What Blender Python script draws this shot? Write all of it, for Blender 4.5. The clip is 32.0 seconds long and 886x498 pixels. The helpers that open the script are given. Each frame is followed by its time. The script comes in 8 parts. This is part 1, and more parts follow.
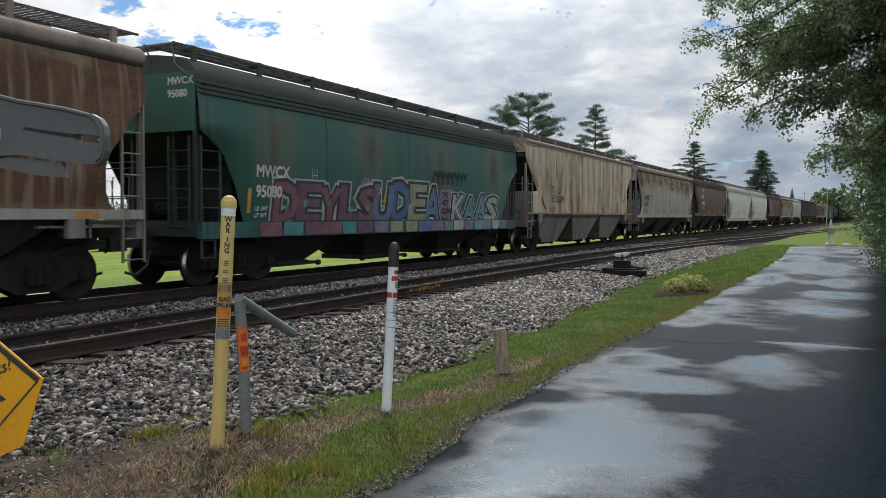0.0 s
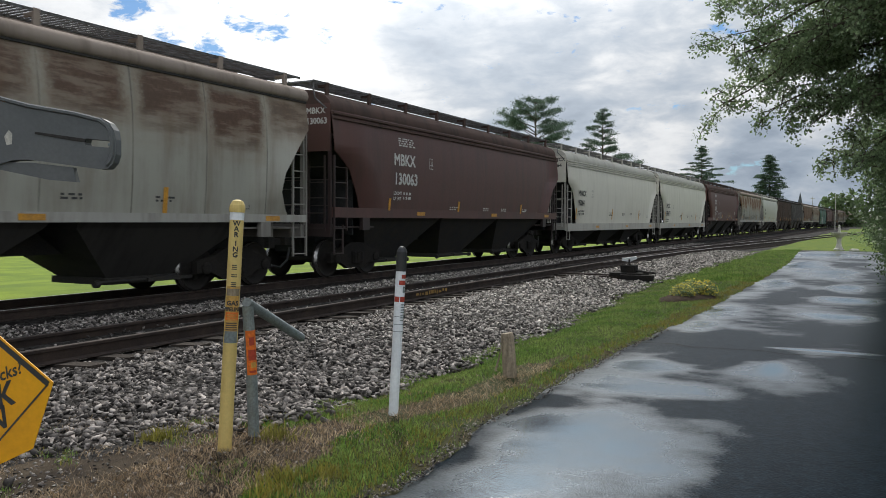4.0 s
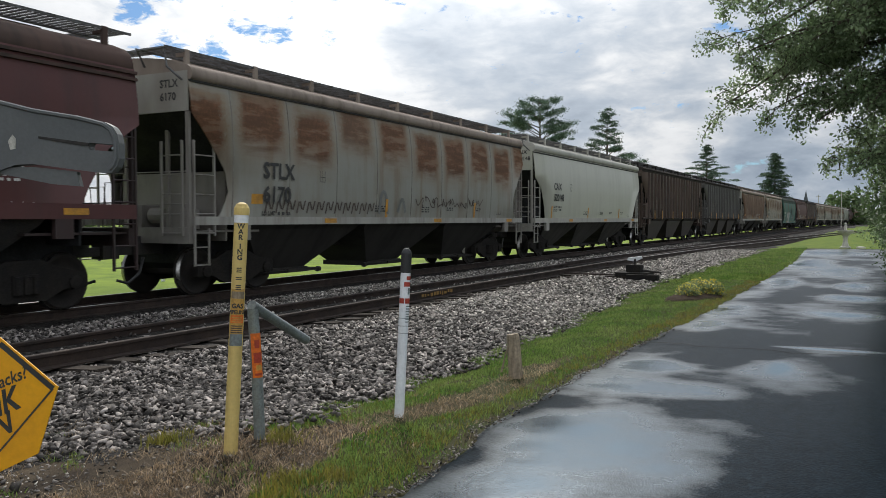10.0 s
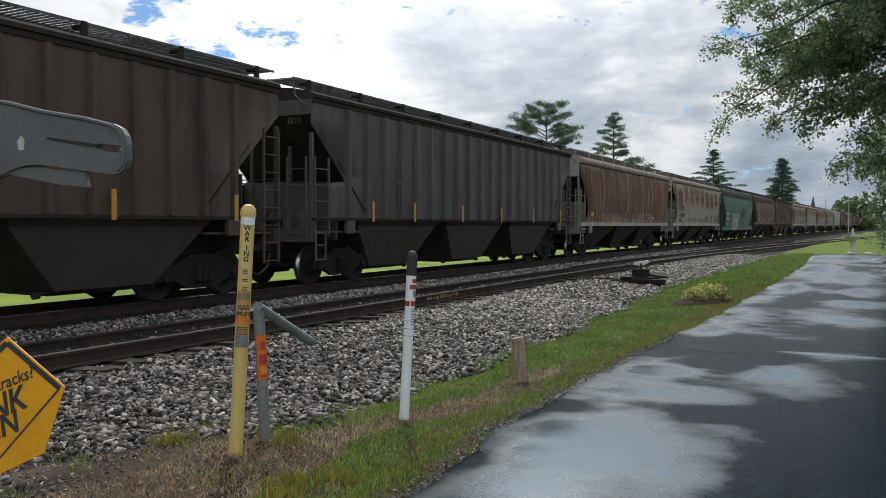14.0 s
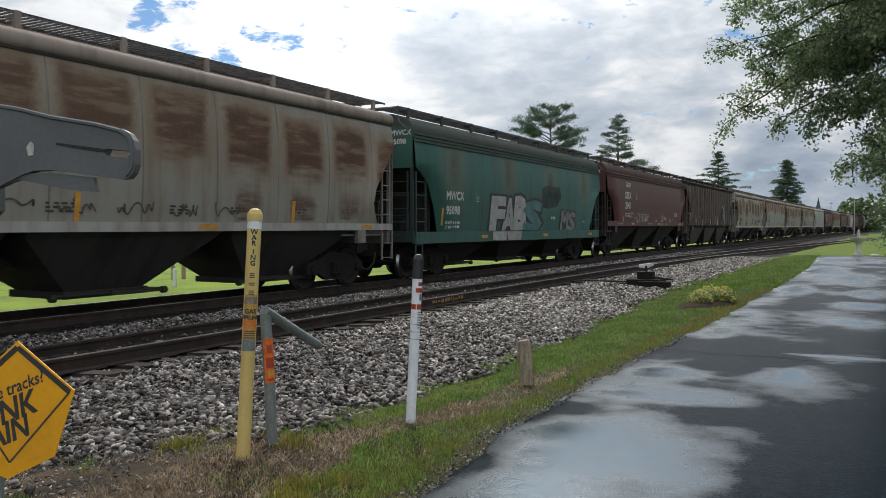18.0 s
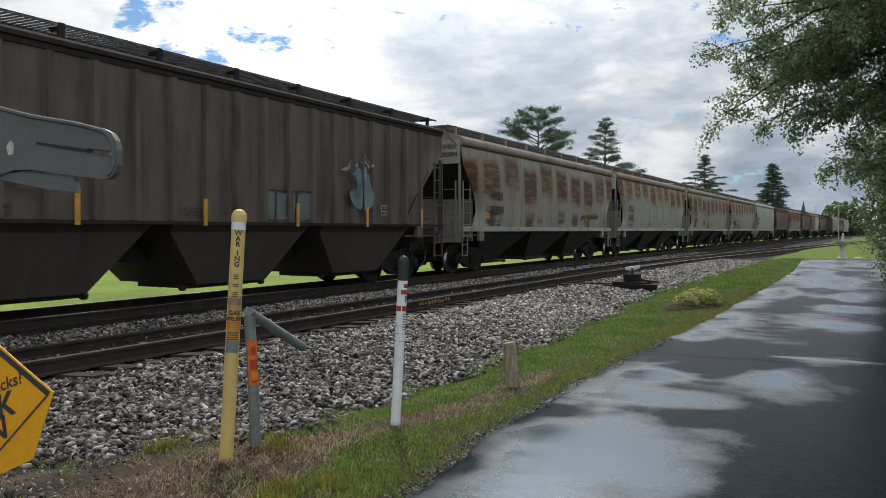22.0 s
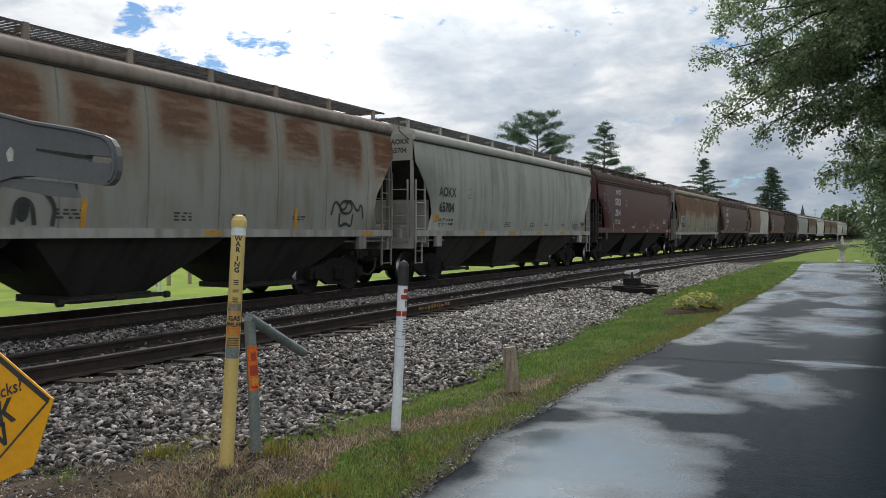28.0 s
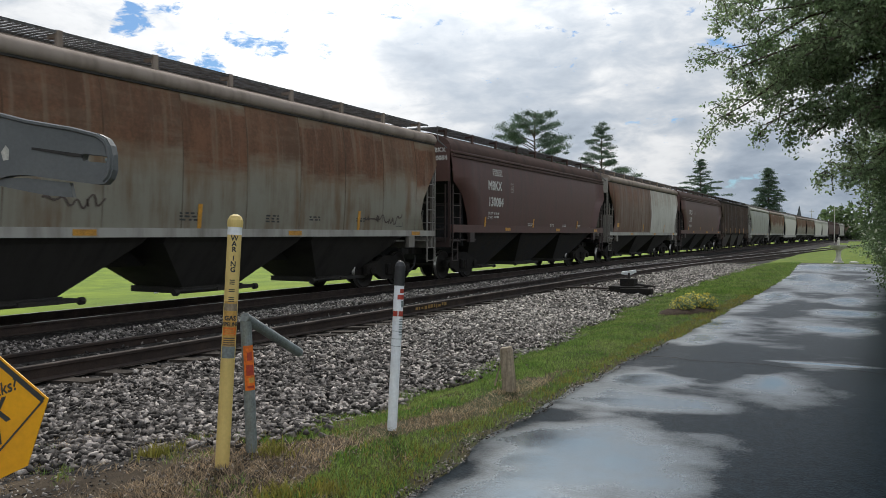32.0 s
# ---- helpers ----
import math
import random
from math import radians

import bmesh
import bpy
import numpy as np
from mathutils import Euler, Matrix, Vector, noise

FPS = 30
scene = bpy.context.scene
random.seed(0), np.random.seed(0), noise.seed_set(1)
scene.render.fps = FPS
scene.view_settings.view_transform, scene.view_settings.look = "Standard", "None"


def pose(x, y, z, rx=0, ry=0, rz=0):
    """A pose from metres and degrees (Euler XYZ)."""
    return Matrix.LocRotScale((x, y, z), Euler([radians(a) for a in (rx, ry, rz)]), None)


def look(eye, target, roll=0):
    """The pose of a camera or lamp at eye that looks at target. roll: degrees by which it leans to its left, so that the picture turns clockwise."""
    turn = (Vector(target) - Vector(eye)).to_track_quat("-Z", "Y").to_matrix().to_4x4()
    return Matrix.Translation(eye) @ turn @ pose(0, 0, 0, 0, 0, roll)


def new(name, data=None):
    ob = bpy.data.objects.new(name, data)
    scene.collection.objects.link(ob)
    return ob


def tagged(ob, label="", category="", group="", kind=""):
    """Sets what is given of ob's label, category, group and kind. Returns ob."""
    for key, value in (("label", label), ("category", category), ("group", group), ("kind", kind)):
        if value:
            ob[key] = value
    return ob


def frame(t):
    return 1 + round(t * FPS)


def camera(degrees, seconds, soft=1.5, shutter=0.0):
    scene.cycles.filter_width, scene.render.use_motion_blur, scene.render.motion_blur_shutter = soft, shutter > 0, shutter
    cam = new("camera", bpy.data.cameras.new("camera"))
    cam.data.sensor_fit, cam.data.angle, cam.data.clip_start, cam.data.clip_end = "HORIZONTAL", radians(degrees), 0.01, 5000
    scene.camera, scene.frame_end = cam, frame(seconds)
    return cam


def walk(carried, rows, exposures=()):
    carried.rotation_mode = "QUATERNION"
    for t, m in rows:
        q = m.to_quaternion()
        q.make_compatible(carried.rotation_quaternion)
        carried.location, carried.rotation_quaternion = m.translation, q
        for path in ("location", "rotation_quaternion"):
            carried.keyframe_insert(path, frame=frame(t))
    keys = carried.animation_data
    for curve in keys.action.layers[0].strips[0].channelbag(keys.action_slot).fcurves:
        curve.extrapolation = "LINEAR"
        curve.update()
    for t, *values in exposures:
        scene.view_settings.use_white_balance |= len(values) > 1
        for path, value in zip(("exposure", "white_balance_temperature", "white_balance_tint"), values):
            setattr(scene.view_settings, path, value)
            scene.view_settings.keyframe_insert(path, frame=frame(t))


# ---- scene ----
cam = camera(57.0, 32.0, soft=0.6, shutter=0.08)


def aim(x, y, z, yaw, pitch, lean):
    """A camera pose: yaw to the left of +Y, pitch up, lean to the left, in degrees."""
    return pose(x, y, z, 0, 0, yaw) @ pose(0, 0, 0, 90 + pitch) @ pose(0, 0, 0, 0, 0, lean)


walk(cam, [
    (0, aim(0.003, 0.004, 1.541, 26.376, -2.357, 0.196)),
    (0.5, aim(0.006, -0.001, 1.542, 26.575, -2.312, 0.252)),
    (1, aim(0.001, -0.000, 1.540, 26.679, -2.227, 0.498)),
    (1.5, aim(0.004, -0.001, 1.539, 26.708, -2.242, 0.595)),
    (2, aim(-0.000, 0.003, 1.541, 26.622, -2.339, 0.578)),
    (2.5, aim(0.005, -0.003, 1.541, 26.647, -2.338, 0.344)),
    (3, aim(-0.001, 0.006, 1.542, 26.739, -2.249, 0.247)),
    (3.5, aim(-0.001, 0.001, 1.546, 26.821, -2.158, 0.389)),
    (5.5, aim(0.003, -0.006, 1.549, 27.083, -1.945, 0.119)),
    (6, aim(-0.000, 0.000, 1.550, 27.170, -1.821, 0.155)),
    (6.5, aim(-0.004, 0.005, 1.549, 27.166, -1.833, 0.168)),
    (7, aim(0.003, 0.014, 1.552, 27.059, -1.959, 0.139)),
    (7.5, aim(-0.002, 0.008, 1.549, 27.021, -1.951, 0.009)),
    (8, aim(-0.003, 0.003, 1.551, 27.140, -1.881, 0.117)),
    (8.5, aim(-0.002, 0.008, 1.546, 27.202, -1.843, 0.064)),
    (9, aim(-0.001, 0.004, 1.551, 27.165, -2.003, 0.126)),
    (9.5, aim(0.000, 0.004, 1.547, 27.079, -2.063, -0.050)),
    (10, aim(-0.002, 0.008, 1.549, 27.214, -2.033, -0.081)),
    (10.5, aim(-0.002, 0.002, 1.554, 27.380, -1.948, 0.005)),
    (11, aim(-0.006, 0.007, 1.545, 27.482, -1.887, 0.091)),
    (11.5, aim(0.005, -0.000, 1.545, 27.457, -1.856, 0.044)),
    (12, aim(-0.006, 0.008, 1.549, 27.459, -1.868, 0.092)),
    (12.5, aim(-0.004, 0.002, 1.551, 27.597, -1.828, 0.065)),
    (13, aim(-0.001, 0.004, 1.548, 27.778, -1.715, 0.130)),
    (13.5, aim(-0.004, 0.000, 1.552, 27.726, -1.783, 0.351)),
    (14, aim(-0.001, 0.005, 1.546, 27.621, -1.797, 0.240)),
    (14.5, aim(0.000, -0.000, 1.545, 27.618, -1.765, 0.092)),
    (16.5, aim(-0.002, -0.006, 1.551, 27.782, -1.709, 0.079)),
    (17, aim(0.002, -0.006, 1.548, 27.839, -1.660, 0.018)),
    (17.5, aim(-0.004, -0.004, 1.546, 27.939, -1.637, -0.017)),
    (18, aim(-0.004, -0.010, 1.547, 27.944, -1.579, 0.014)),
    (18.5, aim(-0.007, 0.001, 1.549, 27.878, -1.577, 0.144)),
    (19, aim(-0.001, -0.001, 1.545, 27.731, -1.584, 0.091)),
    (19.5, aim(0.000, 0.002, 1.550, 27.507, -1.699, 0.130)),
    (20, aim(0.001, 0.001, 1.553, 27.336, -1.624, -0.006)),
    (20.5, aim(0.003, 0.002, 1.555, 27.284, -1.474, 0.017)),
    (21, aim(0.005, 0.003, 1.546, 27.255, -1.407, 0.140)),
    (21.5, aim(0.002, 0.009, 1.549, 27.209, -1.487, 0.313)),
    (22, aim(0.006, 0.004, 1.545, 27.066, -1.432, 0.225)),
    (22.5, aim(0.001, 0.002, 1.553, 26.994, -1.428, 0.374)),
    (23, aim(0.002, 0.001, 1.548, 26.988, -1.323, 0.360)),
    (23.5, aim(0.004, -0.000, 1.554, 26.950, -1.246, 0.430)),
    (24, aim(0.007, 0.008, 1.550, 26.841, -1.155, 0.248)),
    (24.5, aim(0.005, 0.005, 1.549, 26.757, -1.138, 0.120)),
    (25, aim(0.003, 0.006, 1.552, 26.812, -1.104, 0.137)),
    (25.5, aim(0.003, -0.000, 1.551, 26.866, -0.956, 0.186)),
    (27.5, aim(0.006, -0.001, 1.550, 26.973, -1.106, 0.118)),
    (28, aim(0.001, 0.005, 1.549, 27.029, -1.129, 0.068)),
    (28.5, aim(0.006, -0.002, 1.549, 27.237, -1.111, 0.013)),
    (29, aim(-0.001, 0.003, 1.550, 27.263, -1.175, 0.244)),
    (29.5, aim(0.001, 0.005, 1.547, 27.207, -1.169, 0.146)),
    (30, aim(-0.000, 0.003, 1.547, 27.097, -1.162, 0.109)),
    (30.5, aim(0.005, 0.009, 1.551, 27.033, -1.083, 0.069)),
    (31, aim(0.002, 0.007, 1.552, 26.973, -0.984, 0.115)),
    (31.5, aim(0.002, 0.006, 1.550, 26.885, -1.044, 0.186)),
    (32, aim(0.005, 0.008, 1.548, 26.829, -1.115, 0.178)),
], exposures=[(0.0, 0.0), (32.0, 0.0)])

# ---- light ----
SUN_AZ, SUN_EL = 31.0, 43.0     # degrees left of +Y, and above the horizon
world = bpy.data.worlds.new("sky")
scene.world = world
world.use_nodes = True


def build_sky():
    nt = world.node_tree
    nt.nodes.clear()
    N, L = nt.nodes.new, nt.links.new

    def math_(op, a, b=None, clamp=False):
        n = N("ShaderNodeMath")
        n.operation, n.use_clamp = op, clamp
        for i, v in enumerate((a, b)):
            if v is None:
                continue
            if isinstance(v, (int, float)):
                n.inputs[i].default_value = v
            else:
                L(v, n.inputs[i])
        return n.outputs[0]

    def ramp(fac, stops):
        n = N("ShaderNodeValToRGB")
        while len(n.color_ramp.elements) < len(stops):
            n.color_ramp.elements.new(0.5)
        for e, (p, c) in zip(n.color_ramp.elements, stops):
            e.position, e.color = p, (*c, 1)
        L(fac, n.inputs[0])
        return n.outputs[0]

    def mix(fac, a, b):
        n = N("ShaderNodeMix")
        n.data_type = "RGBA"
        L(fac, n.inputs[0])
        L(a, n.inputs[6])
        L(b, n.inputs[7])
        return n.outputs[2]

    co = N("ShaderNodeTexCoord").outputs["Generated"]

    def clouds(scale, detail, rough, shift, squash=2.0, warp=0.2):
        m = N("ShaderNodeMapping")
        m.inputs["Location"].default_value = shift
        m.inputs["Scale"].default_value = (scale, scale, scale * squash)
        L(co, m.inputs[0])
        n = N("ShaderNodeTexNoise")
        n.inputs["Scale"].default_value = 1.0
        n.inputs["Detail"].default_value = detail
        n.inputs["Roughness"].default_value = rough
        n.inputs["Distortion"].default_value = warp
        L(m.outputs[0], n.inputs["Vector"])
        return n.outputs[0]

    def toward(az_, el_):
        n = N("ShaderNodeVectorMath")
        n.operation = "DOT_PRODUCT"
        L(co, n.inputs[0])
        a_, e_ = radians(az_), radians(el_)
        n.inputs[1].default_value = (-math.sin(a_) * math.cos(e_), math.cos(a_) * math.cos(e_), math.sin(e_))
        return n.outputs["Value"]

    # the cloud deck, torn open here and there
    cover = clouds(13.0, 8, 0.62, (3.1, 0.4, 0.3), 2.6, 0.35)
    for az_, el_, wide, deep in ((47.7, 13.9, 1.9, 0.24), (45.2, 14.4, 1.5, 0.17), (42.4, 13.9, 1.5, 0.18), (38.7, 12.7, 1.9, 0.22), (40.9, 13.1, 1.3, 0.20), (45.7, 11.6, 1.6, 0.21), (42.8, 11.1, 1.2, 0.14), (31.5, 9.4, 1.6, 0.10), (75.0, 40.0, 10.0, 0.3)):
        wide = math.cos(radians(wide))
        gap = N("ShaderNodeMapRange")
        gap.interpolation_type = "SMOOTHSTEP"
        gap.inputs[1].default_value, gap.inputs[2].default_value, gap.inputs[4].default_value = wide, 1.0, deep
        L(toward(az_, el_), gap.inputs[0])
        cover = math_("SUBTRACT", cover, gap.outputs[0])
    # the deck thins out overhead
    high = N("ShaderNodeMapRange")
    high.interpolation_type = "SMOOTHSTEP"
    high.inputs[1].default_value, high.inputs[2].default_value, high.inputs[4].default_value = 0.30, 0.75, 0.13
    lift = N("ShaderNodeSeparateXYZ")
    L(co, lift.inputs[0])
    L(lift.outputs[2], high.inputs[0])
    cover = math_("SUBTRACT", cover, high.outputs[0])
    cover = math_("ADD", cover, math_("MULTIPLY", math_("SUBTRACT", clouds(46.0, 6, 0.6, (1.3, 5.1, 2.0), 2.2, 0.5), 0.5), 0.55))
    tone = clouds(5.4, 8, 0.53, (7.3, 2.2, 1.0), 2.4, 0.15)
    tone = math_("ADD", math_("MULTIPLY", tone, 0.62), math_("MULTIPLY", clouds(17.0, 7, 0.55, (2.3, 8.2, 4.0), 2.4, 0.3), 0.40))
    # a bank of bright cloud below the tears
    for az_, el_, wide, rise in ((45.0, 11.0, 17.0, 0.13), (36.0, 9.0, 9.0, 0.10), (14.0, 9.5, 5.0, 0.06)):
        bank = N("ShaderNodeMapRange")
        bank.interpolation_type = "SMOOTHSTEP"
        bank.inputs[1].default_value, bank.inputs[2].default_value, bank.inputs[4].default_value = math.cos(radians(wide)), 1.0, rise
        L(toward(az_, el_), bank.inputs[0])
        tone = math_("ADD", tone, bank.outputs[0])
    sky = N("ShaderNodeTexSky")
    sky.sky_type, sky.sun_disc = "NISHITA", False
    sky.sun_elevation, sky.sun_rotation = radians(SUN_EL), radians(-SUN_AZ)
    blue = N("ShaderNodeMix")
    blue.data_type, blue.blend_type = "RGBA", "MULTIPLY"
    blue.inputs[0].default_value = 1.0
    L(sky.outputs[0], blue.inputs[6])
    blue.inputs[7].default_value = (0.040, 0.062, 0.088, 1)
    # clouds are brighter towards the sun, which stands behind them
    near = math_("MAXIMUM", toward(SUN_AZ, SUN_EL), 0.0)
    # added fill: the unseen sky behind the eye is brightened to light facing surfaces
    front = math_("MULTIPLY", math_("POWER", math_("MAXIMUM", toward(SUN_AZ + 180.0, 30.0), 0.0), 1.3), 0.58)
    glow = math_("ADD", front, math_("ADD", math_("ADD", math_("MULTIPLY", math_("POWER", near, 22.0), 3.2), math_("MULTIPLY", math_("POWER", near, 10.0), 0.7)), math_("MULTIPLY", math_("POWER", near, 5.0), 0.26)))
    grey = ramp(tone, [(0.36, (0.225, 0.28, 0.36)), (0.45, (0.32, 0.38, 0.46)), (0.52, (0.44, 0.485, 0.545)), (0.61, (0.68, 0.695, 0.715)), (0.74, (0.84, 0.85, 0.86))])
    lit = N("ShaderNodeMix")
    lit.data_type, lit.blend_type = "RGBA", "ADD"
    lit.inputs[0].default_value = 1.0
    L(grey, lit.inputs[6])
    halo = N("ShaderNodeVectorMath")
    halo.operation = "SCALE"
    halo.inputs[0].default_value = (0.96, 0.985, 1.0)
    L(glow, halo.inputs["Scale"])
    L(halo.outputs[0], lit.inputs[7])
    mask = ramp(cover, [(0.24, (0, 0, 0)), (0.34, (1, 1, 1))])
    both = mix(mask, blue.outputs[2], lit.outputs[2])
    bg, out = N("ShaderNodeBackground"), N("ShaderNodeOutputWorld")
    bg.inputs[1].default_value = 1.0
    L(both, bg.inputs[0])
    L(bg.outputs[0], out.inputs[0])


build_sky()
sun = new("sun", bpy.data.lights.new("sun", "SUN"))
sun.data.energy, sun.data.angle, sun.data.color = 2.6, radians(5), (1.0, 0.95, 0.87)
sun.matrix_world = look((-math.sin(radians(SUN_AZ)) * 60, math.cos(radians(SUN_AZ)) * 60, 60 * math.tan(radians(SUN_EL))), (0, 0, 0))

# ---- the plan, in metres: the eye stands near the origin, +Y runs along the tracks ----
RAIL_Z = 0.10                   # top of rail over the driveway
TRACK_D = 11.71 + 0.7175        # centre of the main track, to the left of the eye
BEND = -0.000225                # curvature of the line
SIDING_D = 8.46


def along(s, off=0.0):
    """Place on the main track's centre line s metres on, off metres towards the eye, and its heading in degrees."""
    a = BEND * s
    d = TRACK_D
    x = -d - (1 - math.cos(a)) / BEND + off * math.cos(a)
    y = math.sin(a) / BEND + off * math.sin(a)
    return x, y, math.degrees(a)


def smooth(a, b, v):
    v = min(1.0, max(0.0, (v - a) / (b - a)))
    return v * v * (3 - 2 * v)


def toe(y):
    """Where the ballast ends and the grass begins."""
    return -3.75 - 0.35 * smooth(4, 8, y) - 0.75 * smooth(9, 22, y) + 0.10 * math.sin(y * 1.7) + 0.05 * math.sin(y * 4.1)


def ground_z(x, y):
    t = toe(y)
    z = -0.13 * smooth(4.7, 6.6, y) * smooth(-3.3, t + 0.1, x) * (1 - smooth(t, t - 1.6, x))
    z -= 0.07 * smooth(t, t - 1.5, x)
    z += 0.085 * math.exp(-((x + 3.75) / 0.9) ** 2 - ((y - 4.5) / 1.3) ** 2)
    z -= 0.25 * smooth(-13.9, -15.6, x)
    z -= 4.3 * smooth(-15.8, -70, x)
    return z


# ---- materials ----
def material(name, col, col2=None, rough=0.7, rough2=None, scale=3.0, fine=60.0, bump=0.15, metal=0.0, stretch=(1, 1, 1), var=0.0, spec=0.5, grain=0.25, lo=0.38, hi=0.62, skew=1.0):
    """A surface of two tones with stains at two scales, fine relief and uneven gloss."""
    m = bpy.data.materials.new(name)
    m.use_nodes = True
    nt = m.node_tree
    N, L = nt.nodes.new, nt.links.new
    b = nt.nodes["Principled BSDF"]
    b.inputs["Metallic"].default_value = metal
    b.inputs["Specular IOR Level"].default_value = spec
    co = N("ShaderNodeTexCoord")
    mp = N("ShaderNodeMapping")
    mp.inputs["Scale"].default_value = stretch
    L(co.outputs["Object"], mp.inputs[0])
    big, small = N("ShaderNodeTexNoise"), N("ShaderNodeTexNoise")
    for n, s, d in ((big, scale, 6), (small, fine, 4)):
        n.inputs["Scale"].default_value, n.inputs["Detail"].default_value = s, d
        n.inputs["Roughness"].default_value = 0.62
    L(mp.outputs[0], big.inputs["Vector"])
    L(co.outputs["Object"], small.inputs["Vector"])
    r = N("ShaderNodeMapRange")
    r.inputs[1].default_value, r.inputs[2].default_value = lo, hi
    L(big.outputs[0], r.inputs[0])
    mix = N("ShaderNodeMix")
    mix.data_type = "RGBA"
    L(r.outputs[0], mix.inputs[0])
    mix.inputs[6].default_value = (*col, 1)
    mix.inputs[7].default_value = (*(col2 or [c * 0.75 for c in col]), 1)
    g = N("ShaderNodeMapRange")
    g.inputs[1].default_value, g.inputs[2].default_value = 0.3, 0.7
    g.inputs[3].default_value, g.inputs[4].default_value = 1 - grain, 1 + grain
    L(small.outputs[0], g.inputs[0])
    last = g.outputs[0]
    if var:
        info = N("ShaderNodeObjectInfo")
        isl = N("ShaderNodeNewGeometry")
        add = N("ShaderNodeMath")
        add.operation = "ADD"
        L(info.outputs["Random"], add.inputs[0])
        L(isl.outputs["Random Per Island"], add.inputs[1])
        fr = N("ShaderNodeMath")
        fr.operation = "FRACT"
        L(add.outputs[0], fr.inputs[0])
        vr = N("ShaderNodeMapRange")
        vr.inputs[3].default_value, vr.inputs[4].default_value = 1 - var, 1 + var * skew
        pw = N("ShaderNodeMath")
        pw.operation = "POWER"
        pw.inputs[1].default_value = skew
        L(fr.outputs[0], pw.inputs[0])
        L(pw.outputs[0], vr.inputs[0])
        mu = N("ShaderNodeMath")
        mu.operation = "MULTIPLY"
        L(last, mu.inputs[0])
        L(vr.outputs[0], mu.inputs[1])
        last = mu.outputs[0]
    tint = N("ShaderNodeVectorMath")
    tint.operation = "SCALE"
    L(mix.outputs[2], tint.inputs[0])
    L(last, tint.inputs["Scale"])
    L(tint.outputs[0], b.inputs["Base Color"])
    rr = N("ShaderNodeMapRange")
    rr.inputs[1].default_value, rr.inputs[2].default_value = 0.35, 0.65
    rr.inputs[3].default_value, rr.inputs[4].default_value = rough, rough2 if rough2 is not None else min(1, rough + 0.15)
    L(big.outputs[0], rr.inputs[0])
    L(rr.outputs[0], b.inputs["Roughness"])
    if bump:
        bp = N("ShaderNodeBump")
        bp.inputs["Strength"].default_value, bp.inputs["Distance"].default_value = bump, 0.01
        L(small.outputs[0], bp.inputs["Height"])
        L(bp.outputs[0], b.inputs["Normal"])
    return m


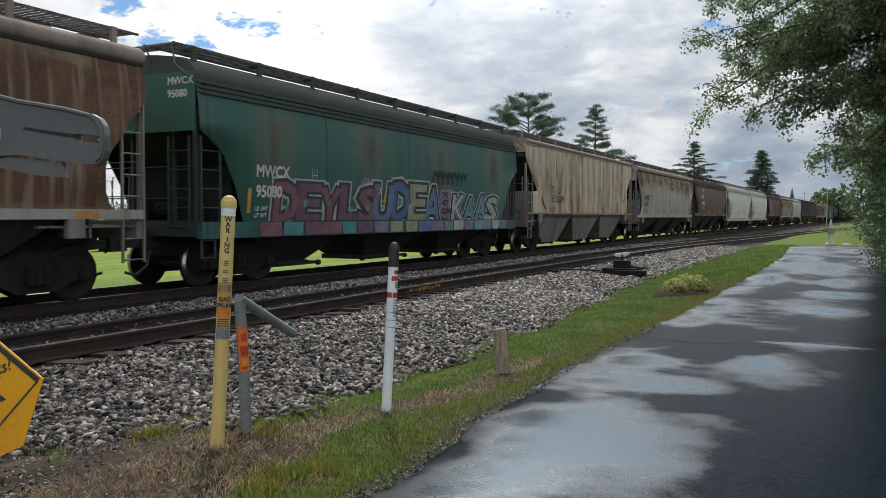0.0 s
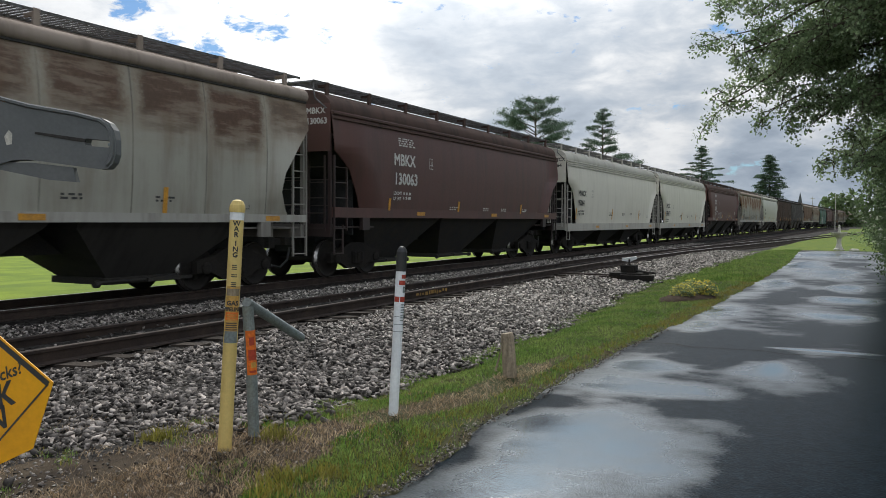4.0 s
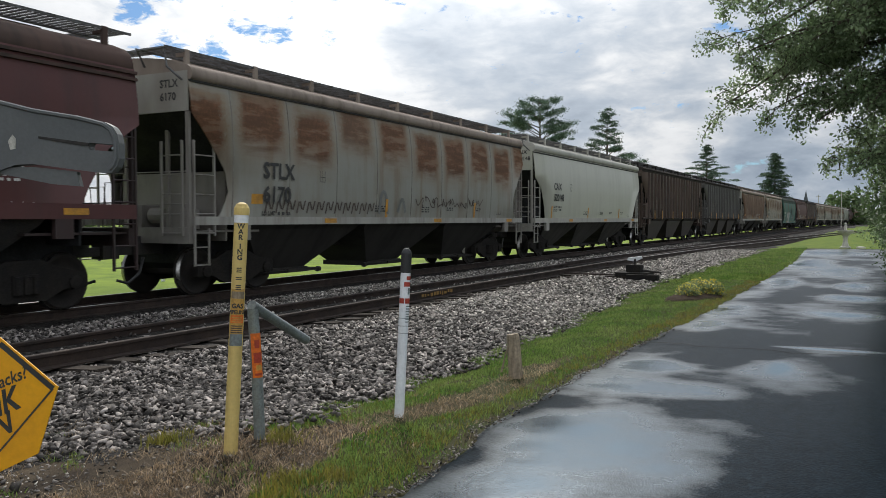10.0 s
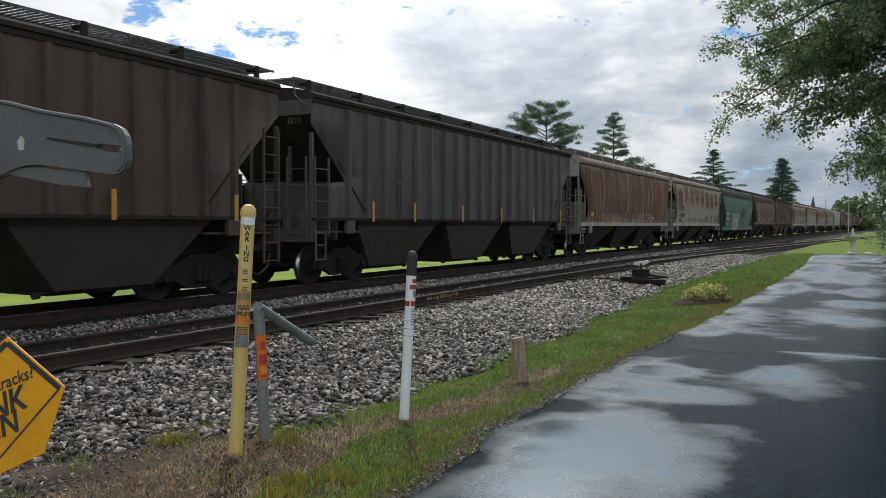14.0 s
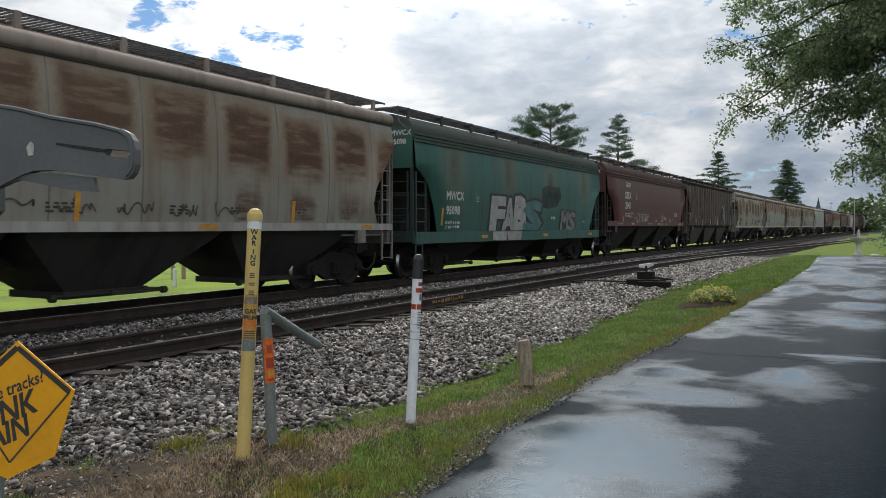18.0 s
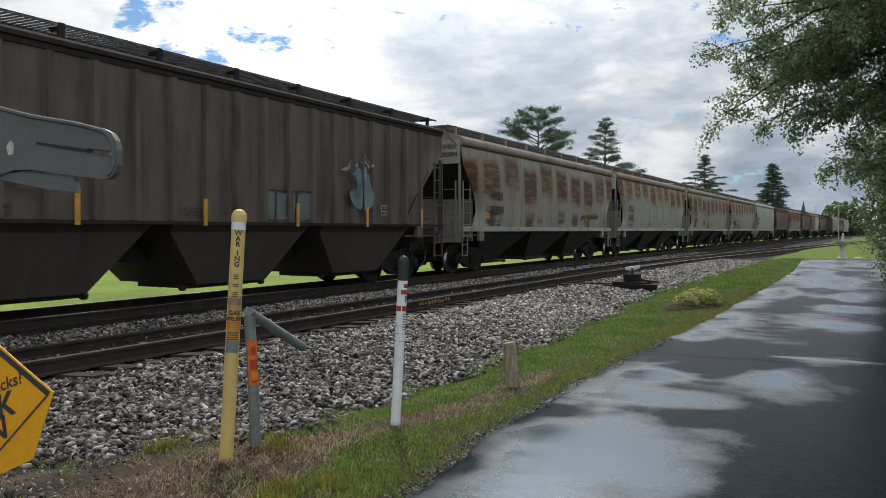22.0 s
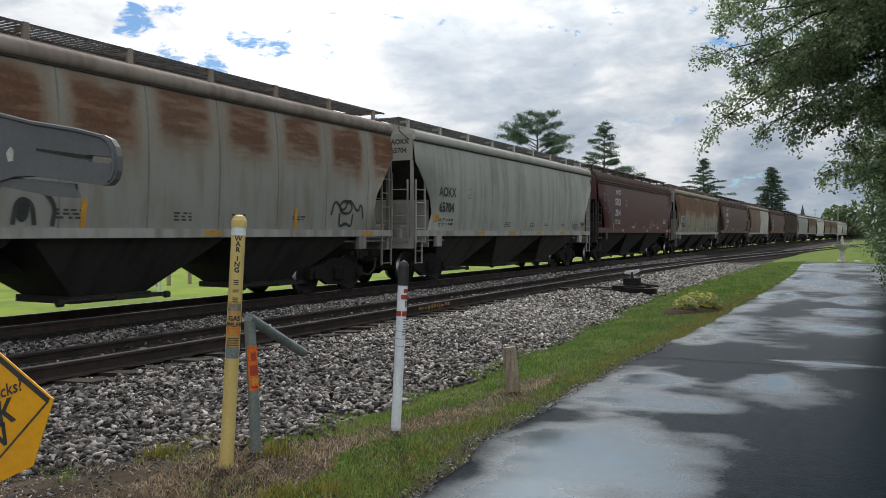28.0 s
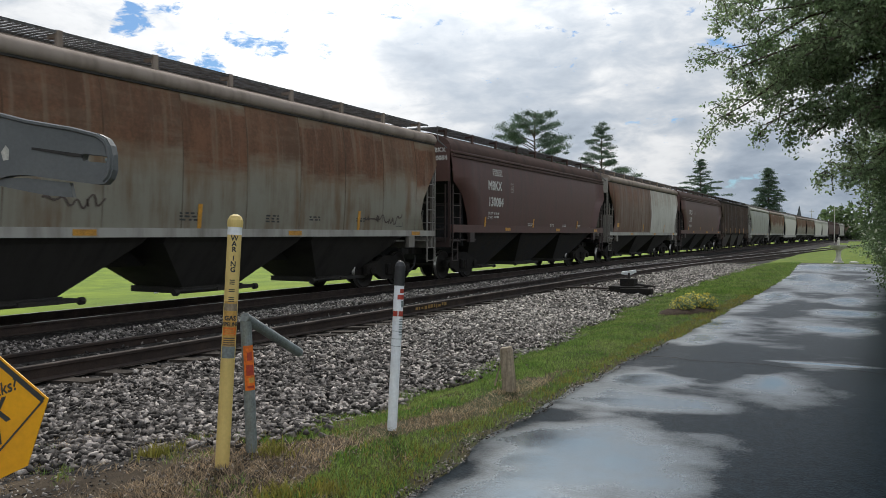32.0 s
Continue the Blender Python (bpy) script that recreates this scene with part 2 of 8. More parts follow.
def car_paint(name, base, dirt=(0.10, 0.085, 0.07), grime=0.35, rust=0.0, band=(3.0, 4.0), bay=1.22, fill=0.36, rustcol=(0.17, 0.065, 0.03), rough=0.45, split=None, split_col=None, spec=0.5, streaks=0.0, low=0.0):
    """Paint of a rail car: streaks of grime that run down, rust that breaks out panel by panel within a band of heights."""
    m = bpy.data.materials.new(name)
    m.use_nodes = True
    nt = m.node_tree
    N, L = nt.nodes.new, nt.links.new
    b = nt.nodes["Principled BSDF"]

    def math_(op, a, c=None, clamp=False):
        n = N("ShaderNodeMath")
        n.operation, n.use_clamp = op, clamp
        for i, v in enumerate((a, c)):
            if v is None:
                continue
            if isinstance(v, (int, float)):
                n.inputs[i].default_value = v
            else:
                L(v, n.inputs[i])
        return n.outputs[0]

    def step(v, a, c):
        n = N("ShaderNodeMapRange")
        n.interpolation_type = "SMOOTHSTEP"
        n.inputs[1].default_value, n.inputs[2].default_value = a, c
        L(v, n.inputs[0])
        return n.outputs[0]

    def noise_(scale, stretch, detail=6, rough_=0.6):
        mp = N("ShaderNodeMapping")
        mp.inputs["Scale"].default_value = stretch
        L(vec, mp.inputs[0])
        n = N("ShaderNodeTexNoise")
        n.inputs["Scale"].default_value, n.inputs["Detail"].default_value, n.inputs["Roughness"].default_value = scale, detail, rough_
        L(mp.outputs[0], n.inputs["Vector"])
        return n.outputs[0]

    def mixc(fac, a, c):
        n = N("ShaderNodeMix")
        n.data_type = "RGBA"
        L(fac, n.inputs[0])
        for i, v in ((6, a), (7, c)):
            if isinstance(v, tuple):
                n.inputs[i].default_value = (*v, 1)
            else:
                L(v, n.inputs[i])
        return n.outputs[2]

    co = N("ShaderNodeTexCoord").outputs["Object"]
    info = N("ShaderNodeObjectInfo")
    sh = N("ShaderNodeVectorMath")
    sh.operation = "ADD"
    cmb = N("ShaderNodeCombineXYZ")
    L(math_("MULTIPLY", info.outputs["Random"], 37.0), cmb.inputs[0])
    L(co, sh.inputs[0])
    L(cmb.outputs[0], sh.inputs[1])
    vec = sh.outputs[0]
    sep = N("ShaderNodeSeparateXYZ")
    L(co, sep.inputs[0])
    y, z = sep.outputs[1], sep.outputs[2]
    streak = noise_(1.0, (1.0, 3.0, 0.35))
    cloud = noise_(0.9, (1, 1, 1))
    speck = noise_(14.0, (1, 1, 1), 8, 0.7)
    col = base
    if split is not None:
        col = mixc(step(math_("ADD", y, math_("MULTIPLY", cloud, 0.3)), split, split + 0.12), split_col, base)
    g = math_("MULTIPLY", step(math_("ADD", math_("MULTIPLY", streak, 0.65), math_("MULTIPLY", cloud, 0.35)), 0.42, 0.70), grime * 1.6, True)
    col = mixc(g, col, dirt)
    wear = math_("MULTIPLY", step(speck, 0.60, 0.74), 0.35)
    col = mixc(wear, col, dirt)
    rmask = None
    if rust:
        # each bay between two seams rusts in its own way: a tan stain, and a brown core in level smears
        run = math_("DIVIDE", math_("ADD", y, 12.0 * bay), bay)
        own = N("ShaderNodeTexWhiteNoise")
        own.noise_dimensions = "1D"
        L(math_("ADD", math_("FLOOR", run), math_("MULTIPLY", info.outputs["Random"], 91.0)), own.inputs["W"])
        own = own.outputs["Value"]
        layer = noise_(1.0, (1.0, 0.9, 6.0), 5)
        edge = math_("ABSOLUTE", math_("SUBTRACT", math_("FRACT", run), 0.5))
        for v, k in ((cloud, 0.26), (speck, 0.22), (layer, 0.14)):
            edge = math_("ADD", edge, math_("MULTIPLY", math_("SUBTRACT", v, 0.5), k))
        zz = z
        for v, k in ((layer, 0.55), (cloud, 0.55), (own, 0.45)):
            zz = math_("ADD", zz, math_("MULTIPLY", math_("SUBTRACT", v, 0.5), k))
        inbay = math_("SUBTRACT", 1.0, step(edge, fill - 0.09, fill + 0.07))
        lo, hi = step(zz, band[0] - 0.35, band[0] + 0.25), math_("SUBTRACT", 1.0, step(zz, band[1] - 0.20, band[1] + 0.16))
        body = math_("MULTIPLY", inbay, math_("MULTIPLY", lo, hi))
        if low:
            # some bays rust again above the sill
            foot = math_("MULTIPLY", step(zz, 1.55, 1.75), math_("SUBTRACT", 1.0, step(zz, 1.95, 2.35)))
            some = math_("MULTIPLY", step(math_("ADD", own, math_("MULTIPLY", speck, 0.3)), 0.45, 0.65), low)
            inner = math_("SUBTRACT", 1.0, step(edge, 0.16, 0.30))
            body = math_("MAXIMUM", body, math_("MULTIPLY", math_("MULTIPLY", foot, inner), some))
        wide = math_("MULTIPLY", math_("SUBTRACT", 1.0, step(edge, fill, fill + 0.22)), math_("MULTIPLY", step(zz, band[0] - 0.8, band[0] + 0.2), math_("SUBTRACT", 1.0, step(zz, band[1] - 0.05, band[1] + 0.40))))
        tan_ = (0.22, 0.138, 0.068)
        col = mixc(math_("MULTIPLY", wide, min(0.55, 0.55 * rust)), col, tan_)
        force = math_("MULTIPLY", math_("ADD", math_("MULTIPLY", own, 0.45), 0.85), math_("ADD", math_("MULTIPLY", step(layer, 0.36, 0.54), 0.15 if streaks else 0.40), 0.85 if streaks else 0.60))
        rmask = math_("MULTIPLY", body, math_("MULTIPLY", force, min(1.0, rust * 1.15)), True)
        if streaks:
            # rain has washed pale runs through the rust
            rmask = math_("MULTIPLY", rmask, math_("SUBTRACT", 1.0, math_("MULTIPLY", step(noise_(1.0, (1.0, 5.0, 0.3), 4), 0.50, 0.66), streaks)))
        coat = noise_(1.3, (1, 1.3, 0.6)) if streaks else layer
        rtone = mixc(step(math_("ADD", math_("MULTIPLY", coat, 0.6), math_("MULTIPLY", speck, 0.4)), 0.36, 0.60), tuple(c * 1.9 for c in rustcol), rustcol)
        col = mixc(math_("MULTIPLY", rmask, 0.95), col, rtone)
        runs = math_("MULTIPLY", step(streak, 0.60, 0.78), 0.30 * rust)
        col = mixc(runs, col, tan_)
        # soot along the welded seams
        weld = step(math_("ABSOLUTE", math_("SUBTRACT", math_("FRACT", run), 0.5)), 0.487, 0.496)
        col = mixc(math_("MULTIPLY", weld, math_("MULTIPLY", step(cloud, 0.3, 0.6), 0.7)), col, tuple(c * 0.35 for c in dirt))
    b.inputs["Specular IOR Level"].default_value = spec
    L(col, b.inputs["Base Color"])
    ro = math_("ADD", rough, math_("MULTIPLY", speck, 0.25))
    if rmask is not None:
        ro = math_("ADD", ro, math_("MULTIPLY", rmask, 0.3), True)
    L(ro, b.inputs["Roughness"])
    bp = N("ShaderNodeBump")
    bp.inputs["Strength"].default_value, bp.inputs["Distance"].default_value = 0.25, 0.02
    L(math_("ADD", cloud, math_("MULTIPLY", speck, 0.12)), bp.inputs["Height"])
    L(bp.outputs[0], b.inputs["Normal"])
    return m


def stony(name, tones, scale, bump=1.0, rough=0.85, wet=0.0):
    """Loose stones as a sheet, for the ballast between and beyond the built stones."""
    m = bpy.data.materials.new(name)
    m.use_nodes = True
    nt = m.node_tree
    N, L = nt.nodes.new, nt.links.new
    b = nt.nodes["Principled BSDF"]
    co = N("ShaderNodeTexCoord").outputs["Object"]
    v = N("ShaderNodeTexVoronoi")
    v.inputs["Scale"].default_value = scale
    L(co, v.inputs["Vector"])
    sep = N("ShaderNodeSeparateColor")
    L(v.outputs["Color"], sep.inputs[0])
    r = N("ShaderNodeValToRGB")
    while len(r.color_ramp.elements) < len(tones):
        r.color_ramp.elements.new(0.5)
    for i, (e, c) in enumerate(zip(r.color_ramp.elements, tones)):
        e.position, e.color = i / (len(tones) - 1), (*c, 1)
    L(sep.outputs[0], r.inputs[0])
    big = N("ShaderNodeTexNoise")
    big.inputs["Scale"].default_value, big.inputs["Detail"].default_value = 0.7, 5
    L(co, big.inputs["Vector"])
    k = N("ShaderNodeMapRange")
    k.inputs[1].default_value, k.inputs[2].default_value, k.inputs[3].default_value, k.inputs[4].default_value = 0.3, 0.7, 0.65, 1.2
    L(big.outputs[0], k.inputs[0])
    t = N("ShaderNodeVectorMath")
    t.operation = "SCALE"
    L(r.outputs[0], t.inputs[0])
    L(k.outputs[0], t.inputs["Scale"])
    L(t.outputs[0], b.inputs["Base Color"])
    b.inputs["Roughness"].default_value = rough
    b.inputs["Specular IOR Level"].default_value = 0.12
    bp = N("ShaderNodeBump")
    bp.inputs["Strength"].default_value, bp.inputs["Distance"].default_value, bp.invert = bump, 0.03, True
    L(v.outputs["Distance"], bp.inputs["Height"])
    L(bp.outputs[0], b.inputs["Normal"])
    return m


def wet_asphalt():
    """Sealed asphalt after rain: a film of water lies in the low spots, the rest is damp; a tree's dark reflection and
    blue sky sheen are painted in.
    """
    m = bpy.data.materials.new("wet_asphalt")
    m.use_nodes = True
    nt = m.node_tree
    N, L = nt.nodes.new, nt.links.new
    b = nt.nodes["Principled BSDF"]
    co = N("ShaderNodeTexCoord").outputs["Object"]

    def noise_(s, d, st=(1, 1, 1), r=0.55):
        mp = N("ShaderNodeMapping")
        mp.inputs["Scale"].default_value = st
        L(co, mp.inputs[0])
        n = N("ShaderNodeTexNoise")
        n.inputs["Scale"].default_value, n.inputs["Detail"].default_value, n.inputs["Roughness"].default_value = s, d, r
        L(mp.outputs[0], n.inputs["Vector"])
        return n.outputs[0]

    def rng(v, a, c, lo, hi):
        n = N("ShaderNodeMapRange")
        n.interpolation_type = "SMOOTHSTEP"
        n.inputs[1].default_value, n.inputs[2].default_value, n.inputs[3].default_value, n.inputs[4].default_value = a, c, lo, hi
        L(v, n.inputs[0])
        return n.outputs[0]

    def plus(a, c):
        n = N("ShaderNodeMath")
        n.operation = "ADD"
        L(a, n.inputs[0])
        L(c, n.inputs[1])
        return n.outputs[0]

    # where the film of water lies, in broad shallow dips broken up by the surface, and where a dark reflection is
    # painted
    pool = rng(noise_(0.75, 4, (1.0, 0.6, 1), 0.5), 0.25, 0.75, 0.20, 0.49)
    hollows_and_reflection = ((-1.75, 5.6, 0.75, 0.75, 0.25), (-1.95, 4.35, 0.42, 0.8, 0.25), (-1.90, 8.6, 0.40, 0.42, 0.29), (-1.55, 7.45, 0.75, 0.42, 0.29),
               (-0.74, 9.05, 0.13, 0.45, 0.38), (-0.72, 8.7, 0.40, 0.8, 0.19), (-0.30, 10.5, 0.65, 0.10, 0.49), (-0.30, 14.4, 0.55, 0.5, 0.49), (-1.98, 14.7, 0.5, 1.6, 0.29),
               (-2.05, 12.0, 0.32, 0.8, 0.29), (-0.25, 17.6, 0.65, 0.8, 0.49), (-0.2, 20.6, 0.35, 1.5, 0.41), (-0.7, 26.5, 0.8, 3.0, 0.41), (-1.5, 31.5, 0.7, 3.5, 0.41),
               (-1.2, 41.0, 1.5, 4.0, 0.43), (-0.95, 5.0, 0.3, 0.4, 0.14), (-1.2, 4.6, 0.5, 0.8, 0.13), (-1.7, 21.0, 0.4, 2.0, 0.29),
               # the large negative lifts at x 1.0 and 0.75 imitate the tree's dark reflection
               (-1.15, 6.78, 0.32, 0.32, -0.17), (-2.25, 6.45, 0.28, 0.4, -0.10), (-2.22, 4.6, 0.2, 0.5, -0.08), (1.0, 6.5, 1.0, 7.0, -0.34), (-1.36, 9.6, 0.32, 0.8, -0.20),
               (0.75, 13.5, 0.4, 6.0, -0.30), (-1.5, 11.0, 1.0, 0.8, -0.16), (-0.25, 6.2, 0.45, 1.5, -0.12), (-1.2, 18.5, 0.5, 2.0, -0.08))
    for px, py, rx, ry, lift in hollows_and_reflection:
        mp = N("ShaderNodeMapping")
        mp.inputs["Location"].default_value = (-px / rx, -py / ry, 0)
        mp.inputs["Scale"].default_value = (1 / rx, 1 / ry, 0)
        L(co, mp.inputs[0])
        ln = N("ShaderNodeVectorMath")
        ln.operation = "LENGTH"
        L(mp.outputs[0], ln.inputs[0])
        pool = plus(pool, rng(ln.outputs["Value"], 0.2, 1.5, lift, 0.0))
    mid = noise_(9.0, 5)
    wet = plus(pool, rng(noise_(46.0, 5, (1, 1, 1), 0.65), 0.3, 0.7, -0.03, 0.03))
    wet = plus(wet, rng(noise_(2.2, 5, (1.0, 1.4, 1), 0.55), 0.3, 0.7, -0.05, 0.05))
    chips = N("ShaderNodeTexVoronoi")
    chips.inputs["Scale"].default_value = 75.0
    L(co, chips.inputs["Vector"])
    tone = N("ShaderNodeMix")
    tone.data_type = "RGBA"
    # blue-leaning base tones stand in for blue sky mirrored in the film
    tone.inputs[6].default_value = (0.009, 0.014, 0.019, 1)
    tone.inputs[7].default_value = (0.008, 0.012, 0.018, 1)
    L(rng(pool, 0.42, 0.58, 0, 1), tone.inputs[0])
    sc = N("ShaderNodeVectorMath")
    sc.operation = "SCALE"
    L(tone.outputs[2], sc.inputs[0])
    sep = N("ShaderNodeSeparateColor")
    L(chips.outputs["Color"], sep.inputs[0])
    mul = N("ShaderNodeMath")
    mul.operation = "MULTIPLY"
    L(rng(mid, 0.3, 0.7, 0.8, 1.25), mul.inputs[0])
    L(rng(sep.outputs[0], 0.0, 1.0, 0.6, 1.5), mul.inputs[1])
    L(mul.outputs[0], sc.inputs["Scale"])
    L(sc.outputs[0], b.inputs["Base Color"])
    L(rng(wet, 0.40, 0.74, 0.34, 0.15), b.inputs["Roughness"])
    L(rng(wet, 0.32, 0.98, 0.004, 1.0), b.inputs["Specular IOR Level"])
    # blue tint and high IOR exaggerate the sky's glare on the road
    b.inputs["Specular Tint"].default_value = (0.70, 0.88, 1.0, 1)
    b.inputs["IOR"].default_value = 2.7
    bp = N("ShaderNodeBump")
    bp.inputs["Distance"].default_value = 0.0022
    L(rng(wet, 0.45, 0.80, 0.6, 0.14), bp.inputs["Strength"])
    L(plus(chips.outputs["Distance"], rng(mid, 0.0, 1.0, 0.0, 0.35)), bp.inputs["Height"])
    L(bp.outputs[0], b.inputs["Normal"])
    return m


M_GRASS = material("grass_soil", (0.040, 0.050, 0.018), (0.062, 0.052, 0.028), 0.9, scale=1.4, fine=120, bump=0.8, spec=0.1)
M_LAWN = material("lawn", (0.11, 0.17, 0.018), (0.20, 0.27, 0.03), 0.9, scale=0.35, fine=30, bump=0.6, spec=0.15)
# the same lawn again, with the tree's shade put into its colour
M_LAWN_SHADE = material("lawn_with_painted_shade", (0.075, 0.125, 0.022), (0.14, 0.175, 0.03), 0.9, scale=1.2, fine=30, bump=0.9, spec=0.1)
M_DIRT = material("bare_dirt", (0.034, 0.026, 0.019), (0.085, 0.066, 0.046), 0.95, scale=2.5, fine=90, bump=0.9, spec=0.1)
M_BALLAST = stony("ballast_bed", [(0.008, 0.007, 0.007), (0.014, 0.013, 0.012), (0.025, 0.022, 0.02), (0.05, 0.045, 0.042)], 17.0)
M_FOUL = stony("fouled_ballast", [(0.012, 0.011, 0.010), (0.022, 0.019, 0.017), (0.035, 0.031, 0.028), (0.07, 0.065, 0.06)], 20.0)
M_STONE = material("dark_ballast_stone", (0.215, 0.193, 0.178), (0.075, 0.066, 0.060), 0.72, scale=14, fine=70, bump=0.5, var=0.82, spec=0.2, skew=2.0)
M_STONE2 = material("fresh_ballast_stone", (0.32, 0.298, 0.27), (0.15, 0.135, 0.12), 0.75, scale=14, fine=70, bump=0.5, var=0.72, spec=0.2, skew=2.0)
M_ASPHALT = wet_asphalt()
M_RAIL = material("rusty_rail", (0.042, 0.026, 0.019), (0.026, 0.018, 0.015), 0.8, scale=3, fine=60, bump=0.3)
M_RAILTOP = material("worn_railhead", (0.26, 0.25, 0.24), (0.15, 0.12, 0.10), 0.28, 0.5, scale=6, fine=50, bump=0.05, metal=0.9)
M_TIE = material("old_tie", (0.030, 0.024, 0.020), (0.050, 0.042, 0.035), 0.9, spec=0.15, scale=4, fine=40, bump=0.6, stretch=(1, 6, 6), var=0.3)
M_UNDER = material("grimy_black_steel", (0.034, 0.034, 0.035), (0.050, 0.045, 0.040), 0.85, scale=2.5, fine=40, bump=0.3, spec=0.2)
M_TRUCK = material("black_truck_steel", (0.018, 0.017, 0.017), (0.028, 0.025, 0.022), 0.85, scale=2.5, fine=40, bump=0.3, spec=0.15)
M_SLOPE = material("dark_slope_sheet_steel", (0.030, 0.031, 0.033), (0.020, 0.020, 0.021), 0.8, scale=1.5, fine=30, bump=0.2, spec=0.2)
M_WHEEL = material("wheel_steel", (0.020, 0.018, 0.017), (0.032, 0.027, 0.024), 0.7, scale=4, fine=40, bump=0.2, spec=0.3)
M_TREAD = material("polished_tread", (0.45, 0.44, 0.43), (0.3, 0.29, 0.28), 0.25, 0.4, scale=6, fine=40, bump=0.05, metal=1.0)
M_GRATE = material("galvanised_grating", (0.16, 0.16, 0.165), (0.09, 0.085, 0.08), 0.55, scale=5, fine=50, bump=0.2, metal=0.5)
M_YELLOW = material("sun_bleached_yellow_plastic", (0.68, 0.51, 0.18), (0.60, 0.44, 0.15), 0.5, scale=5, fine=50, bump=0.05, grain=0.06)
M_SIGN = material("sign_yellow", (0.88, 0.41, 0.008), (0.80, 0.36, 0.008), 0.35, scale=3, fine=40, bump=0.02, grain=0.06)
M_WHITE = material("white_plastic", (0.84, 0.86, 0.89), (0.72, 0.74, 0.77), 0.45, scale=4, fine=40, bump=0.03, grain=0.08)
M_BLACK = material("black_plastic", (0.018, 0.018, 0.02), (0.03, 0.03, 0.032), 0.45, scale=4, fine=40, bump=0.05)
M_RED = material("red_decal", (0.42, 0.045, 0.025), (0.34, 0.05, 0.03), 0.5, bump=0.02)
M_ORANGE = material("orange_decal", (0.75, 0.17, 0.015), (0.66, 0.15, 0.02), 0.5, bump=0.02)
M_AMBER = material("faded_amber_label", (0.60, 0.33, 0.06), (0.42, 0.26, 0.08), 0.6, bump=0.02)
M_GALV = material("galvanised_pipe", (0.23, 0.27, 0.28), (0.17, 0.19, 0.19), 0.5, 0.7, scale=5, fine=60, bump=0.1, metal=0.35)
M_GATE = material("grey_cast_metal", (0.090, 0.096, 0.100), (0.120, 0.125, 0.127), 0.6, scale=3, fine=60, bump=0.06, grain=0.08)
M_WOOD = material("weathered_wood", (0.36, 0.29, 0.21), (0.21, 0.17, 0.12), 0.9, scale=3, fine=40, bump=0.8, stretch=(9, 9, 1))
M_CONC = material("weathered_concrete", (0.52, 0.50, 0.45), (0.35, 0.34, 0.30), 0.85, scale=5, fine=50, bump=0.4)
M_BARK = material("bark", (0.060, 0.045, 0.034), (0.095, 0.075, 0.055), 0.95, scale=5, fine=30, bump=1.0, stretch=(4, 4, 1))
M_MULCH = material("mulch", (0.035, 0.025, 0.018), (0.06, 0.042, 0.03), 0.95, scale=12, fine=60, bump=1.0, spec=0.08)
M_ROOF = material("slate", (0.06, 0.065, 0.08), (0.09, 0.095, 0.11), 0.8, bump=0.2)
M_LET_W = material("white_stencil", (0.62, 0.62, 0.60), (0.45, 0.44, 0.42), 0.6, scale=3, fine=30, bump=0.0)
M_LET_K = material("black_stencil", (0.03, 0.03, 0.03), (0.05, 0.05, 0.05), 0.6, scale=3, fine=30, bump=0.0)
M_LET_D = material("faded_stencil", (0.10, 0.078, 0.066), (0.075, 0.058, 0.05), 0.7, scale=3, fine=30, bump=0.0)
M_REFL = material("reflector_tape", (0.62, 0.30, 0.03), (0.40, 0.20, 0.04), 0.45, scale=4, fine=40, bump=0.0)


def leaf_mat(name, a, c, var=0.45, rough=0.5, through_=0.25):
    m = material(name, a, c, rough, rough + 0.15, scale=1.2, fine=20, bump=0.0, var=var, grain=0.15)
    nt = m.node_tree
    b = nt.nodes["Principled BSDF"]
    tr, mx = nt.nodes.new("ShaderNodeBsdfTranslucent"), nt.nodes.new("ShaderNodeMixShader")
    mx.inputs[0].default_value = through_
    out = nt.nodes["Material Output"]
    src = b.inputs["Base Color"].links[0].from_socket
    nt.links.new(src, tr.inputs[0])
    nt.links.new(b.outputs[0], mx.inputs[1])
    nt.links.new(tr.outputs[0], mx.inputs[2])
    nt.links.new(mx.outputs[0], out.inputs[0])
    return m


M_LEAF = leaf_mat("broad_leaf", (0.165, 0.245, 0.115), (0.235, 0.30, 0.165), through_=0.55)
M_LEAF2 = leaf_mat("dark_leaf", (0.072, 0.115, 0.045), (0.105, 0.15, 0.06), through_=0.35)
M_HEDGE = leaf_mat("hedge_leaf", (0.075, 0.12, 0.048), (0.11, 0.16, 0.07), through_=0.25)
M_NEEDLE = leaf_mat("pine_needles", (0.060, 0.105, 0.068), (0.10, 0.15, 0.10), through_=0.4)
M_BLADE = leaf_mat("grass_blade", (0.105, 0.205, 0.032), (0.225, 0.300, 0.080), var=0.6, through_=0.3)
M_DRY = leaf_mat("dry_grass_blade", (0.46, 0.345, 0.215), (0.22, 0.155, 0.095), var=0.65, through_=0.2)
M_EDGE = leaf_mat("yellowing_grass_blade", (0.27, 0.23, 0.045), (0.17, 0.18, 0.035), var=0.4, through_=0.3)
M_FLOWER = leaf_mat("yellow_bloom", (0.78, 0.58, 0.03), (0.80, 0.68, 0.14), var=0.2, through_=0.2)


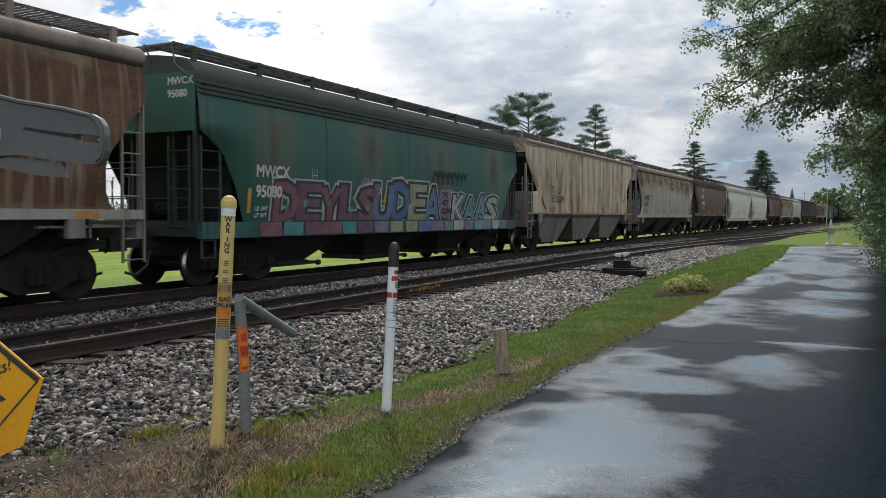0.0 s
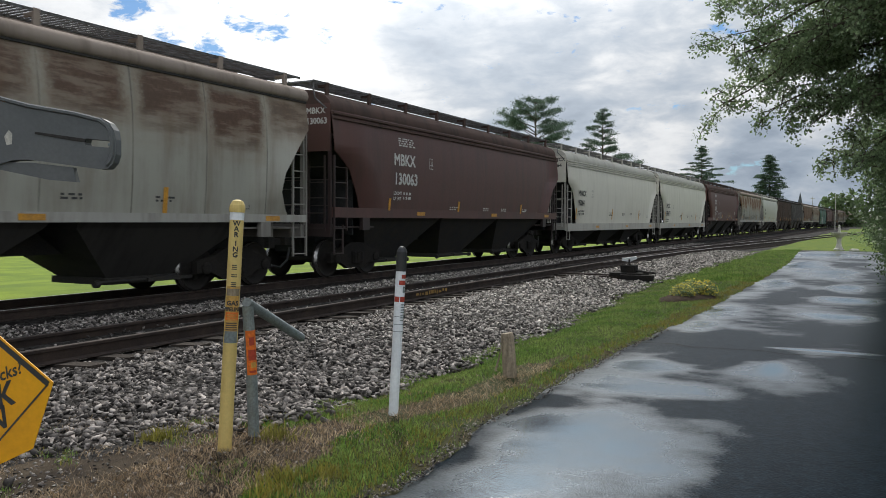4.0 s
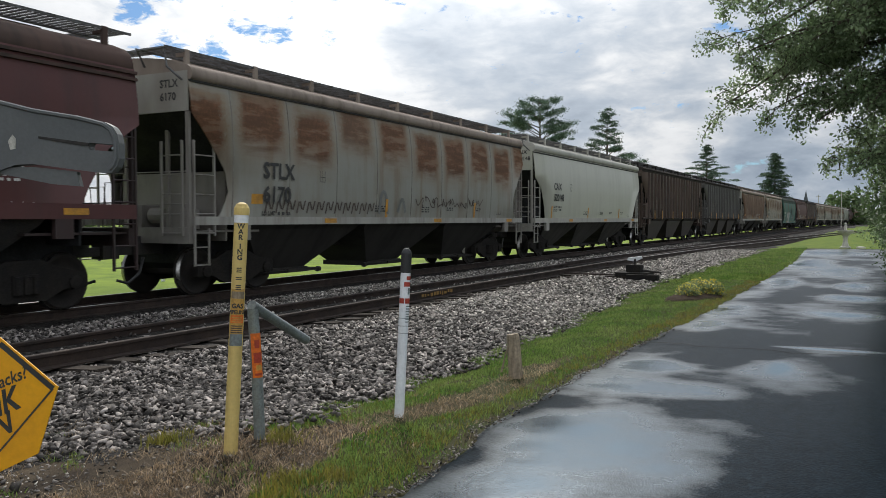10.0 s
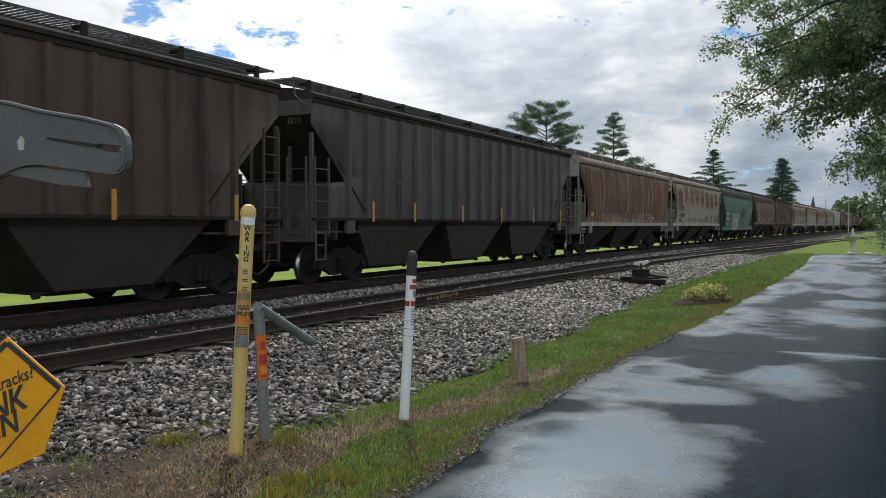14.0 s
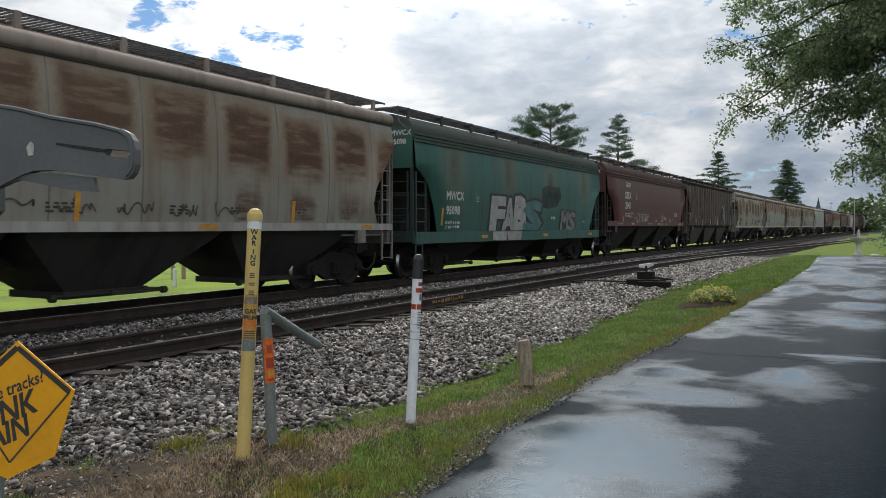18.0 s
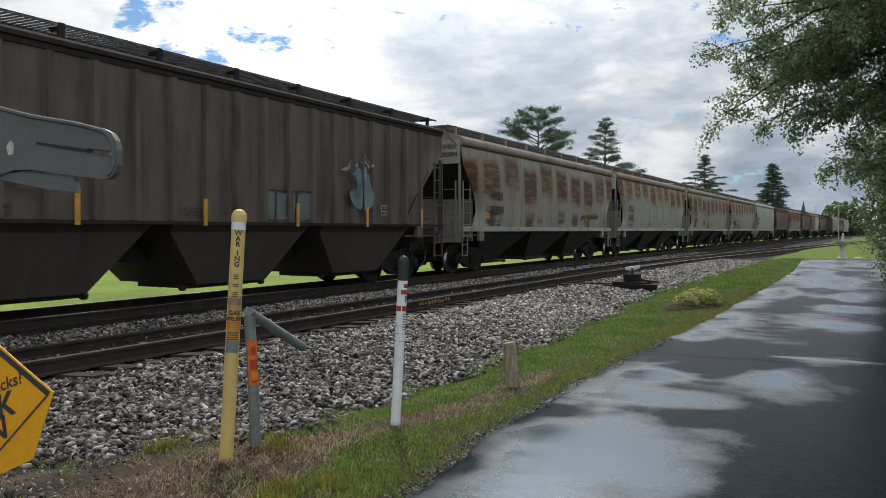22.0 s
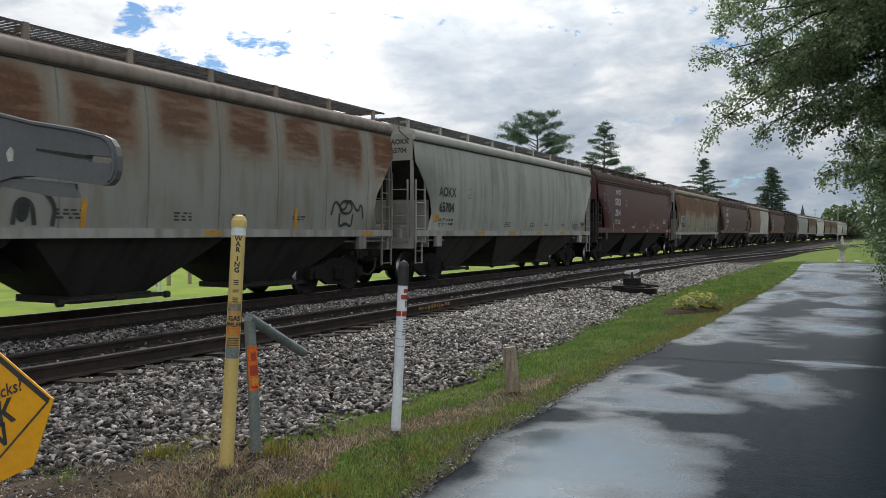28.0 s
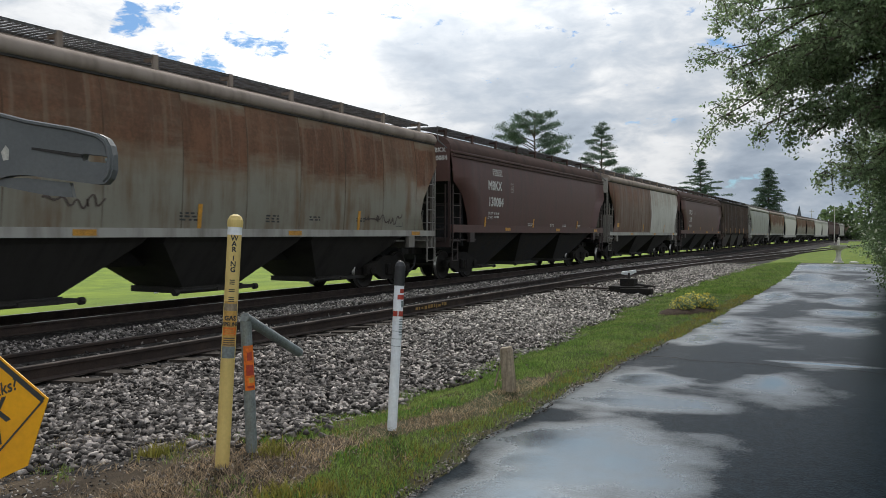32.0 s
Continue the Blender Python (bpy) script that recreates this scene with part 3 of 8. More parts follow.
# ---- mesh helpers ----
def mesh(name, verts, faces, mats, index=None, shade=False):
    me = bpy.data.meshes.new(name)
    me.from_pydata([tuple(v) for v in verts], [], [tuple(f) for f in faces])
    for m in (mats if isinstance(mats, (list, tuple)) else [mats]):
        if m is not None:
            me.materials.append(m)
    if index is not None:
        me.polygons.foreach_set("material_index", index)
    if shade:
        me.polygons.foreach_set("use_smooth", [True] * len(me.polygons))
    me.update()
    return me


def place(name, me, parent=None, m=None, label=""):
    ob = new(name, me)
    if parent is not None:
        ob.parent = parent
    if m is not None:
        ob.matrix_basis = m
    return tagged(ob, label) if label else ob


class Geo:
    """Collects simple solids into one mesh."""

    def __init__(self):
        self.v, self.f, self.i = [], [], []

    def add(self, verts, faces, mi=0):
        o = len(self.v)
        self.v += [tuple(p) for p in verts]
        self.f += [tuple(o + k for k in f) for f in faces]
        self.i += [mi] * len(faces)
        return self

    def box(self, x0, x1, y0, y1, z0, z1, mi=0, m=None, bev=0.0):
        if bev:
            b = bev
            ring = [(x0 + b, y0), (x1 - b, y0), (x1, y0 + b), (x1, y1 - b), (x1 - b, y1), (x0 + b, y1), (x0, y1 - b), (x0, y0 + b)]
            vs = [(x, y, z) for z in (z0, z1) for x, y in ring]
            fs = [tuple(range(7, -1, -1)), tuple(range(8, 16))] + [(k, (k + 1) % 8, 8 + (k + 1) % 8, 8 + k) for k in range(8)]
        else:
            vs = [(x, y, z) for z in (z0, z1) for y in (y0, y1) for x in (x0, x1)]
            fs = [(0, 2, 3, 1), (4, 5, 7, 6), (0, 1, 5, 4), (2, 6, 7, 3), (0, 4, 6, 2), (1, 3, 7, 5)]
        if m is not None:
            vs = [m @ Vector(p) for p in vs]
        return self.add(vs, fs, mi)

    def tube(self, pts, r, n=6, mi=0, cap=True):
        """A round bar along points; r is one radius or one for each point."""
        pts = [Vector(p) for p in pts]
        rs = r if isinstance(r, (list, tuple)) else [r] * len(pts)
        vs, fs = [], []
        for k, p in enumerate(pts):
            d = (pts[min(k + 1, len(pts) - 1)] - pts[max(k - 1, 0)]).normalized()
            a = d.cross(Vector((0, 0, 1)) if abs(d.z) < 0.9 else Vector((1, 0, 0))).normalized()
            c = d.cross(a)
            vs += [p + rs[k] * (a * math.cos(2 * math.pi * j / n) + c * math.sin(2 * math.pi * j / n)) for j in range(n)]
        for k in range(len(pts) - 1):
            fs += [(k * n + j, k * n + (j + 1) % n, (k + 1) * n + (j + 1) % n, (k + 1) * n + j) for j in range(n)]
        if cap:
            fs += [tuple(range(n - 1, -1, -1)), tuple((len(pts) - 1) * n + j for j in range(n))]
        return self.add(vs, fs, mi)

    def lathe(self, prof, n=16, mi=0, at=(0, 0, 0), axis="z"):
        vs, fs = [], []
        for r, h in prof:
            for j in range(n):
                a = 2 * math.pi * j / n
                p = (r * math.cos(a), r * math.sin(a), h)
                if axis == "x":
                    p = (p[2], p[0], p[1])
                vs.append((p[0] + at[0], p[1] + at[1], p[2] + at[2]))
        for k in range(len(prof) - 1):
            fs += [(k * n + j, k * n + (j + 1) % n, (k + 1) * n + (j + 1) % n, (k + 1) * n + j) for j in range(n)]
        fs += [tuple(range(n - 1, -1, -1)), tuple((len(prof) - 1) * n + j for j in range(n))]
        return self.add(vs, fs, mi)

    def prism(self, poly, a, c, axis="x", mi=0):
        """A flat outline given depth: poly in the two other axes."""
        n = len(poly)
        put = {"x": lambda u, w, h: (h, u, w), "y": lambda u, w, h: (u, h, w), "z": lambda u, w, h: (u, w, h)}[axis]
        vs = [put(u, w, h) for h in (a, c) for u, w in poly]
        fs = [tuple(range(n - 1, -1, -1)), tuple(range(n, 2 * n))] + [(k, (k + 1) % n, n + (k + 1) % n, n + k) for k in range(n)]
        return self.add(vs, fs, mi)

    def mesh(self, name, mats, shade=False):
        me = mesh(name, self.v, self.f, mats, self.i, shade)
        bm = bmesh.new()
        bm.from_mesh(me)
        bmesh.ops.recalc_face_normals(bm, faces=bm.faces)
        bm.to_mesh(me)
        bm.free()
        return me


def part(name, geo, mat, parent, label="", m=None, shade=False):
    return place(name, geo.mesh(name, mat, shade) if isinstance(geo, Geo) else geo, parent, m, label)


def text_mesh(words, size, mat, align="LEFT", stretch=1.0, bold=0.0):
    cu = bpy.data.curves.new("words", "FONT")
    cu.body, cu.size, cu.align_x, cu.resolution_u = words, size, align, 2
    cu.space_line = 0.9
    ob = new("words", cu)
    dg = bpy.context.evaluated_depsgraph_get()
    me = bpy.data.meshes.new_from_object(ob.evaluated_get(dg))
    bpy.data.objects.remove(ob)
    bpy.data.curves.remove(cu)
    co = np.empty(len(me.vertices) * 3)
    me.vertices.foreach_get("co", co)
    co = co.reshape(-1, 3)
    co[:, 0] *= stretch
    if bold:
        # a heavier cut: every outline point moves outwards
        uses = {}
        for p in me.polygons:
            for e in p.edge_keys:
                uses[e] = uses.get(e, 0) + 1
        out = np.zeros((len(co), 2))
        for p in me.polygons:
            mid = co[list(p.vertices)].mean(0)
            for a, c in p.edge_keys:
                if uses[(a, c)] == 1:
                    d = co[c, :2] - co[a, :2]
                    nrm = np.array((d[1], -d[0])) / (np.hypot(*d) + 1e-9)
                    if nrm @ (co[a, :2] - mid[:2]) < 0:
                        nrm = -nrm
                    out[a] += nrm
                    out[c] += nrm
        ln = np.hypot(out[:, 0], out[:, 1])
        co[:, :2] += bold * out / np.maximum(ln, 0.6)[:, None]
        me.vertices.foreach_set("co", co.ravel())
    else:
        me.vertices.foreach_set("co", co.ravel())
    me.materials.clear()
    me.materials.append(mat)
    return me


def axes(o, x, y):
    """A pose whose x and y axes point along the given ways."""
    x, y = Vector(x).normalized(), Vector(y).normalized()
    z = x.cross(y)
    return Matrix(((x[0], y[0], z[0], o[0]), (x[1], y[1], z[1], o[1]), (x[2], y[2], z[2], o[2]), (0, 0, 0, 1)))


def fast_mesh(name, V, F, mats, index=None, shade=False):
    """A large mesh from arrays: V points, F faces of equal size."""
    me = bpy.data.meshes.new(name)
    k = F.shape[1]
    me.vertices.add(len(V))
    me.vertices.foreach_set("co", np.ascontiguousarray(V, dtype=np.float32).ravel())
    me.loops.add(F.size)
    me.loops.foreach_set("vertex_index", np.ascontiguousarray(F, dtype=np.int32).ravel())
    me.polygons.add(len(F))
    me.polygons.foreach_set("loop_start", np.arange(0, F.size, k, dtype=np.int32))
    for m in (mats if isinstance(mats, (list, tuple)) else [mats]):
        me.materials.append(m)
    if index is not None:
        me.polygons.foreach_set("material_index", np.asarray(index, dtype=np.int32))
    if shade:
        me.polygons.foreach_set("use_smooth", np.ones(len(F), dtype=bool))
    me.update(calc_edges=True)
    return me


# ---- ground, driveway, tracks ----
def road_edge(y):
    return -2.33 - 0.14 * smooth(3.8, 5.7, y) + 0.20 * smooth(8, 15, y) + 0.10 * smooth(15, 27, y) - 0.40 * smooth(30, 47, y) + 0.022 * math.sin(y * 3.1) + 0.018 * math.sin(y * 7.7 + 1) + 0.012 * math.sin(y * 19.3)


def build_ground():
    xs = sorted(set([-2500, -1200, -600, -300, -200, -150, -120, -95] + [-80 + 2 * i for i in range(33)] + [round(-16 + 0.25 * i, 3) for i in range(80)] + [5, 8, 12, 20, 40, 90, 200, 500, 1200, 2500]))
    ys = sorted(set([-2500, -800, -250, -90, -40, -20, -10, -6, -3] + [round(-1 + 0.35 * i, 3) for i in range(75)] + [26 + i for i in range(0, 40)] + [70, 76, 84, 95, 110, 130, 160, 200, 260, 340, 450, 600, 900, 1500, 2500]))
    verts = [(x, y, ground_z(x, y) + (0.012 * noise.noise((x * 2.1, y * 2.1, 0)) if -4.5 < x < 4 and y < 30 else 0)) for y in ys for x in xs]
    nx = len(xs)
    faces, idx = [], []
    for j in range(len(ys) - 1):
        for i in range(nx - 1):
            faces.append((j * nx + i, j * nx + i + 1, (j + 1) * nx + i + 1, (j + 1) * nx + i))
            cx, cy = (xs[i] + xs[i + 1]) / 2, (ys[j] + ys[j + 1]) / 2
            bx = along(cy)[0] + TRACK_D
            t = toe(cy) + bx
            if -14.2 + bx < cx < t and cy > 3.9 + 0.8 * (cx + 4.14):
                k = 4 if abs(cx - bx + SIDING_D) < 1.5 or abs(cx - bx + TRACK_D) < 1.6 else 1
            elif cx <= -14.2 + bx:
                k = 2
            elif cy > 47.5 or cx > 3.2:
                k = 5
            elif cy < 5.0 and cx < -2.9:
                k = 3
            else:
                k = 0
            idx.append(k)
    ob = new("ground", mesh("ground", verts, faces, [M_GRASS, M_BALLAST, M_LAWN, M_DIRT, M_FOUL, M_LAWN_SHADE], idx, True))
    tagged(ob, "ground of grass, bare dirt, grey railway ballast and lawn", "ground", kind="structure")


def build_road():
    ys = [-25 + 1.0 * i for i in range(27)] + [2 + 0.25 * i for i in range(180)]
    ys = [y for y in ys if y <= 46.8]
    cols = 9
    vs, fs = [], []
    for y in ys:
        l, r = road_edge(y), 3.0 + 0.06 * math.sin(y)
        vs.append((l - 0.05, y, -0.03))
        for c in range(cols):
            x = l + (r - l) * c / (cols - 1)
            vs.append((x, y, 0.028 + 0.010 * noise.noise((x * 0.7, y * 0.5, 3)) - (0.02 if c == 0 else 0)))
        vs.append((r + 0.05, y, -0.03))
    n = cols + 2
    for j in range(len(ys) - 1):
        fs += [(j * n + i, j * n + i + 1, (j + 1) * n + i + 1, (j + 1) * n + i) for i in range(n - 1)]
    k = (len(ys) - 1) * n
    fs.append(tuple(k + i for i in range(n)))
    ob = new("road", mesh("road", vs, fs, M_ASPHALT, shade=True))
    tagged(ob, "wet black asphalt driveway with puddles and seams", "driveway", kind="structure")
    # the worn seam across the driveway and a short crack
    g = Geo()
    for y0, x0, x1, w in ((10.1, -2.35, 2.6, 0.022),):
        pts = [(x0 + (x1 - x0) * i / 24, y0 + 0.06 * math.sin(i * 1.3) + 0.03 * math.sin(i * 3.7)) for i in range(25)]
        for (ax, ay), (cx, cy) in zip(pts, pts[1:]):
            za, zc = (0.0335 + 0.010 * noise.noise((q * 0.7, p * 0.5, 3)) for q, p in ((ax, ay), (cx, cy)))
            g.add([(ax, ay - w / 2, za), (cx, cy - w / 2, zc), (cx, cy + w / 2, zc), (ax, ay + w / 2, za)], [(0, 1, 2, 3)])
    part("seam", g, M_TIE, ob, "dark cracked seam in the asphalt")


RAIL_PROFILE = [(-0.075, 0.0), (0.075, 0.0), (0.075, 0.012), (0.012, 0.03), (0.012, 0.125), (0.036, 0.135), (0.036, 0.165), (0.028, 0.172), (-0.028, 0.172), (-0.036, 0.165), (-0.036, 0.135), (-0.012, 0.125), (-0.012, 0.03), (-0.075, 0.012)]


def rail_mesh(path, bright):
    """A rail swept along points (x, y, z of its top)."""
    n = len(RAIL_PROFILE)
    vs, fs, mi = [], [], []
    for k, (x, y, z) in enumerate(path):
        a, c = path[max(k - 1, 0)], path[min(k + 1, len(path) - 1)]
        d = math.hypot(c[0] - a[0], c[1] - a[1])
        nx, ny = (c[1] - a[1]) / d, -(c[0] - a[0]) / d
        vs += [(x + nx * u, y + ny * u, z - 0.172 + w) for u, w in RAIL_PROFILE]
    for k in range(len(path) - 1):
        for j in range(n):
            fs.append((k * n + j, k * n + (j + 1) % n, (k + 1) * n + (j + 1) % n, (k + 1) * n + j))
            mi.append(1 if j in bright else 0)
    fs += [tuple(range(n)), tuple((len(path) - 1) * n + j for j in range(n - 1, -1, -1))]
    mi += [0, 0]
    return mesh("rail", vs, fs, [M_RAIL, M_RAILTOP], mi)


def spur_shift(s):
    """How far the spur has swung away from the siding towards the driveway."""
    return 0.0 if s < 26 else (0.0022 * (s - 26) ** 2 if s < 46 else 0.88 + 0.088 * (s - 46))


def build_tracks():
    tie = Geo().box(-1.3, 1.3, -0.115, 0.115, -0.18, 0, bev=0.015).mesh("tie", M_TIE)
    rng = random.Random(4)
    specs = (("main_track", 0.0, 0.0, 0.0, -40, 430, (6, 7, 8), 95, "main line of two worn steel rails on dark timber ties"),
             ("siding_track", TRACK_D - SIDING_D, 0.035, -0.045, -40, 240, (), 85, "rust-brown siding rails on dark ties in grey ballast"))
    for name, off, zn, zf, s0, s1, bright, far, label in specs:
        root = tagged(new(name), label, "railway track", kind="structure")
        for o2, dz in ((0.7175 + 0.0, zn), (-0.7175, zf)):
            path = [(*along(s, off + o2)[:2], RAIL_Z + dz + 0.006 * noise.noise((s * 0.15, o2, off))) for s in list(range(s0, 60, 2)) + list(range(60, s1, 10))]
            place("rail", rail_mesh(path, bright), root)
        s = -8.0
        while s < far:
            x, y, h = along(s, off)
            ob = new("tie", tie)
            ob.parent = root
            ob.matrix_basis = pose(x + rng.uniform(-.05, .05), y, RAIL_Z - 0.180 + (zn + zf) / 2 + rng.uniform(-.02, .0), 0, math.degrees(-(zn - zf) / 1.435), h + rng.uniform(-1.5, 1.5))
            s += 0.53 if name == "main_track" else 0.56
    # the spur that leaves the siding beyond the switch
    root = tagged(new("spur_track"), "spur rails that branch from the siding beyond a switch", "railway track", kind="structure")
    for o2 in (0.7175, -0.7175):
        path = []
        for s in list(range(27, 70, 2)) + list(range(70, 200, 10)):
            x, y, h = along(s, TRACK_D - SIDING_D + o2 + spur_shift(s))
            path.append((x, y, RAIL_Z + 0.012))
        place("rail", rail_mesh(path, (6, 7, 8)), root)
    s = 40.0
    while s < 100:
        x, y, h = along(s, TRACK_D - SIDING_D + spur_shift(s))
        ob = new("tie", tie)
        ob.parent = root
        ob.matrix_basis = pose(x, y, RAIL_Z - 0.166, 0, 0, h - 4 + rng.uniform(-1, 1))
        s += 0.6


def stone_variants(n=16, seed=2):
    """Angular broken stones: hulls of a few random points."""
    rng = np.random.RandomState(seed)
    out = []
    for _ in range(n):
        p = rng.normal(size=(8, 3))
        p /= np.linalg.norm(p, axis=1)[:, None]
        p *= rng.uniform(0.75, 1.15, (8, 1)) * np.array([1.45, 1.0, 0.62])
        bm = bmesh.new()
        vs = [bm.verts.new(q) for q in p]
        res = bmesh.ops.convex_hull(bm, input=vs)
        bmesh.ops.recalc_face_normals(bm, faces=bm.faces)
        bm.verts.index_update()
        V = np.array([v.co[:] for v in bm.verts])
        F = np.array([[v.index for v in f.verts] for f in bm.faces if len(f.verts) == 3])
        bm.free()
        out.append((V, F))
    return out


def turns(rng, n):
    q = rng.normal(size=(n, 4))
    q /= np.linalg.norm(q, axis=1)[:, None]
    w, x, y, z = q.T
    return np.stack([np.stack([1 - 2 * (y * y + z * z), 2 * (x * y - w * z), 2 * (x * z + w * y)], 1),
                     np.stack([2 * (x * y + w * z), 1 - 2 * (x * x + z * z), 2 * (y * z - w * x)], 1),
                     np.stack([2 * (x * z - w * y), 2 * (y * z + w * x), 1 - 2 * (x * x + y * y)], 1)], 1)


def settled(rng, n):
    """Turns of stones that have come to rest: any heading, a moderate tilt."""
    h, a, b = rng.uniform(0, 2 * np.pi, n), rng.normal(0, 0.42, n), rng.normal(0, 0.42, n)
    c, s = np.cos(h), np.sin(h)
    Z = np.stack([np.stack([c, -s, 0 * c], 1), np.stack([s, c, 0 * c], 1), np.stack([0 * c, 0 * c, 0 * c + 1], 1)], 1)
    c, s = np.cos(a), np.sin(a)
    X = np.stack([np.stack([0 * c + 1, 0 * c, 0 * c], 1), np.stack([0 * c, c, -s], 1), np.stack([0 * c, s, c], 1)], 1)
    c, s = np.cos(b), np.sin(b)
    Y = np.stack([np.stack([c, 0 * c, s], 1), np.stack([0 * c, 0 * c + 1, 0 * c], 1), np.stack([-s, 0 * c, c], 1)], 1)
    return np.einsum("nij,njk,nkl->nil", X, Y, Z)


def build_stones():
    rng = np.random.RandomState(5)
    shapes = stone_variants()
    heaps = {"dark": ([], []), "fresh": ([], [])}

    def strew(count, x0, x1, y0, y1, size, near=1.0, lift=0.0, thin=0.012):
        """Stones between two lines; near > 1 crowds them towards y0."""
        u = rng.rand(count) ** near
        y = y0 + (y1 - y0) * u
        w = rng.rand(count)
        for k in range(count):
            bx = along(y[k])[0] + TRACK_D
            a = x0 + bx
            c = (toe(y[k]) + bx + 0.25 * rng.rand() ** 2) if x1 is None else x1 + bx
            x = a + (c - a) * w[k]
            if y[k] < 4.0 + 0.8 * (x + 4.14) + 0.35 * rng.rand() and rng.rand() > thin:
                continue
            P, S = heaps["fresh" if rng.rand() < smooth(7.0, 15.0, y[k] + 1.5 * noise.noise((x, y[k] * 0.6, 4))) else "dark"]
            P.append((x, y[k], ground_z(x, y[k]) + lift + 0.045 * noise.noise((x * 1.3, y[k] * 1.3, 9)) + rng.uniform(-0.014, 0.018)))
            S.append(size * rng.uniform(0.55, 1.0) * (1.0 + 0.7 * rng.rand() ** 5))

    strew(36000, -7.30, None, 1.2, 17.0, 0.041, 1.25, 0.010)
    strew(20000, -7.30, None, 15.0, 46.0, 0.050, 1.3, 0.02)
    strew(15000, -10.85, -9.75, 4.0, 24.0, 0.038, 1.1, 0.015)
    strew(6000, -10.85, -9.75, 24.0, 60.0, 0.052, 1.2, 0.02)
    strew(1500, -9.3, -6.8, 4.0, 24.0, 0.034, 1.1, 0.0)
    for _ in range(1900):           # crumbs along the driveway's broken edge and on the bare dirt
        y = 2.6 + 9 * rng.rand() ** 1.6
        x = road_edge(y) - 0.15 * rng.rand() ** 1.3 + 0.07
        heaps["dark"][0].append((x, y, max(ground_z(x, y) + 0.006, 0.024 if x > road_edge(y) + 0.03 else -1)))
        heaps["dark"][1].append(rng.uniform(0.004, 0.013))
    for _ in range(9000):
        y, x = rng.uniform(1.4, 4.8), rng.uniform(-6.2, -2.9)
        thick = smooth(-3.6, -4.6, x) * smooth(3.6, 2.6, y)
        if y < 4.2 + 0.8 * (x + 4.14) and rng.rand() < 0.35 + 0.65 * thick:
            heaps["dark" if rng.rand() < 0.6 else "fresh"][0].append((x, y, ground_z(x, y) + 0.004))
            heaps["dark" if len(heaps["dark"][0]) > len(heaps["dark"][1]) else "fresh"][1].append(rng.uniform(0.006, 0.015) + 0.012 * thick * rng.rand())
    for key, mat, label in (("dark", M_STONE, "loose dark grey crushed-stone ballast along the tracks"), ("fresh", M_STONE2, "loose light grey crushed-stone ballast farther along")):
        P, S = np.array(heaps[key][0]), np.array(heaps[key][1])
        R = settled(rng, len(P))
        pick = rng.randint(0, len(shapes), len(P))
        Vs, Fs, base = [], [], 0
        for k, (V, F) in enumerate(shapes):
            i = np.nonzero(pick == k)[0]
            W = np.einsum("nij,kj->nki", R[i], V) * S[i][:, None, None] + P[i][:, None, :]
            Vs.append(W.reshape(-1, 3))
            Fs.append((F[None] + len(V) * np.arange(len(i))[:, None, None]).reshape(-1, 3) + base)
            base += len(V) * len(i)
        ob = new("ballast", fast_mesh("ballast", np.concatenate(Vs), np.concatenate(Fs), mat))
        tagged(ob, label, "gravel", kind="stuff")


def blades(name, pts, height, width, mat, label, seed, lean=0.45, category="grass"):
    """Grass as bent blades of three points at the base and tip."""
    rng = np.random.RandomState(seed)
    n = len(pts)
    P = np.array(pts)
    a = rng.rand(n) * 2 * np.pi
    h = height * rng.uniform(0.45, 1.25, n)
    w = width * rng.uniform(0.6, 1.3, n)
    side = np.stack([np.cos(a), np.sin(a), np.zeros(n)], 1)
    b = rng.rand(n) * 2 * np.pi
    ln = lean * rng.rand(n) * h
    bend = np.stack([np.cos(b) * ln, np.sin(b) * ln, np.zeros(n)], 1)
    up = np.stack([np.zeros(n), np.zeros(n), h], 1)
    V = np.stack([P - side * w[:, None], P + side * w[:, None], P + up * 0.6 + bend * 0.4 + side * w[:, None] * 0.7, P + up * 0.6 + bend * 0.4 - side * w[:, None] * 0.7, P + up + bend], 1)
    base = 5 * np.arange(n)[:, None]
    F = np.concatenate([base + np.array([[0, 1, 2]]), base + np.array([[0, 2, 3]]), base + np.array([[3, 2, 4]])], 0)
    ob = new(name, fast_mesh(name, V.reshape(-1, 3), F, mat))
    return tagged(ob, label, category, kind="stuff")


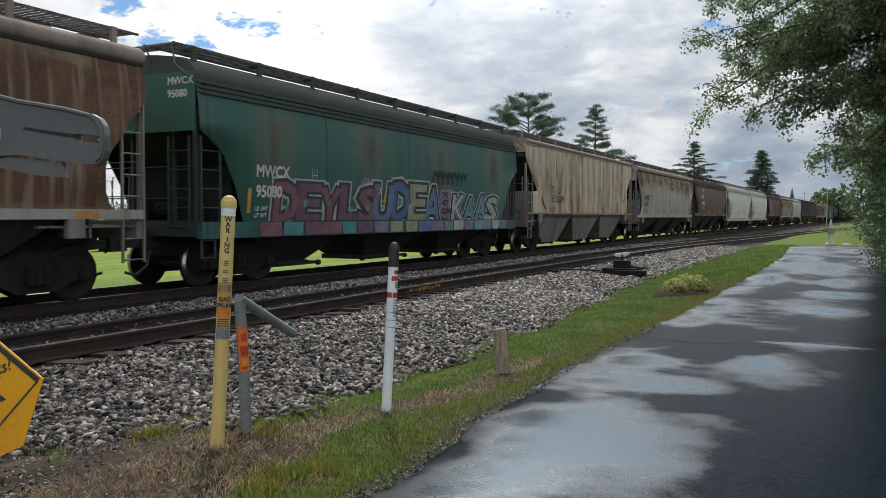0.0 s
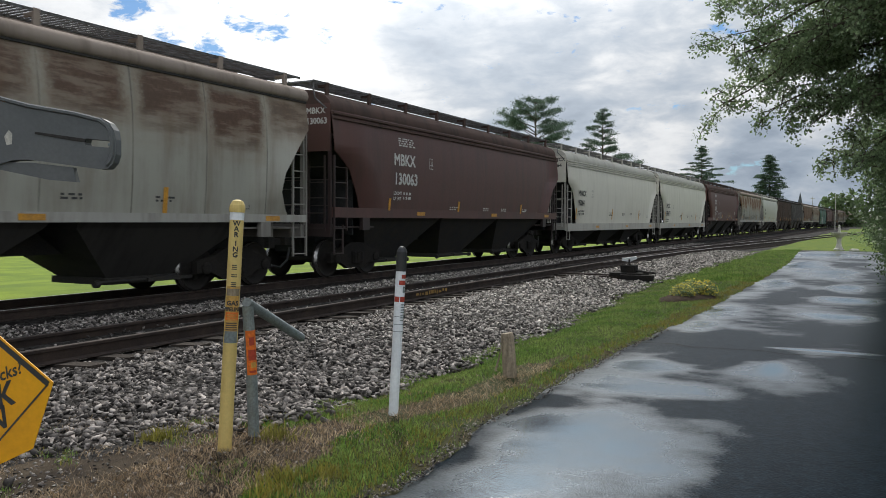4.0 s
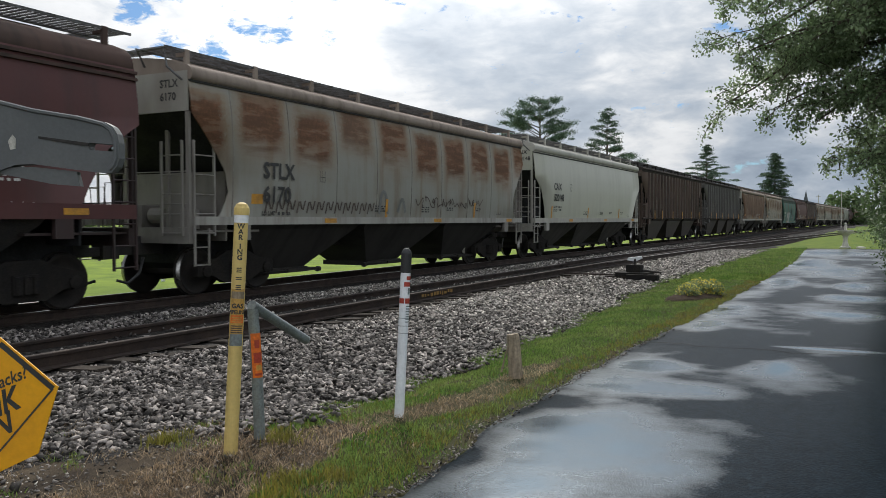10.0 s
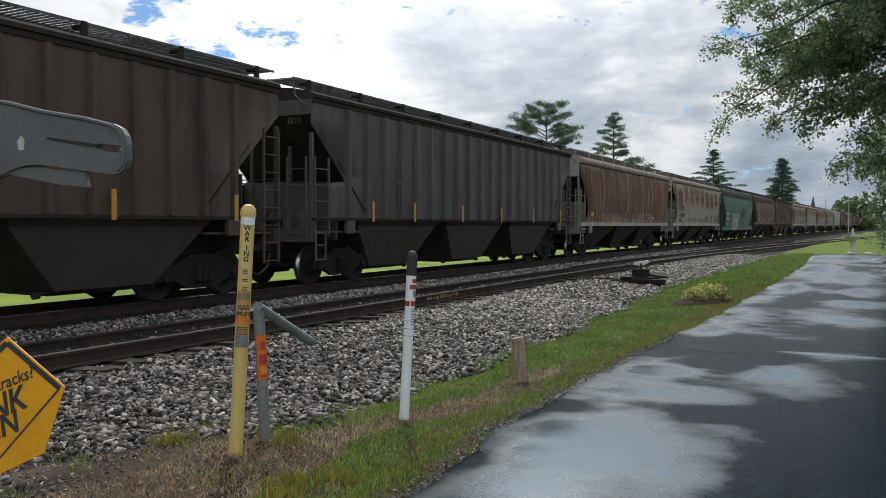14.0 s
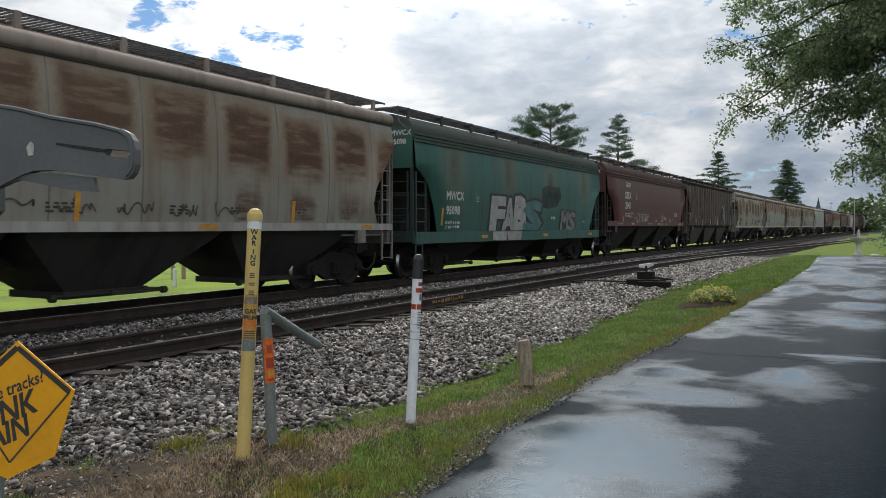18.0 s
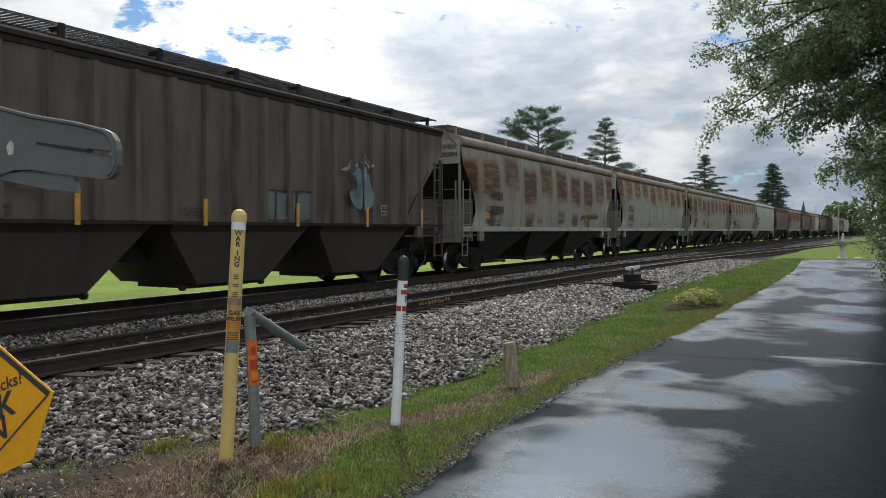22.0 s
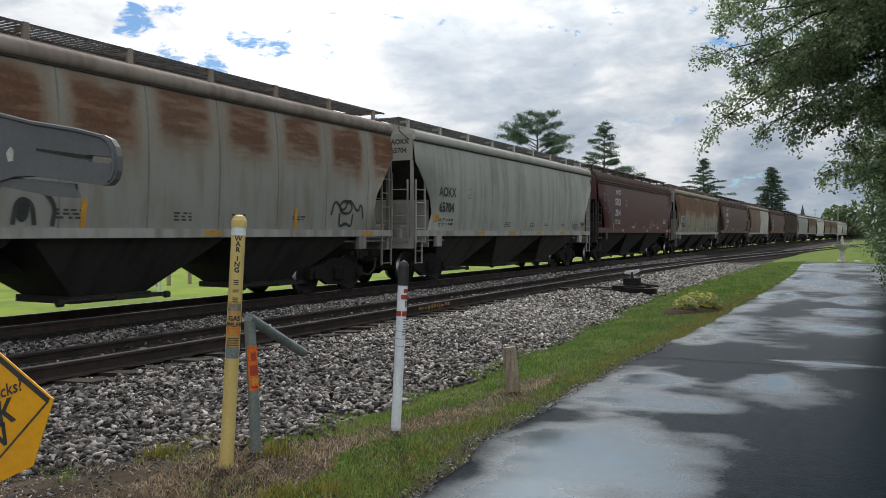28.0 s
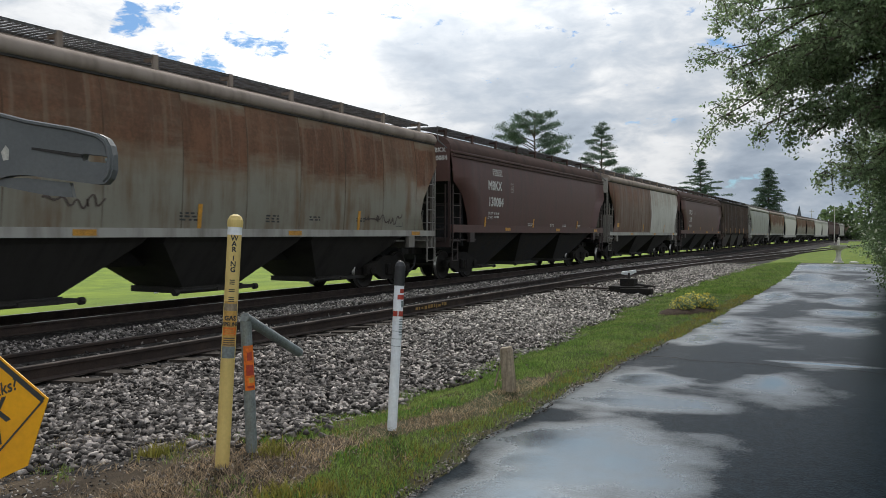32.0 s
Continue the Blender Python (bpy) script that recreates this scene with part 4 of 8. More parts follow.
def build_grass():
    rng = random.Random(8)
    green, dry, edge, far, weed = [], [], [], [], []

    def tuft(out, x, y, n, r):
        for _ in range(n):
            a, b = x + rng.gauss(0, r), y + rng.gauss(0, r)
            if b > 2.0 and a < road_edge(b) + 0.02:
                out.append((a, b, ground_z(a, b) - 0.004))
    while len(green) < 105000:
        y = 2.6 + 22 * rng.random() ** 1.7
        x = rng.uniform(toe(y) - 0.1, road_edge(y) + 0.03)
        n = noise.noise((x * 1.6, y * 1.1, 2))
        patch = noise.noise((x * 4.3, y * 3.1, 7))
        worn = smooth(0.25, 0.10, abs(x - (-3.30 + 0.20 * min(y - 4.6, 1.7)))) * smooth(9.5, 7.0, y) + smooth(4.75, 4.1, y) * smooth(-2.75, -3.2, x)
        d = x - road_edge(y)
        if d > -0.10 - 0.10 * patch and y < 12 and rng.random() < 0.85:
            continue
        if worn + 0.4 * n > 0.45:
            if rng.random() < 0.6:
                tuft(dry, x, y, 2, 0.02)
            continue
        if rng.random() < 0.10 * smooth(9.0, 5.0, y) or d > -0.34 and rng.random() < 0.30 + 0.7 * patch + 0.45 * smooth(8, 13, y):
            tuft(edge, x, y, 2, 0.02)
            continue
        if y < 9 and patch < -0.22 and rng.random() < 0.75:
            if rng.random() < 0.3:
                tuft(dry, x, y, 2, 0.03)
            continue
        tuft(green, x, y, 3, 0.016)
    for _ in range(5200):
        y = 1.6 + 3.6 * rng.random()
        x = rng.uniform(-5.6, -2.6)
        if noise.noise((x * 2.2, y * 2.2, 5)) > 0.0:
            tuft(dry, x, y, 2, 0.03)
    for _ in range(7000):
        y = 1.8 + 3.4 * rng.random()
        x = rng.uniform(-5.6, -2.42)
        if noise.noise((x * 1.9, y * 2.3, 12)) + 0.40 * smooth(-3.5, -2.6, x) - 0.2 * smooth(3.4, 4.4, y) > 0.16:
            tuft(edge if rng.random() < 0.2 else green, x, y, 3, 0.02)
    for cx, cy in ((-2.85, 3.55), (-2.95, 3.75), (-2.62, 3.25), (-2.75, 3.95), (-3.45, 4.35), (-4.2, 4.05)):
        tuft(weed, cx, cy, 160, 0.07)
    for _ in range(24000):
        y = 22 + 26 * rng.random() ** 1.4
        x = rng.uniform(toe(y) - 0.1, road_edge(y))
        far.append((x, y, ground_z(x, y)))
    blades("grass", green, 0.037, 0.0030, M_BLADE, "short green grass between driveway and ballast", 1, 0.9)
    blades("dry_grass", dry, 0.036, 0.0024, M_DRY, "matted brown dry grass round the marker posts", 2, 2.4)
    blades("edge_grass", edge, 0.046, 0.0032, M_EDGE, "yellowing grass along the driveway's edge", 3, 1.0)
    blades("weeds", weed, 0.075, 0.005, M_EDGE, "yellowing weeds in the grass by the driveway", 5, 1.0)
    blades("far_grass", far, 0.06, 0.007, M_BLADE, "green grass verge farther along the driveway", 4)


build_ground()
build_road()
build_tracks()
build_stones()
build_grass()


# ---- the train ----
def side_x(kind, z):
    """Half width of a car's side at a height."""
    if kind == "ribbed":
        return 1.46
    pts = [(1.30, 1.515), (2.0, 1.575), (2.7, 1.60), (3.3, 1.585), (3.75, 1.535), (4.05, 1.48)]
    if z <= pts[0][0]:
        return pts[0][1]
    for (a, p), (b, q) in zip(pts, pts[1:]):
        if z <= b:
            return p + (q - p) * (z - a) / (b - a)
    return pts[-1][1]


def end_inset(kind, z, front=True):
    """How far the side's end is cut back at a height, over the slope sheets."""
    if kind in ("beaded", "lipped", "plain"):
        pts = [(1.28, 1.29), (1.6, 1.15), (2.0, 0.98), (2.64, 0.60), (3.04, 0.0)]
    elif kind == "seamed":
        pts = [(1.5, 0.68), (1.65, 0.80), (2.0, 0.93), (2.4, 0.82), (2.92, 0.42), (3.40, 0.0)]
    elif front:
        pts = [(1.5, 0.62), (2.34, 0.62), (2.42, 1.30), (3.64, 0.0)]
    else:
        pts = [(1.5, 1.30), (2.42, 1.30), (3.64, 0.0)]
    if z <= pts[0][0]:
        return pts[0][1]
    for (a, p), (b, q) in zip(pts, pts[1:]):
        if z <= b:
            return p + (q - p) * (z - a) / (b - a)
    return 0.0


# heights over the rails: the side sill from and to, the eave, the foot of the end sheet, the running board
SILL = {"beaded": (0.98, 1.30), "lipped": (1.47, 1.71), "seamed": (1.36, 1.52), "plain": (1.34, 1.52), "ribbed": (1.50, 1.52)}
EAVE = {"beaded": 3.97, "lipped": 3.97, "seamed": 4.02, "plain": 4.02, "ribbed": 4.20}
END_LOW = {"beaded": 3.02, "lipped": 3.02, "seamed": 3.45, "plain": 3.3, "ribbed": 3.85}
BOARD = {"beaded": 4.64, "lipped": 4.64, "seamed": 4.61, "plain": 4.62, "ribbed": 4.64}
SIDE_Z = [1.6, 1.8, 2.0, 2.2, 2.34, 2.42, 2.6, 2.75, 2.9, 3.04, 3.2, 3.4, 3.64, 3.8, 3.9, 4.02, 4.10]
TEMPLATES = {}


def shell_meshes(kind, H):
    """Side sheets, roof and ends of a covered hopper whose side is 2 H long at the top."""
    paint = None
    out = {}
    ys = [-1, -0.82, -0.6, -0.4, -0.2, 0, 0.2, 0.4, 0.6, 0.82, 1]
    bottom, top = SILL[kind][1], EAVE[kind]
    zs = sorted(set([bottom, top] + [z for z in SIDE_Z if bottom + 0.05 < z < top - 0.03]))
    for sx, nm in ((1, "near"), (-1, "far")):
        vs, fs = [], []
        n = len(ys)
        for lay in (0, 0.03):
            for z in zs:
                a, b = H - end_inset(kind, z), H - end_inset(kind, z, False)
                for u in ys:
                    vs.append((sx * (side_x(kind, z) - lay), u * (a if u < 0 else b), z))
        m = len(zs) * n
        for o, flip in ((0, sx < 0), (m, sx > 0)):
            for r in range(len(zs) - 1):
                for c in range(n - 1):
                    f = (o + r * n + c, o + r * n + c + 1, o + (r + 1) * n + c + 1, o + (r + 1) * n + c)
                    fs.append(f[::-1] if flip else f)
        for r in range(len(zs) - 1):
            for c in (0, n - 1):
                f = (r * n + c, (r + 1) * n + c, m + (r + 1) * n + c, m + r * n + c)
                fs.append(f)
        out["side_" + nm] = mesh("side", vs, fs, paint, shade=True)
    # trim on the sides
    trim, seams = Geo(), Geo()

    def strip(sx, x, z0, z1, d):
        trim.box(min(sx * (x - 0.02), sx * (x + d)), max(sx * (x - 0.02), sx * (x + d)), -H, H, z0, z1)
    for sx in (1, -1):
        if kind in ("beaded", "lipped"):
            beads = ((3.925, 0.05), (3.83, 0.042), (3.735, 0.042)) if kind == "beaded" else ((3.90, 0.06), (3.79, 0.05))
            for z, d in beads:
                strip(sx, side_x(kind, z), z - 0.024, z + 0.024, d)
        elif kind == "plain":
            strip(sx, side_x(kind, 3.98), 3.94, 3.98, 0.03)
        elif kind == "seamed":
            strip(sx, side_x(kind, 4.0), 3.975, 4.015, 0.03)
            for i in range(-4, 5):
                y = i * 1.74
                prev = None
                for z in zs:
                    if abs(y) < H - end_inset(kind, z) - 0.1:
                        if prev is not None:
                            a, b = side_x(kind, prev), side_x(kind, z)
                            seams.add([(sx * (a + 0.001), y - 0.012, prev), (sx * (a + 0.007), y, prev), (sx * (a + 0.001), y + 0.012, prev), (sx * (b + 0.001), y - 0.012, z), (sx * (b + 0.007), y, z), (sx * (b + 0.001), y + 0.012, z)], [(0, 1, 4, 3), (1, 2, 5, 4)])
                        prev = z
        else:
            strip(sx, 1.46, 4.12, 4.20, 0.035)
            strip(sx, 1.46, 1.50, 1.56, 0.09)
    out["trim"] = trim.mesh("eave_trim", paint)
    if kind == "seamed":
        out["seams"] = seams.mesh("weld_seams", paint)
    if kind == "ribbed":
        out["rib"] = Geo().prism([(-0.075, 0.0), (-0.05, 0.115), (0.05, 0.115), (0.075, 0.0)], 1.57, 4.10, "z").mesh("rib", paint)
    # roof: its edge is a rounded tube, or curves over from the side
    roof = Geo()
    if kind in ("beaded", "lipped"):
        edge = [(1.46, 3.93), (1.485, 3.97), (1.475, 4.08), (1.42, 4.20), (1.30, 4.31), (1.0, 4.42), (0.5, 4.49)]
    elif kind == "ribbed":
        edge = [(1.45, 4.18), (1.53, 4.22), (1.53, 4.29), (1.40, 4.36), (1.0, 4.44), (0.5, 4.50)]
    else:
        edge = [(1.40, 3.98), (1.52, 4.02), (1.565, 4.07), (1.572, 4.14), (1.54, 4.22), (1.45, 4.29), (1.30, 4.33), (1.0, 4.41), (0.5, 4.48)]
    rp = edge + [(0, 4.52)] + [(-x, z) for x, z in edge[::-1]]
    n = len(rp)
    roof.add([(x, y, z) for y in (-H, H) for x, z in rp], [(k, k + 1, n + k + 1, n + k) for k in range(n - 1)] + [tuple(range(n)), tuple(range(2 * n - 1, n - 1, -1)), (0, n, 2 * n - 1, n - 1)])
    roof.box(-0.30, 0.30, -H + 0.8, H - 0.8, 4.50, 4.62, bev=0.05)
    out["roof"] = roof.mesh("roof", paint, True)
    out["roof"].set_sharp_from_angle(angle=radians(38))
    # an end: upper end sheet, slope sheet below it, the bulkhead under that
    low = END_LOW[kind]
    out["end_sheet"] = Geo().box(-1.46, 1.46, -H - 0.006, -H + 0.03, low, min(EAVE[kind] + 0.16, 4.18)).mesh("end_sheet", paint)
    top_z = max(low, 3.44)
    s = Geo()
    s.add([(-1.44, -H + 0.03, top_z), (1.44, -H + 0.03, top_z), (1.5, -H + 2.35, 1.45), (-1.5, -H + 2.35, 1.45), (-1.44, -H + 0.07, top_z), (1.44, -H + 0.07, top_z), (1.5, -H + 2.39, 1.45), (-1.5, -H + 2.39, 1.45)],
          [(0, 1, 2, 3), (7, 6, 5, 4), (0, 3, 7, 4), (1, 5, 6, 2)])
    s.box(-0.35, 0.35, -H + 1.2, -H + 1.28, 1.2, 2.45)
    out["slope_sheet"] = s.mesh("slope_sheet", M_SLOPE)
    g = Geo().box(-1.40, 1.40, -H + 1.02, -H + 1.06, 1.05, 2.40)
    g.box(-0.55, -0.35, -H + 0.55, -H + 1.02, 1.3, 1.75).box(0.25, 0.85, -H + 0.45, -H + 0.95, 1.28, 1.68, bev=0.06)
    g.tube([(-0.2, -H + 0.7, 1.55), (0.2, -H + 0.7, 1.55)], 0.16, 10)
    out["bulkhead"] = g.mesh("bulkhead", None)
    return out


def ladder_mesh(h0, h1, wide, step=0.36):
    g = Geo()
    for u in (0, wide):
        g.box(-0.022, 0.022, u - 0.018, u + 0.018, h0, h1)
    z = h0 + 0.05
    while z < h1:
        g.tube([(0, 0, z), (0, wide, z)], 0.014, 5)
        z += step
    return g.mesh("ladder", None)


def step_mesh():
    """A hanging step under the sill."""
    g = Geo()
    for u in (0, 0.36):
        g.box(-0.012, 0.012, u - 0.025, u + 0.025, 0.60, 1.30)
    for z in (0.62, 0.95):
        g.box(-0.03, 0.03, 0, 0.36, z - 0.012, z + 0.012)
    return g.mesh("step", None)


def running_board(H, z):
    """Two walkways of steel grating along the roof, joined at the ends."""
    g = Geo()
    for sx in (1, -1):
        a, b = (0.42, 1.16) if sx > 0 else (-1.16, -0.42)
        for x in (a, b - 0.02):
            g.box(x, x + 0.02, -H - 0.25, H + 0.25, z - 0.03, z + 0.012)
        gap = 0.115 if sx > 0 else 0.16
        y = -H - 0.2
        while y < H + 0.2:
            g.box(a, b, y, y + 0.050, z - 0.012, z + 0.008)
            y += gap
    for y in (-H - 0.15, H - 0.25):
        y1 = y
        while y1 < y + 0.42:
            g.box(-0.42, 0.42, y1, y1 + 0.02, z - 0.02, z + 0.012)
            y1 += 0.085
    return g.mesh("running_board", M_GRATE)


def board_post(z):
    return Geo().box(1.12, 1.175, -0.055, 0.055, 4.26, z + 0.02).box(0.9, 1.15, -0.03, 0.03, z - 0.09, z - 0.03).mesh("bracket", None)


def hopper_mesh(kind):
    """One discharge bay: a funnel that narrows to its outlet."""
    g = Geo()
    t, b = (2.02, 0.78)
    zt, zb = SILL[kind][0] + (0.0 if kind == "ribbed" else 0.04), 0.35
    side = 0.62
    if kind == "ribbed":
        b, side = 1.0, 1.05
    zt = max(zt, 1.30)
    top = [(-1.48, -t), (1.48, -t), (1.48, t), (-1.48, t)]
    mid = [(-1.34, -t + 0.05), (1.34, -t + 0.05), (1.34, t - 0.05), (-1.34, t - 0.05)]
    bot = [(-side, -b), (side, -b), (side, b), (-side, b)]
    vs = [(*p, zt) for p in top] + [(*p, zt - 0.14) for p in mid] + [(*p, zb) for p in bot]
    fs = [(k, (k + 1) % 4, 4 + (k + 1) % 4, 4 + k) for k in range(4)] + [(4 + k, 4 + (k + 1) % 4, 8 + (k + 1) % 4, 8 + k) for k in range(4)] + [(3, 2, 1, 0), (8, 9, 10, 11)]
    g.add(vs, fs)
    return g.mesh("discharge_bay", None)


def gate_mesh():
    g = Geo()
    g.box(-0.72, 0.72, -0.88, 0.88, 0.25, 0.37, bev=0.03)
    g.box(0.60, 0.86, -0.05, 1.05, 0.27, 0.34)
    g.tube([(0.8, -1.15, 0.31), (0.8, 1.15, 0.31)], 0.03, 6)
    for y in (-1.15, 1.15):
        g.tube([(0.8, y - 0.05, 0.29), (0.8, y + 0.05, 0.29)], 0.065, 8)
    return g.mesh("outlet_gate", M_UNDER)


def truck_meshes():
    fr = Geo()
    out = [(-1.12, 0.60), (-1.12, 0.36), (-0.70, 0.36), (-0.36, 0.20), (0.36, 0.20), (0.70, 0.36), (1.12, 0.36), (1.12, 0.60), (0.62, 0.70), (0.30, 0.84), (-0.30, 0.84), (-0.62, 0.70)]
    fr.prism(out, 0, 0.14, "x")
    fr.prism([(-0.22, 0.33), (0.22, 0.33), (0.22, 0.62), (-0.22, 0.62)], 0.12, 0.20, "x")
    for y in (-0.15, 0, 0.15):
        fr.tube([(0.2, y, 0.33), (0.2, y, 0.60)], 0.055, 7)
    for y in (-0.889, 0.889):
        fr.lathe([(0.12, 0.10), (0.12, 0.19), (0.07, 0.21)], 10, 0, (0, y, 0.457), "x")
    bol = Geo().box(-1.0, 1.0, -0.17, 0.17, 0.52, 0.80, bev=0.03)
    w = Geo()
    for sx in (1, -1):
        prof = [(0.09, 0.66), (0.30, 0.68), (0.36, 0.66), (0.490, 0.655), (0.487, 0.685), (0.459, 0.70), (0.455, 0.79), (0.40, 0.79), (0.36, 0.745), (0.20, 0.735), (0.13, 0.80), (0.09, 0.80)]
        w.lathe([(r, sx * h) for r, h in prof], 28, 0, (0, 0, 0), "x")
    w.tube([(-1.05, 0, 0), (1.05, 0, 0)], 0.08, 10)
    n = 28
    me = w.mesh("wheelset", [M_WHEEL, M_TREAD], True)
    for p in me.polygons:
        c = p.center
        r = math.hypot(c.y, c.z)
        if len(p.vertices) == 4 and 0.452 < r < 0.47 and 0.70 < abs(c.x) < 0.785:
            p.material_index = 1
    return fr.mesh("side_frame", M_TRUCK), bol.mesh("bolster", M_TRUCK), me


SIDE_FRAME, BOLSTER, WHEELSET = truck_meshes()
LADDER_LONG, LADDER_SHORT, STEP = ladder_mesh(0.62, 3.35, 0.46), ladder_mesh(1.16, 2.92, 0.52), step_mesh()
WHEELS = {1: [], -1: []}
CARS = []


def painted(name, me, mat, parent, m=None, label=""):
    """A part on a shared mesh, with the car's own paint."""
    ob = place(name, me, parent, m, label)
    if not me.materials:
        me.materials.append(mat)
    if me.materials[0] != mat:
        ob.material_slots[0].link = "OBJECT"
        ob.material_slots[0].material = mat
    return ob


STRIP_TALL = Geo().box(0, 0.006, 0, 0.10, 0, 0.50).mesh("reflector", M_REFL)
STRIP_BLOCK = Geo().box(0, 0.006, 0, 0.34, 0, 0.20).mesh("reflector", M_REFL)
STRIP_LOW = Geo().box(0, 0.006, 0, 0.45, 0, 0.10).mesh("reflector", M_REFL)
LETTERS = {}


def lettering(car, words, y, z, size, mat, kind, end=None, label="", name="lettering"):
    key = (words, size, mat.name)
    if key not in LETTERS:
        LETTERS[key] = text_mesh(words, size, mat, bold=0.038 * size)
    if end is not None:
        m = axes((y, end - 0.012, z), (1, 0, 0), (0, 0, 1))
    else:
        dz = size
        x = max(side_x(kind, z), side_x(kind, z + dz)) + 0.012 + (0.118 if kind == "ribbed" else 0)
        tilt = (side_x(kind, z + dz) - side_x(kind, z)) / dz if kind != "ribbed" else 0
        m = axes((x, y, z), (0, 1, 0), (tilt, 0, 1))
    return place(name, LETTERS[key], car, m, label)


def bars(car, y, z, rows, width, height, mat, kind, seed):
    """Small stencilled lines that cannot be read."""
    rng = random.Random(seed)
    g = Geo()
    for r in range(rows):
        u = 0.0
        while u < width:
            w = rng.uniform(0.05, 0.16)
            zz = z - r * height * 1.7
            x = side_x(kind, zz) + 0.008 + (0.02 if kind == "ribbed" else 0)
            g.add([(x, y + u, zz), (x, y + u + w, zz), (x, y + u + w, zz + height), (x, y + u, zz + height)], [(0, 1, 2, 3)])
            u += w + rng.uniform(0.03, 0.09)
    return tagged(part("stencil_text", g, mat, car), kind="stuff")


def box_mark(car, y, z, w, h, mat, kind):
    """A stencilled frame with two cells."""
    g = Geo()
    x = side_x(kind, z) + 0.009 + (0.02 if kind == "ribbed" else 0)
    t = 0.012
    for a, b, c, d in ((0, w, 0, t), (0, w, h - t, h), (0, t, 0, h), (w - t, w, 0, h), (w * .48, w * .52, 0, h), (0, w, h * .35, h * .35 + t)):
        g.add([(x, y + a, z + c), (x, y + b, z + c), (x, y + b, z + d), (x, y + a, z + d)], [(0, 1, 2, 3)])
    return part("data_panel", g, mat, car)


def hopper_car(kind, L, paint, label, marks=None, letter=None, detail=2, end_words=True, underlabel="", sill_paint=None):
    """A covered hopper car; its origin lies on the rails under its middle, its front faces -y, the side +x."""
    H = L / 2
    key = (kind, round(L, 1))
    if key not in TEMPLATES:
        t = shell_meshes(kind, H)
        t["board"], t["bracket"] = running_board(H, BOARD[kind]), board_post(BOARD[kind])
        lo, hi = SILL[kind]
        face = 1.56 if kind != "ribbed" else 1.47
        t["sill"] = Geo().box(1.42, face, -H + 0.05, H - 0.05, lo, hi).mesh("side_sill", None)
        t["sill2"] = Geo().box(-face, -1.42, -H + 0.05, H - 0.05, lo, hi).mesh("side_sill", None)
        t["pad"] = Geo().box(1.44, 1.555, -0.16, 0.16, lo - 0.30, lo + 0.001, bev=0.01).mesh("jacking_pad", None)
        t["bay"], t["gate"] = hopper_mesh(kind), gate_mesh()
        t["centre"] = Geo().box(-0.22, 0.22, -H - 0.1, H + 0.1, 0.80, 1.15).box(-0.25, 0.25, -0.01, 0.01, 0.8, 1.2).mesh("centre_sill", M_UNDER)
        g = Geo().box(-1.45, 1.45, -H, -H + 0.12, 1.02, 1.32).box(-1.4, 1.4, -H + 0.12, -H + 2.0, 1.22, 1.26)
        t["platform"] = g.mesh("end_platform", None)
        g = Geo().prism([(-H + 0.55, 0.62), (-H + 1.1, 0.34), (-H + 2.5, 0.34), (-H + 3.0, 0.62), (-H + 3.0, 1.22), (-H + 0.55, 1.22)], -0.62, 0.62, "x")
        t["rigging"] = g.mesh("brake_rigging", M_SLOPE)
        g = Geo()
        for x in (-1.47, 1.39):
            g.box(x, x + 0.08, -H + 0.0, -H + 0.06, 1.30, 3.44)
        for x in (-0.6, 0.52):
            g.box(x, x + 0.07, -H + 0.35, -H + 0.41, 1.25, 3.2)
        for z in (1.75, 2.35):
            g.tube([(-1.43, -H + 0.01, z), (1.43, -H + 0.01, z)], 0.012, 5)
        g.tube([(-1.1, -H + 0.01, 1.34), (-1.1, -H - 0.05, 2.1), (-0.7, -H - 0.05, 2.1), (-0.7, -H + 0.01, 1.34)], 0.012, 5)
        t["posts"] = g.mesh("end_frame", None)
        g = Geo()
        zb = BOARD[kind] - 0.03
        g.tube([(0.44, -H - 0.05, 4.30), (0.44, -H - 0.22, zb), (1.12, -H - 0.22, zb), (1.16, -H - 0.20, 4.24), (1.38, -H - 0.05, 4.0)], 0.022, 5)
        t["grab"] = g.mesh("grab_iron", None)
        g = Geo().box(-0.09, 0.09, -0.42, 0.0, 0.80, 0.96, bev=0.02)
        g.prism([(-0.16, -0.42), (0.14, -0.42), (0.17, -0.62), (0.06, -0.70), (-0.12, -0.62)], 0.74, 1.0, "z")
        t["coupler"] = g.mesh("coupler", M_UNDER)
        g = Geo().tube([(0.28, 0.0, 0.75), (0.30, -0.12, 0.45), (0.26, -0.35, 0.28), (0.15, -0.52, 0.34)], 0.03, 6)
        t["hose"] = g.mesh("air_hose", M_BLACK)
        TEMPLATES[key] = t
    t = TEMPLATES[key]
    car = tagged(new("hopper_car"), label, "rail car", group="cars of the freight train")
    painted("side_panel", t["side_near"], paint, car)
    painted("side_panel", t["side_far"], paint, car)
    top = ROOFS.get(paint.name, paint)
    gear = GEAR.get(paint.name, paint)
    painted("roof", t["roof"], top, car)
    # seamed and plain cars: black strip paints the shadow line under the roof edge
    painted("eave_trim", t["trim"], M_UNDER if kind in ("seamed", "plain") else top, car)
    if kind == "seamed":
        tagged(painted("weld_seams", t["seams"], paint, car), kind="stuff")
    half = pose(0, 0, 0, 0, 0, 180)
    painted("end_sheet", t["end_sheet"], ENDS.get(paint.name, paint), car)
    painted("end_sheet", t["end_sheet"], ENDS.get(paint.name, paint), car, half)
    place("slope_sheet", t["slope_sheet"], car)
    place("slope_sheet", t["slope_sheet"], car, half)
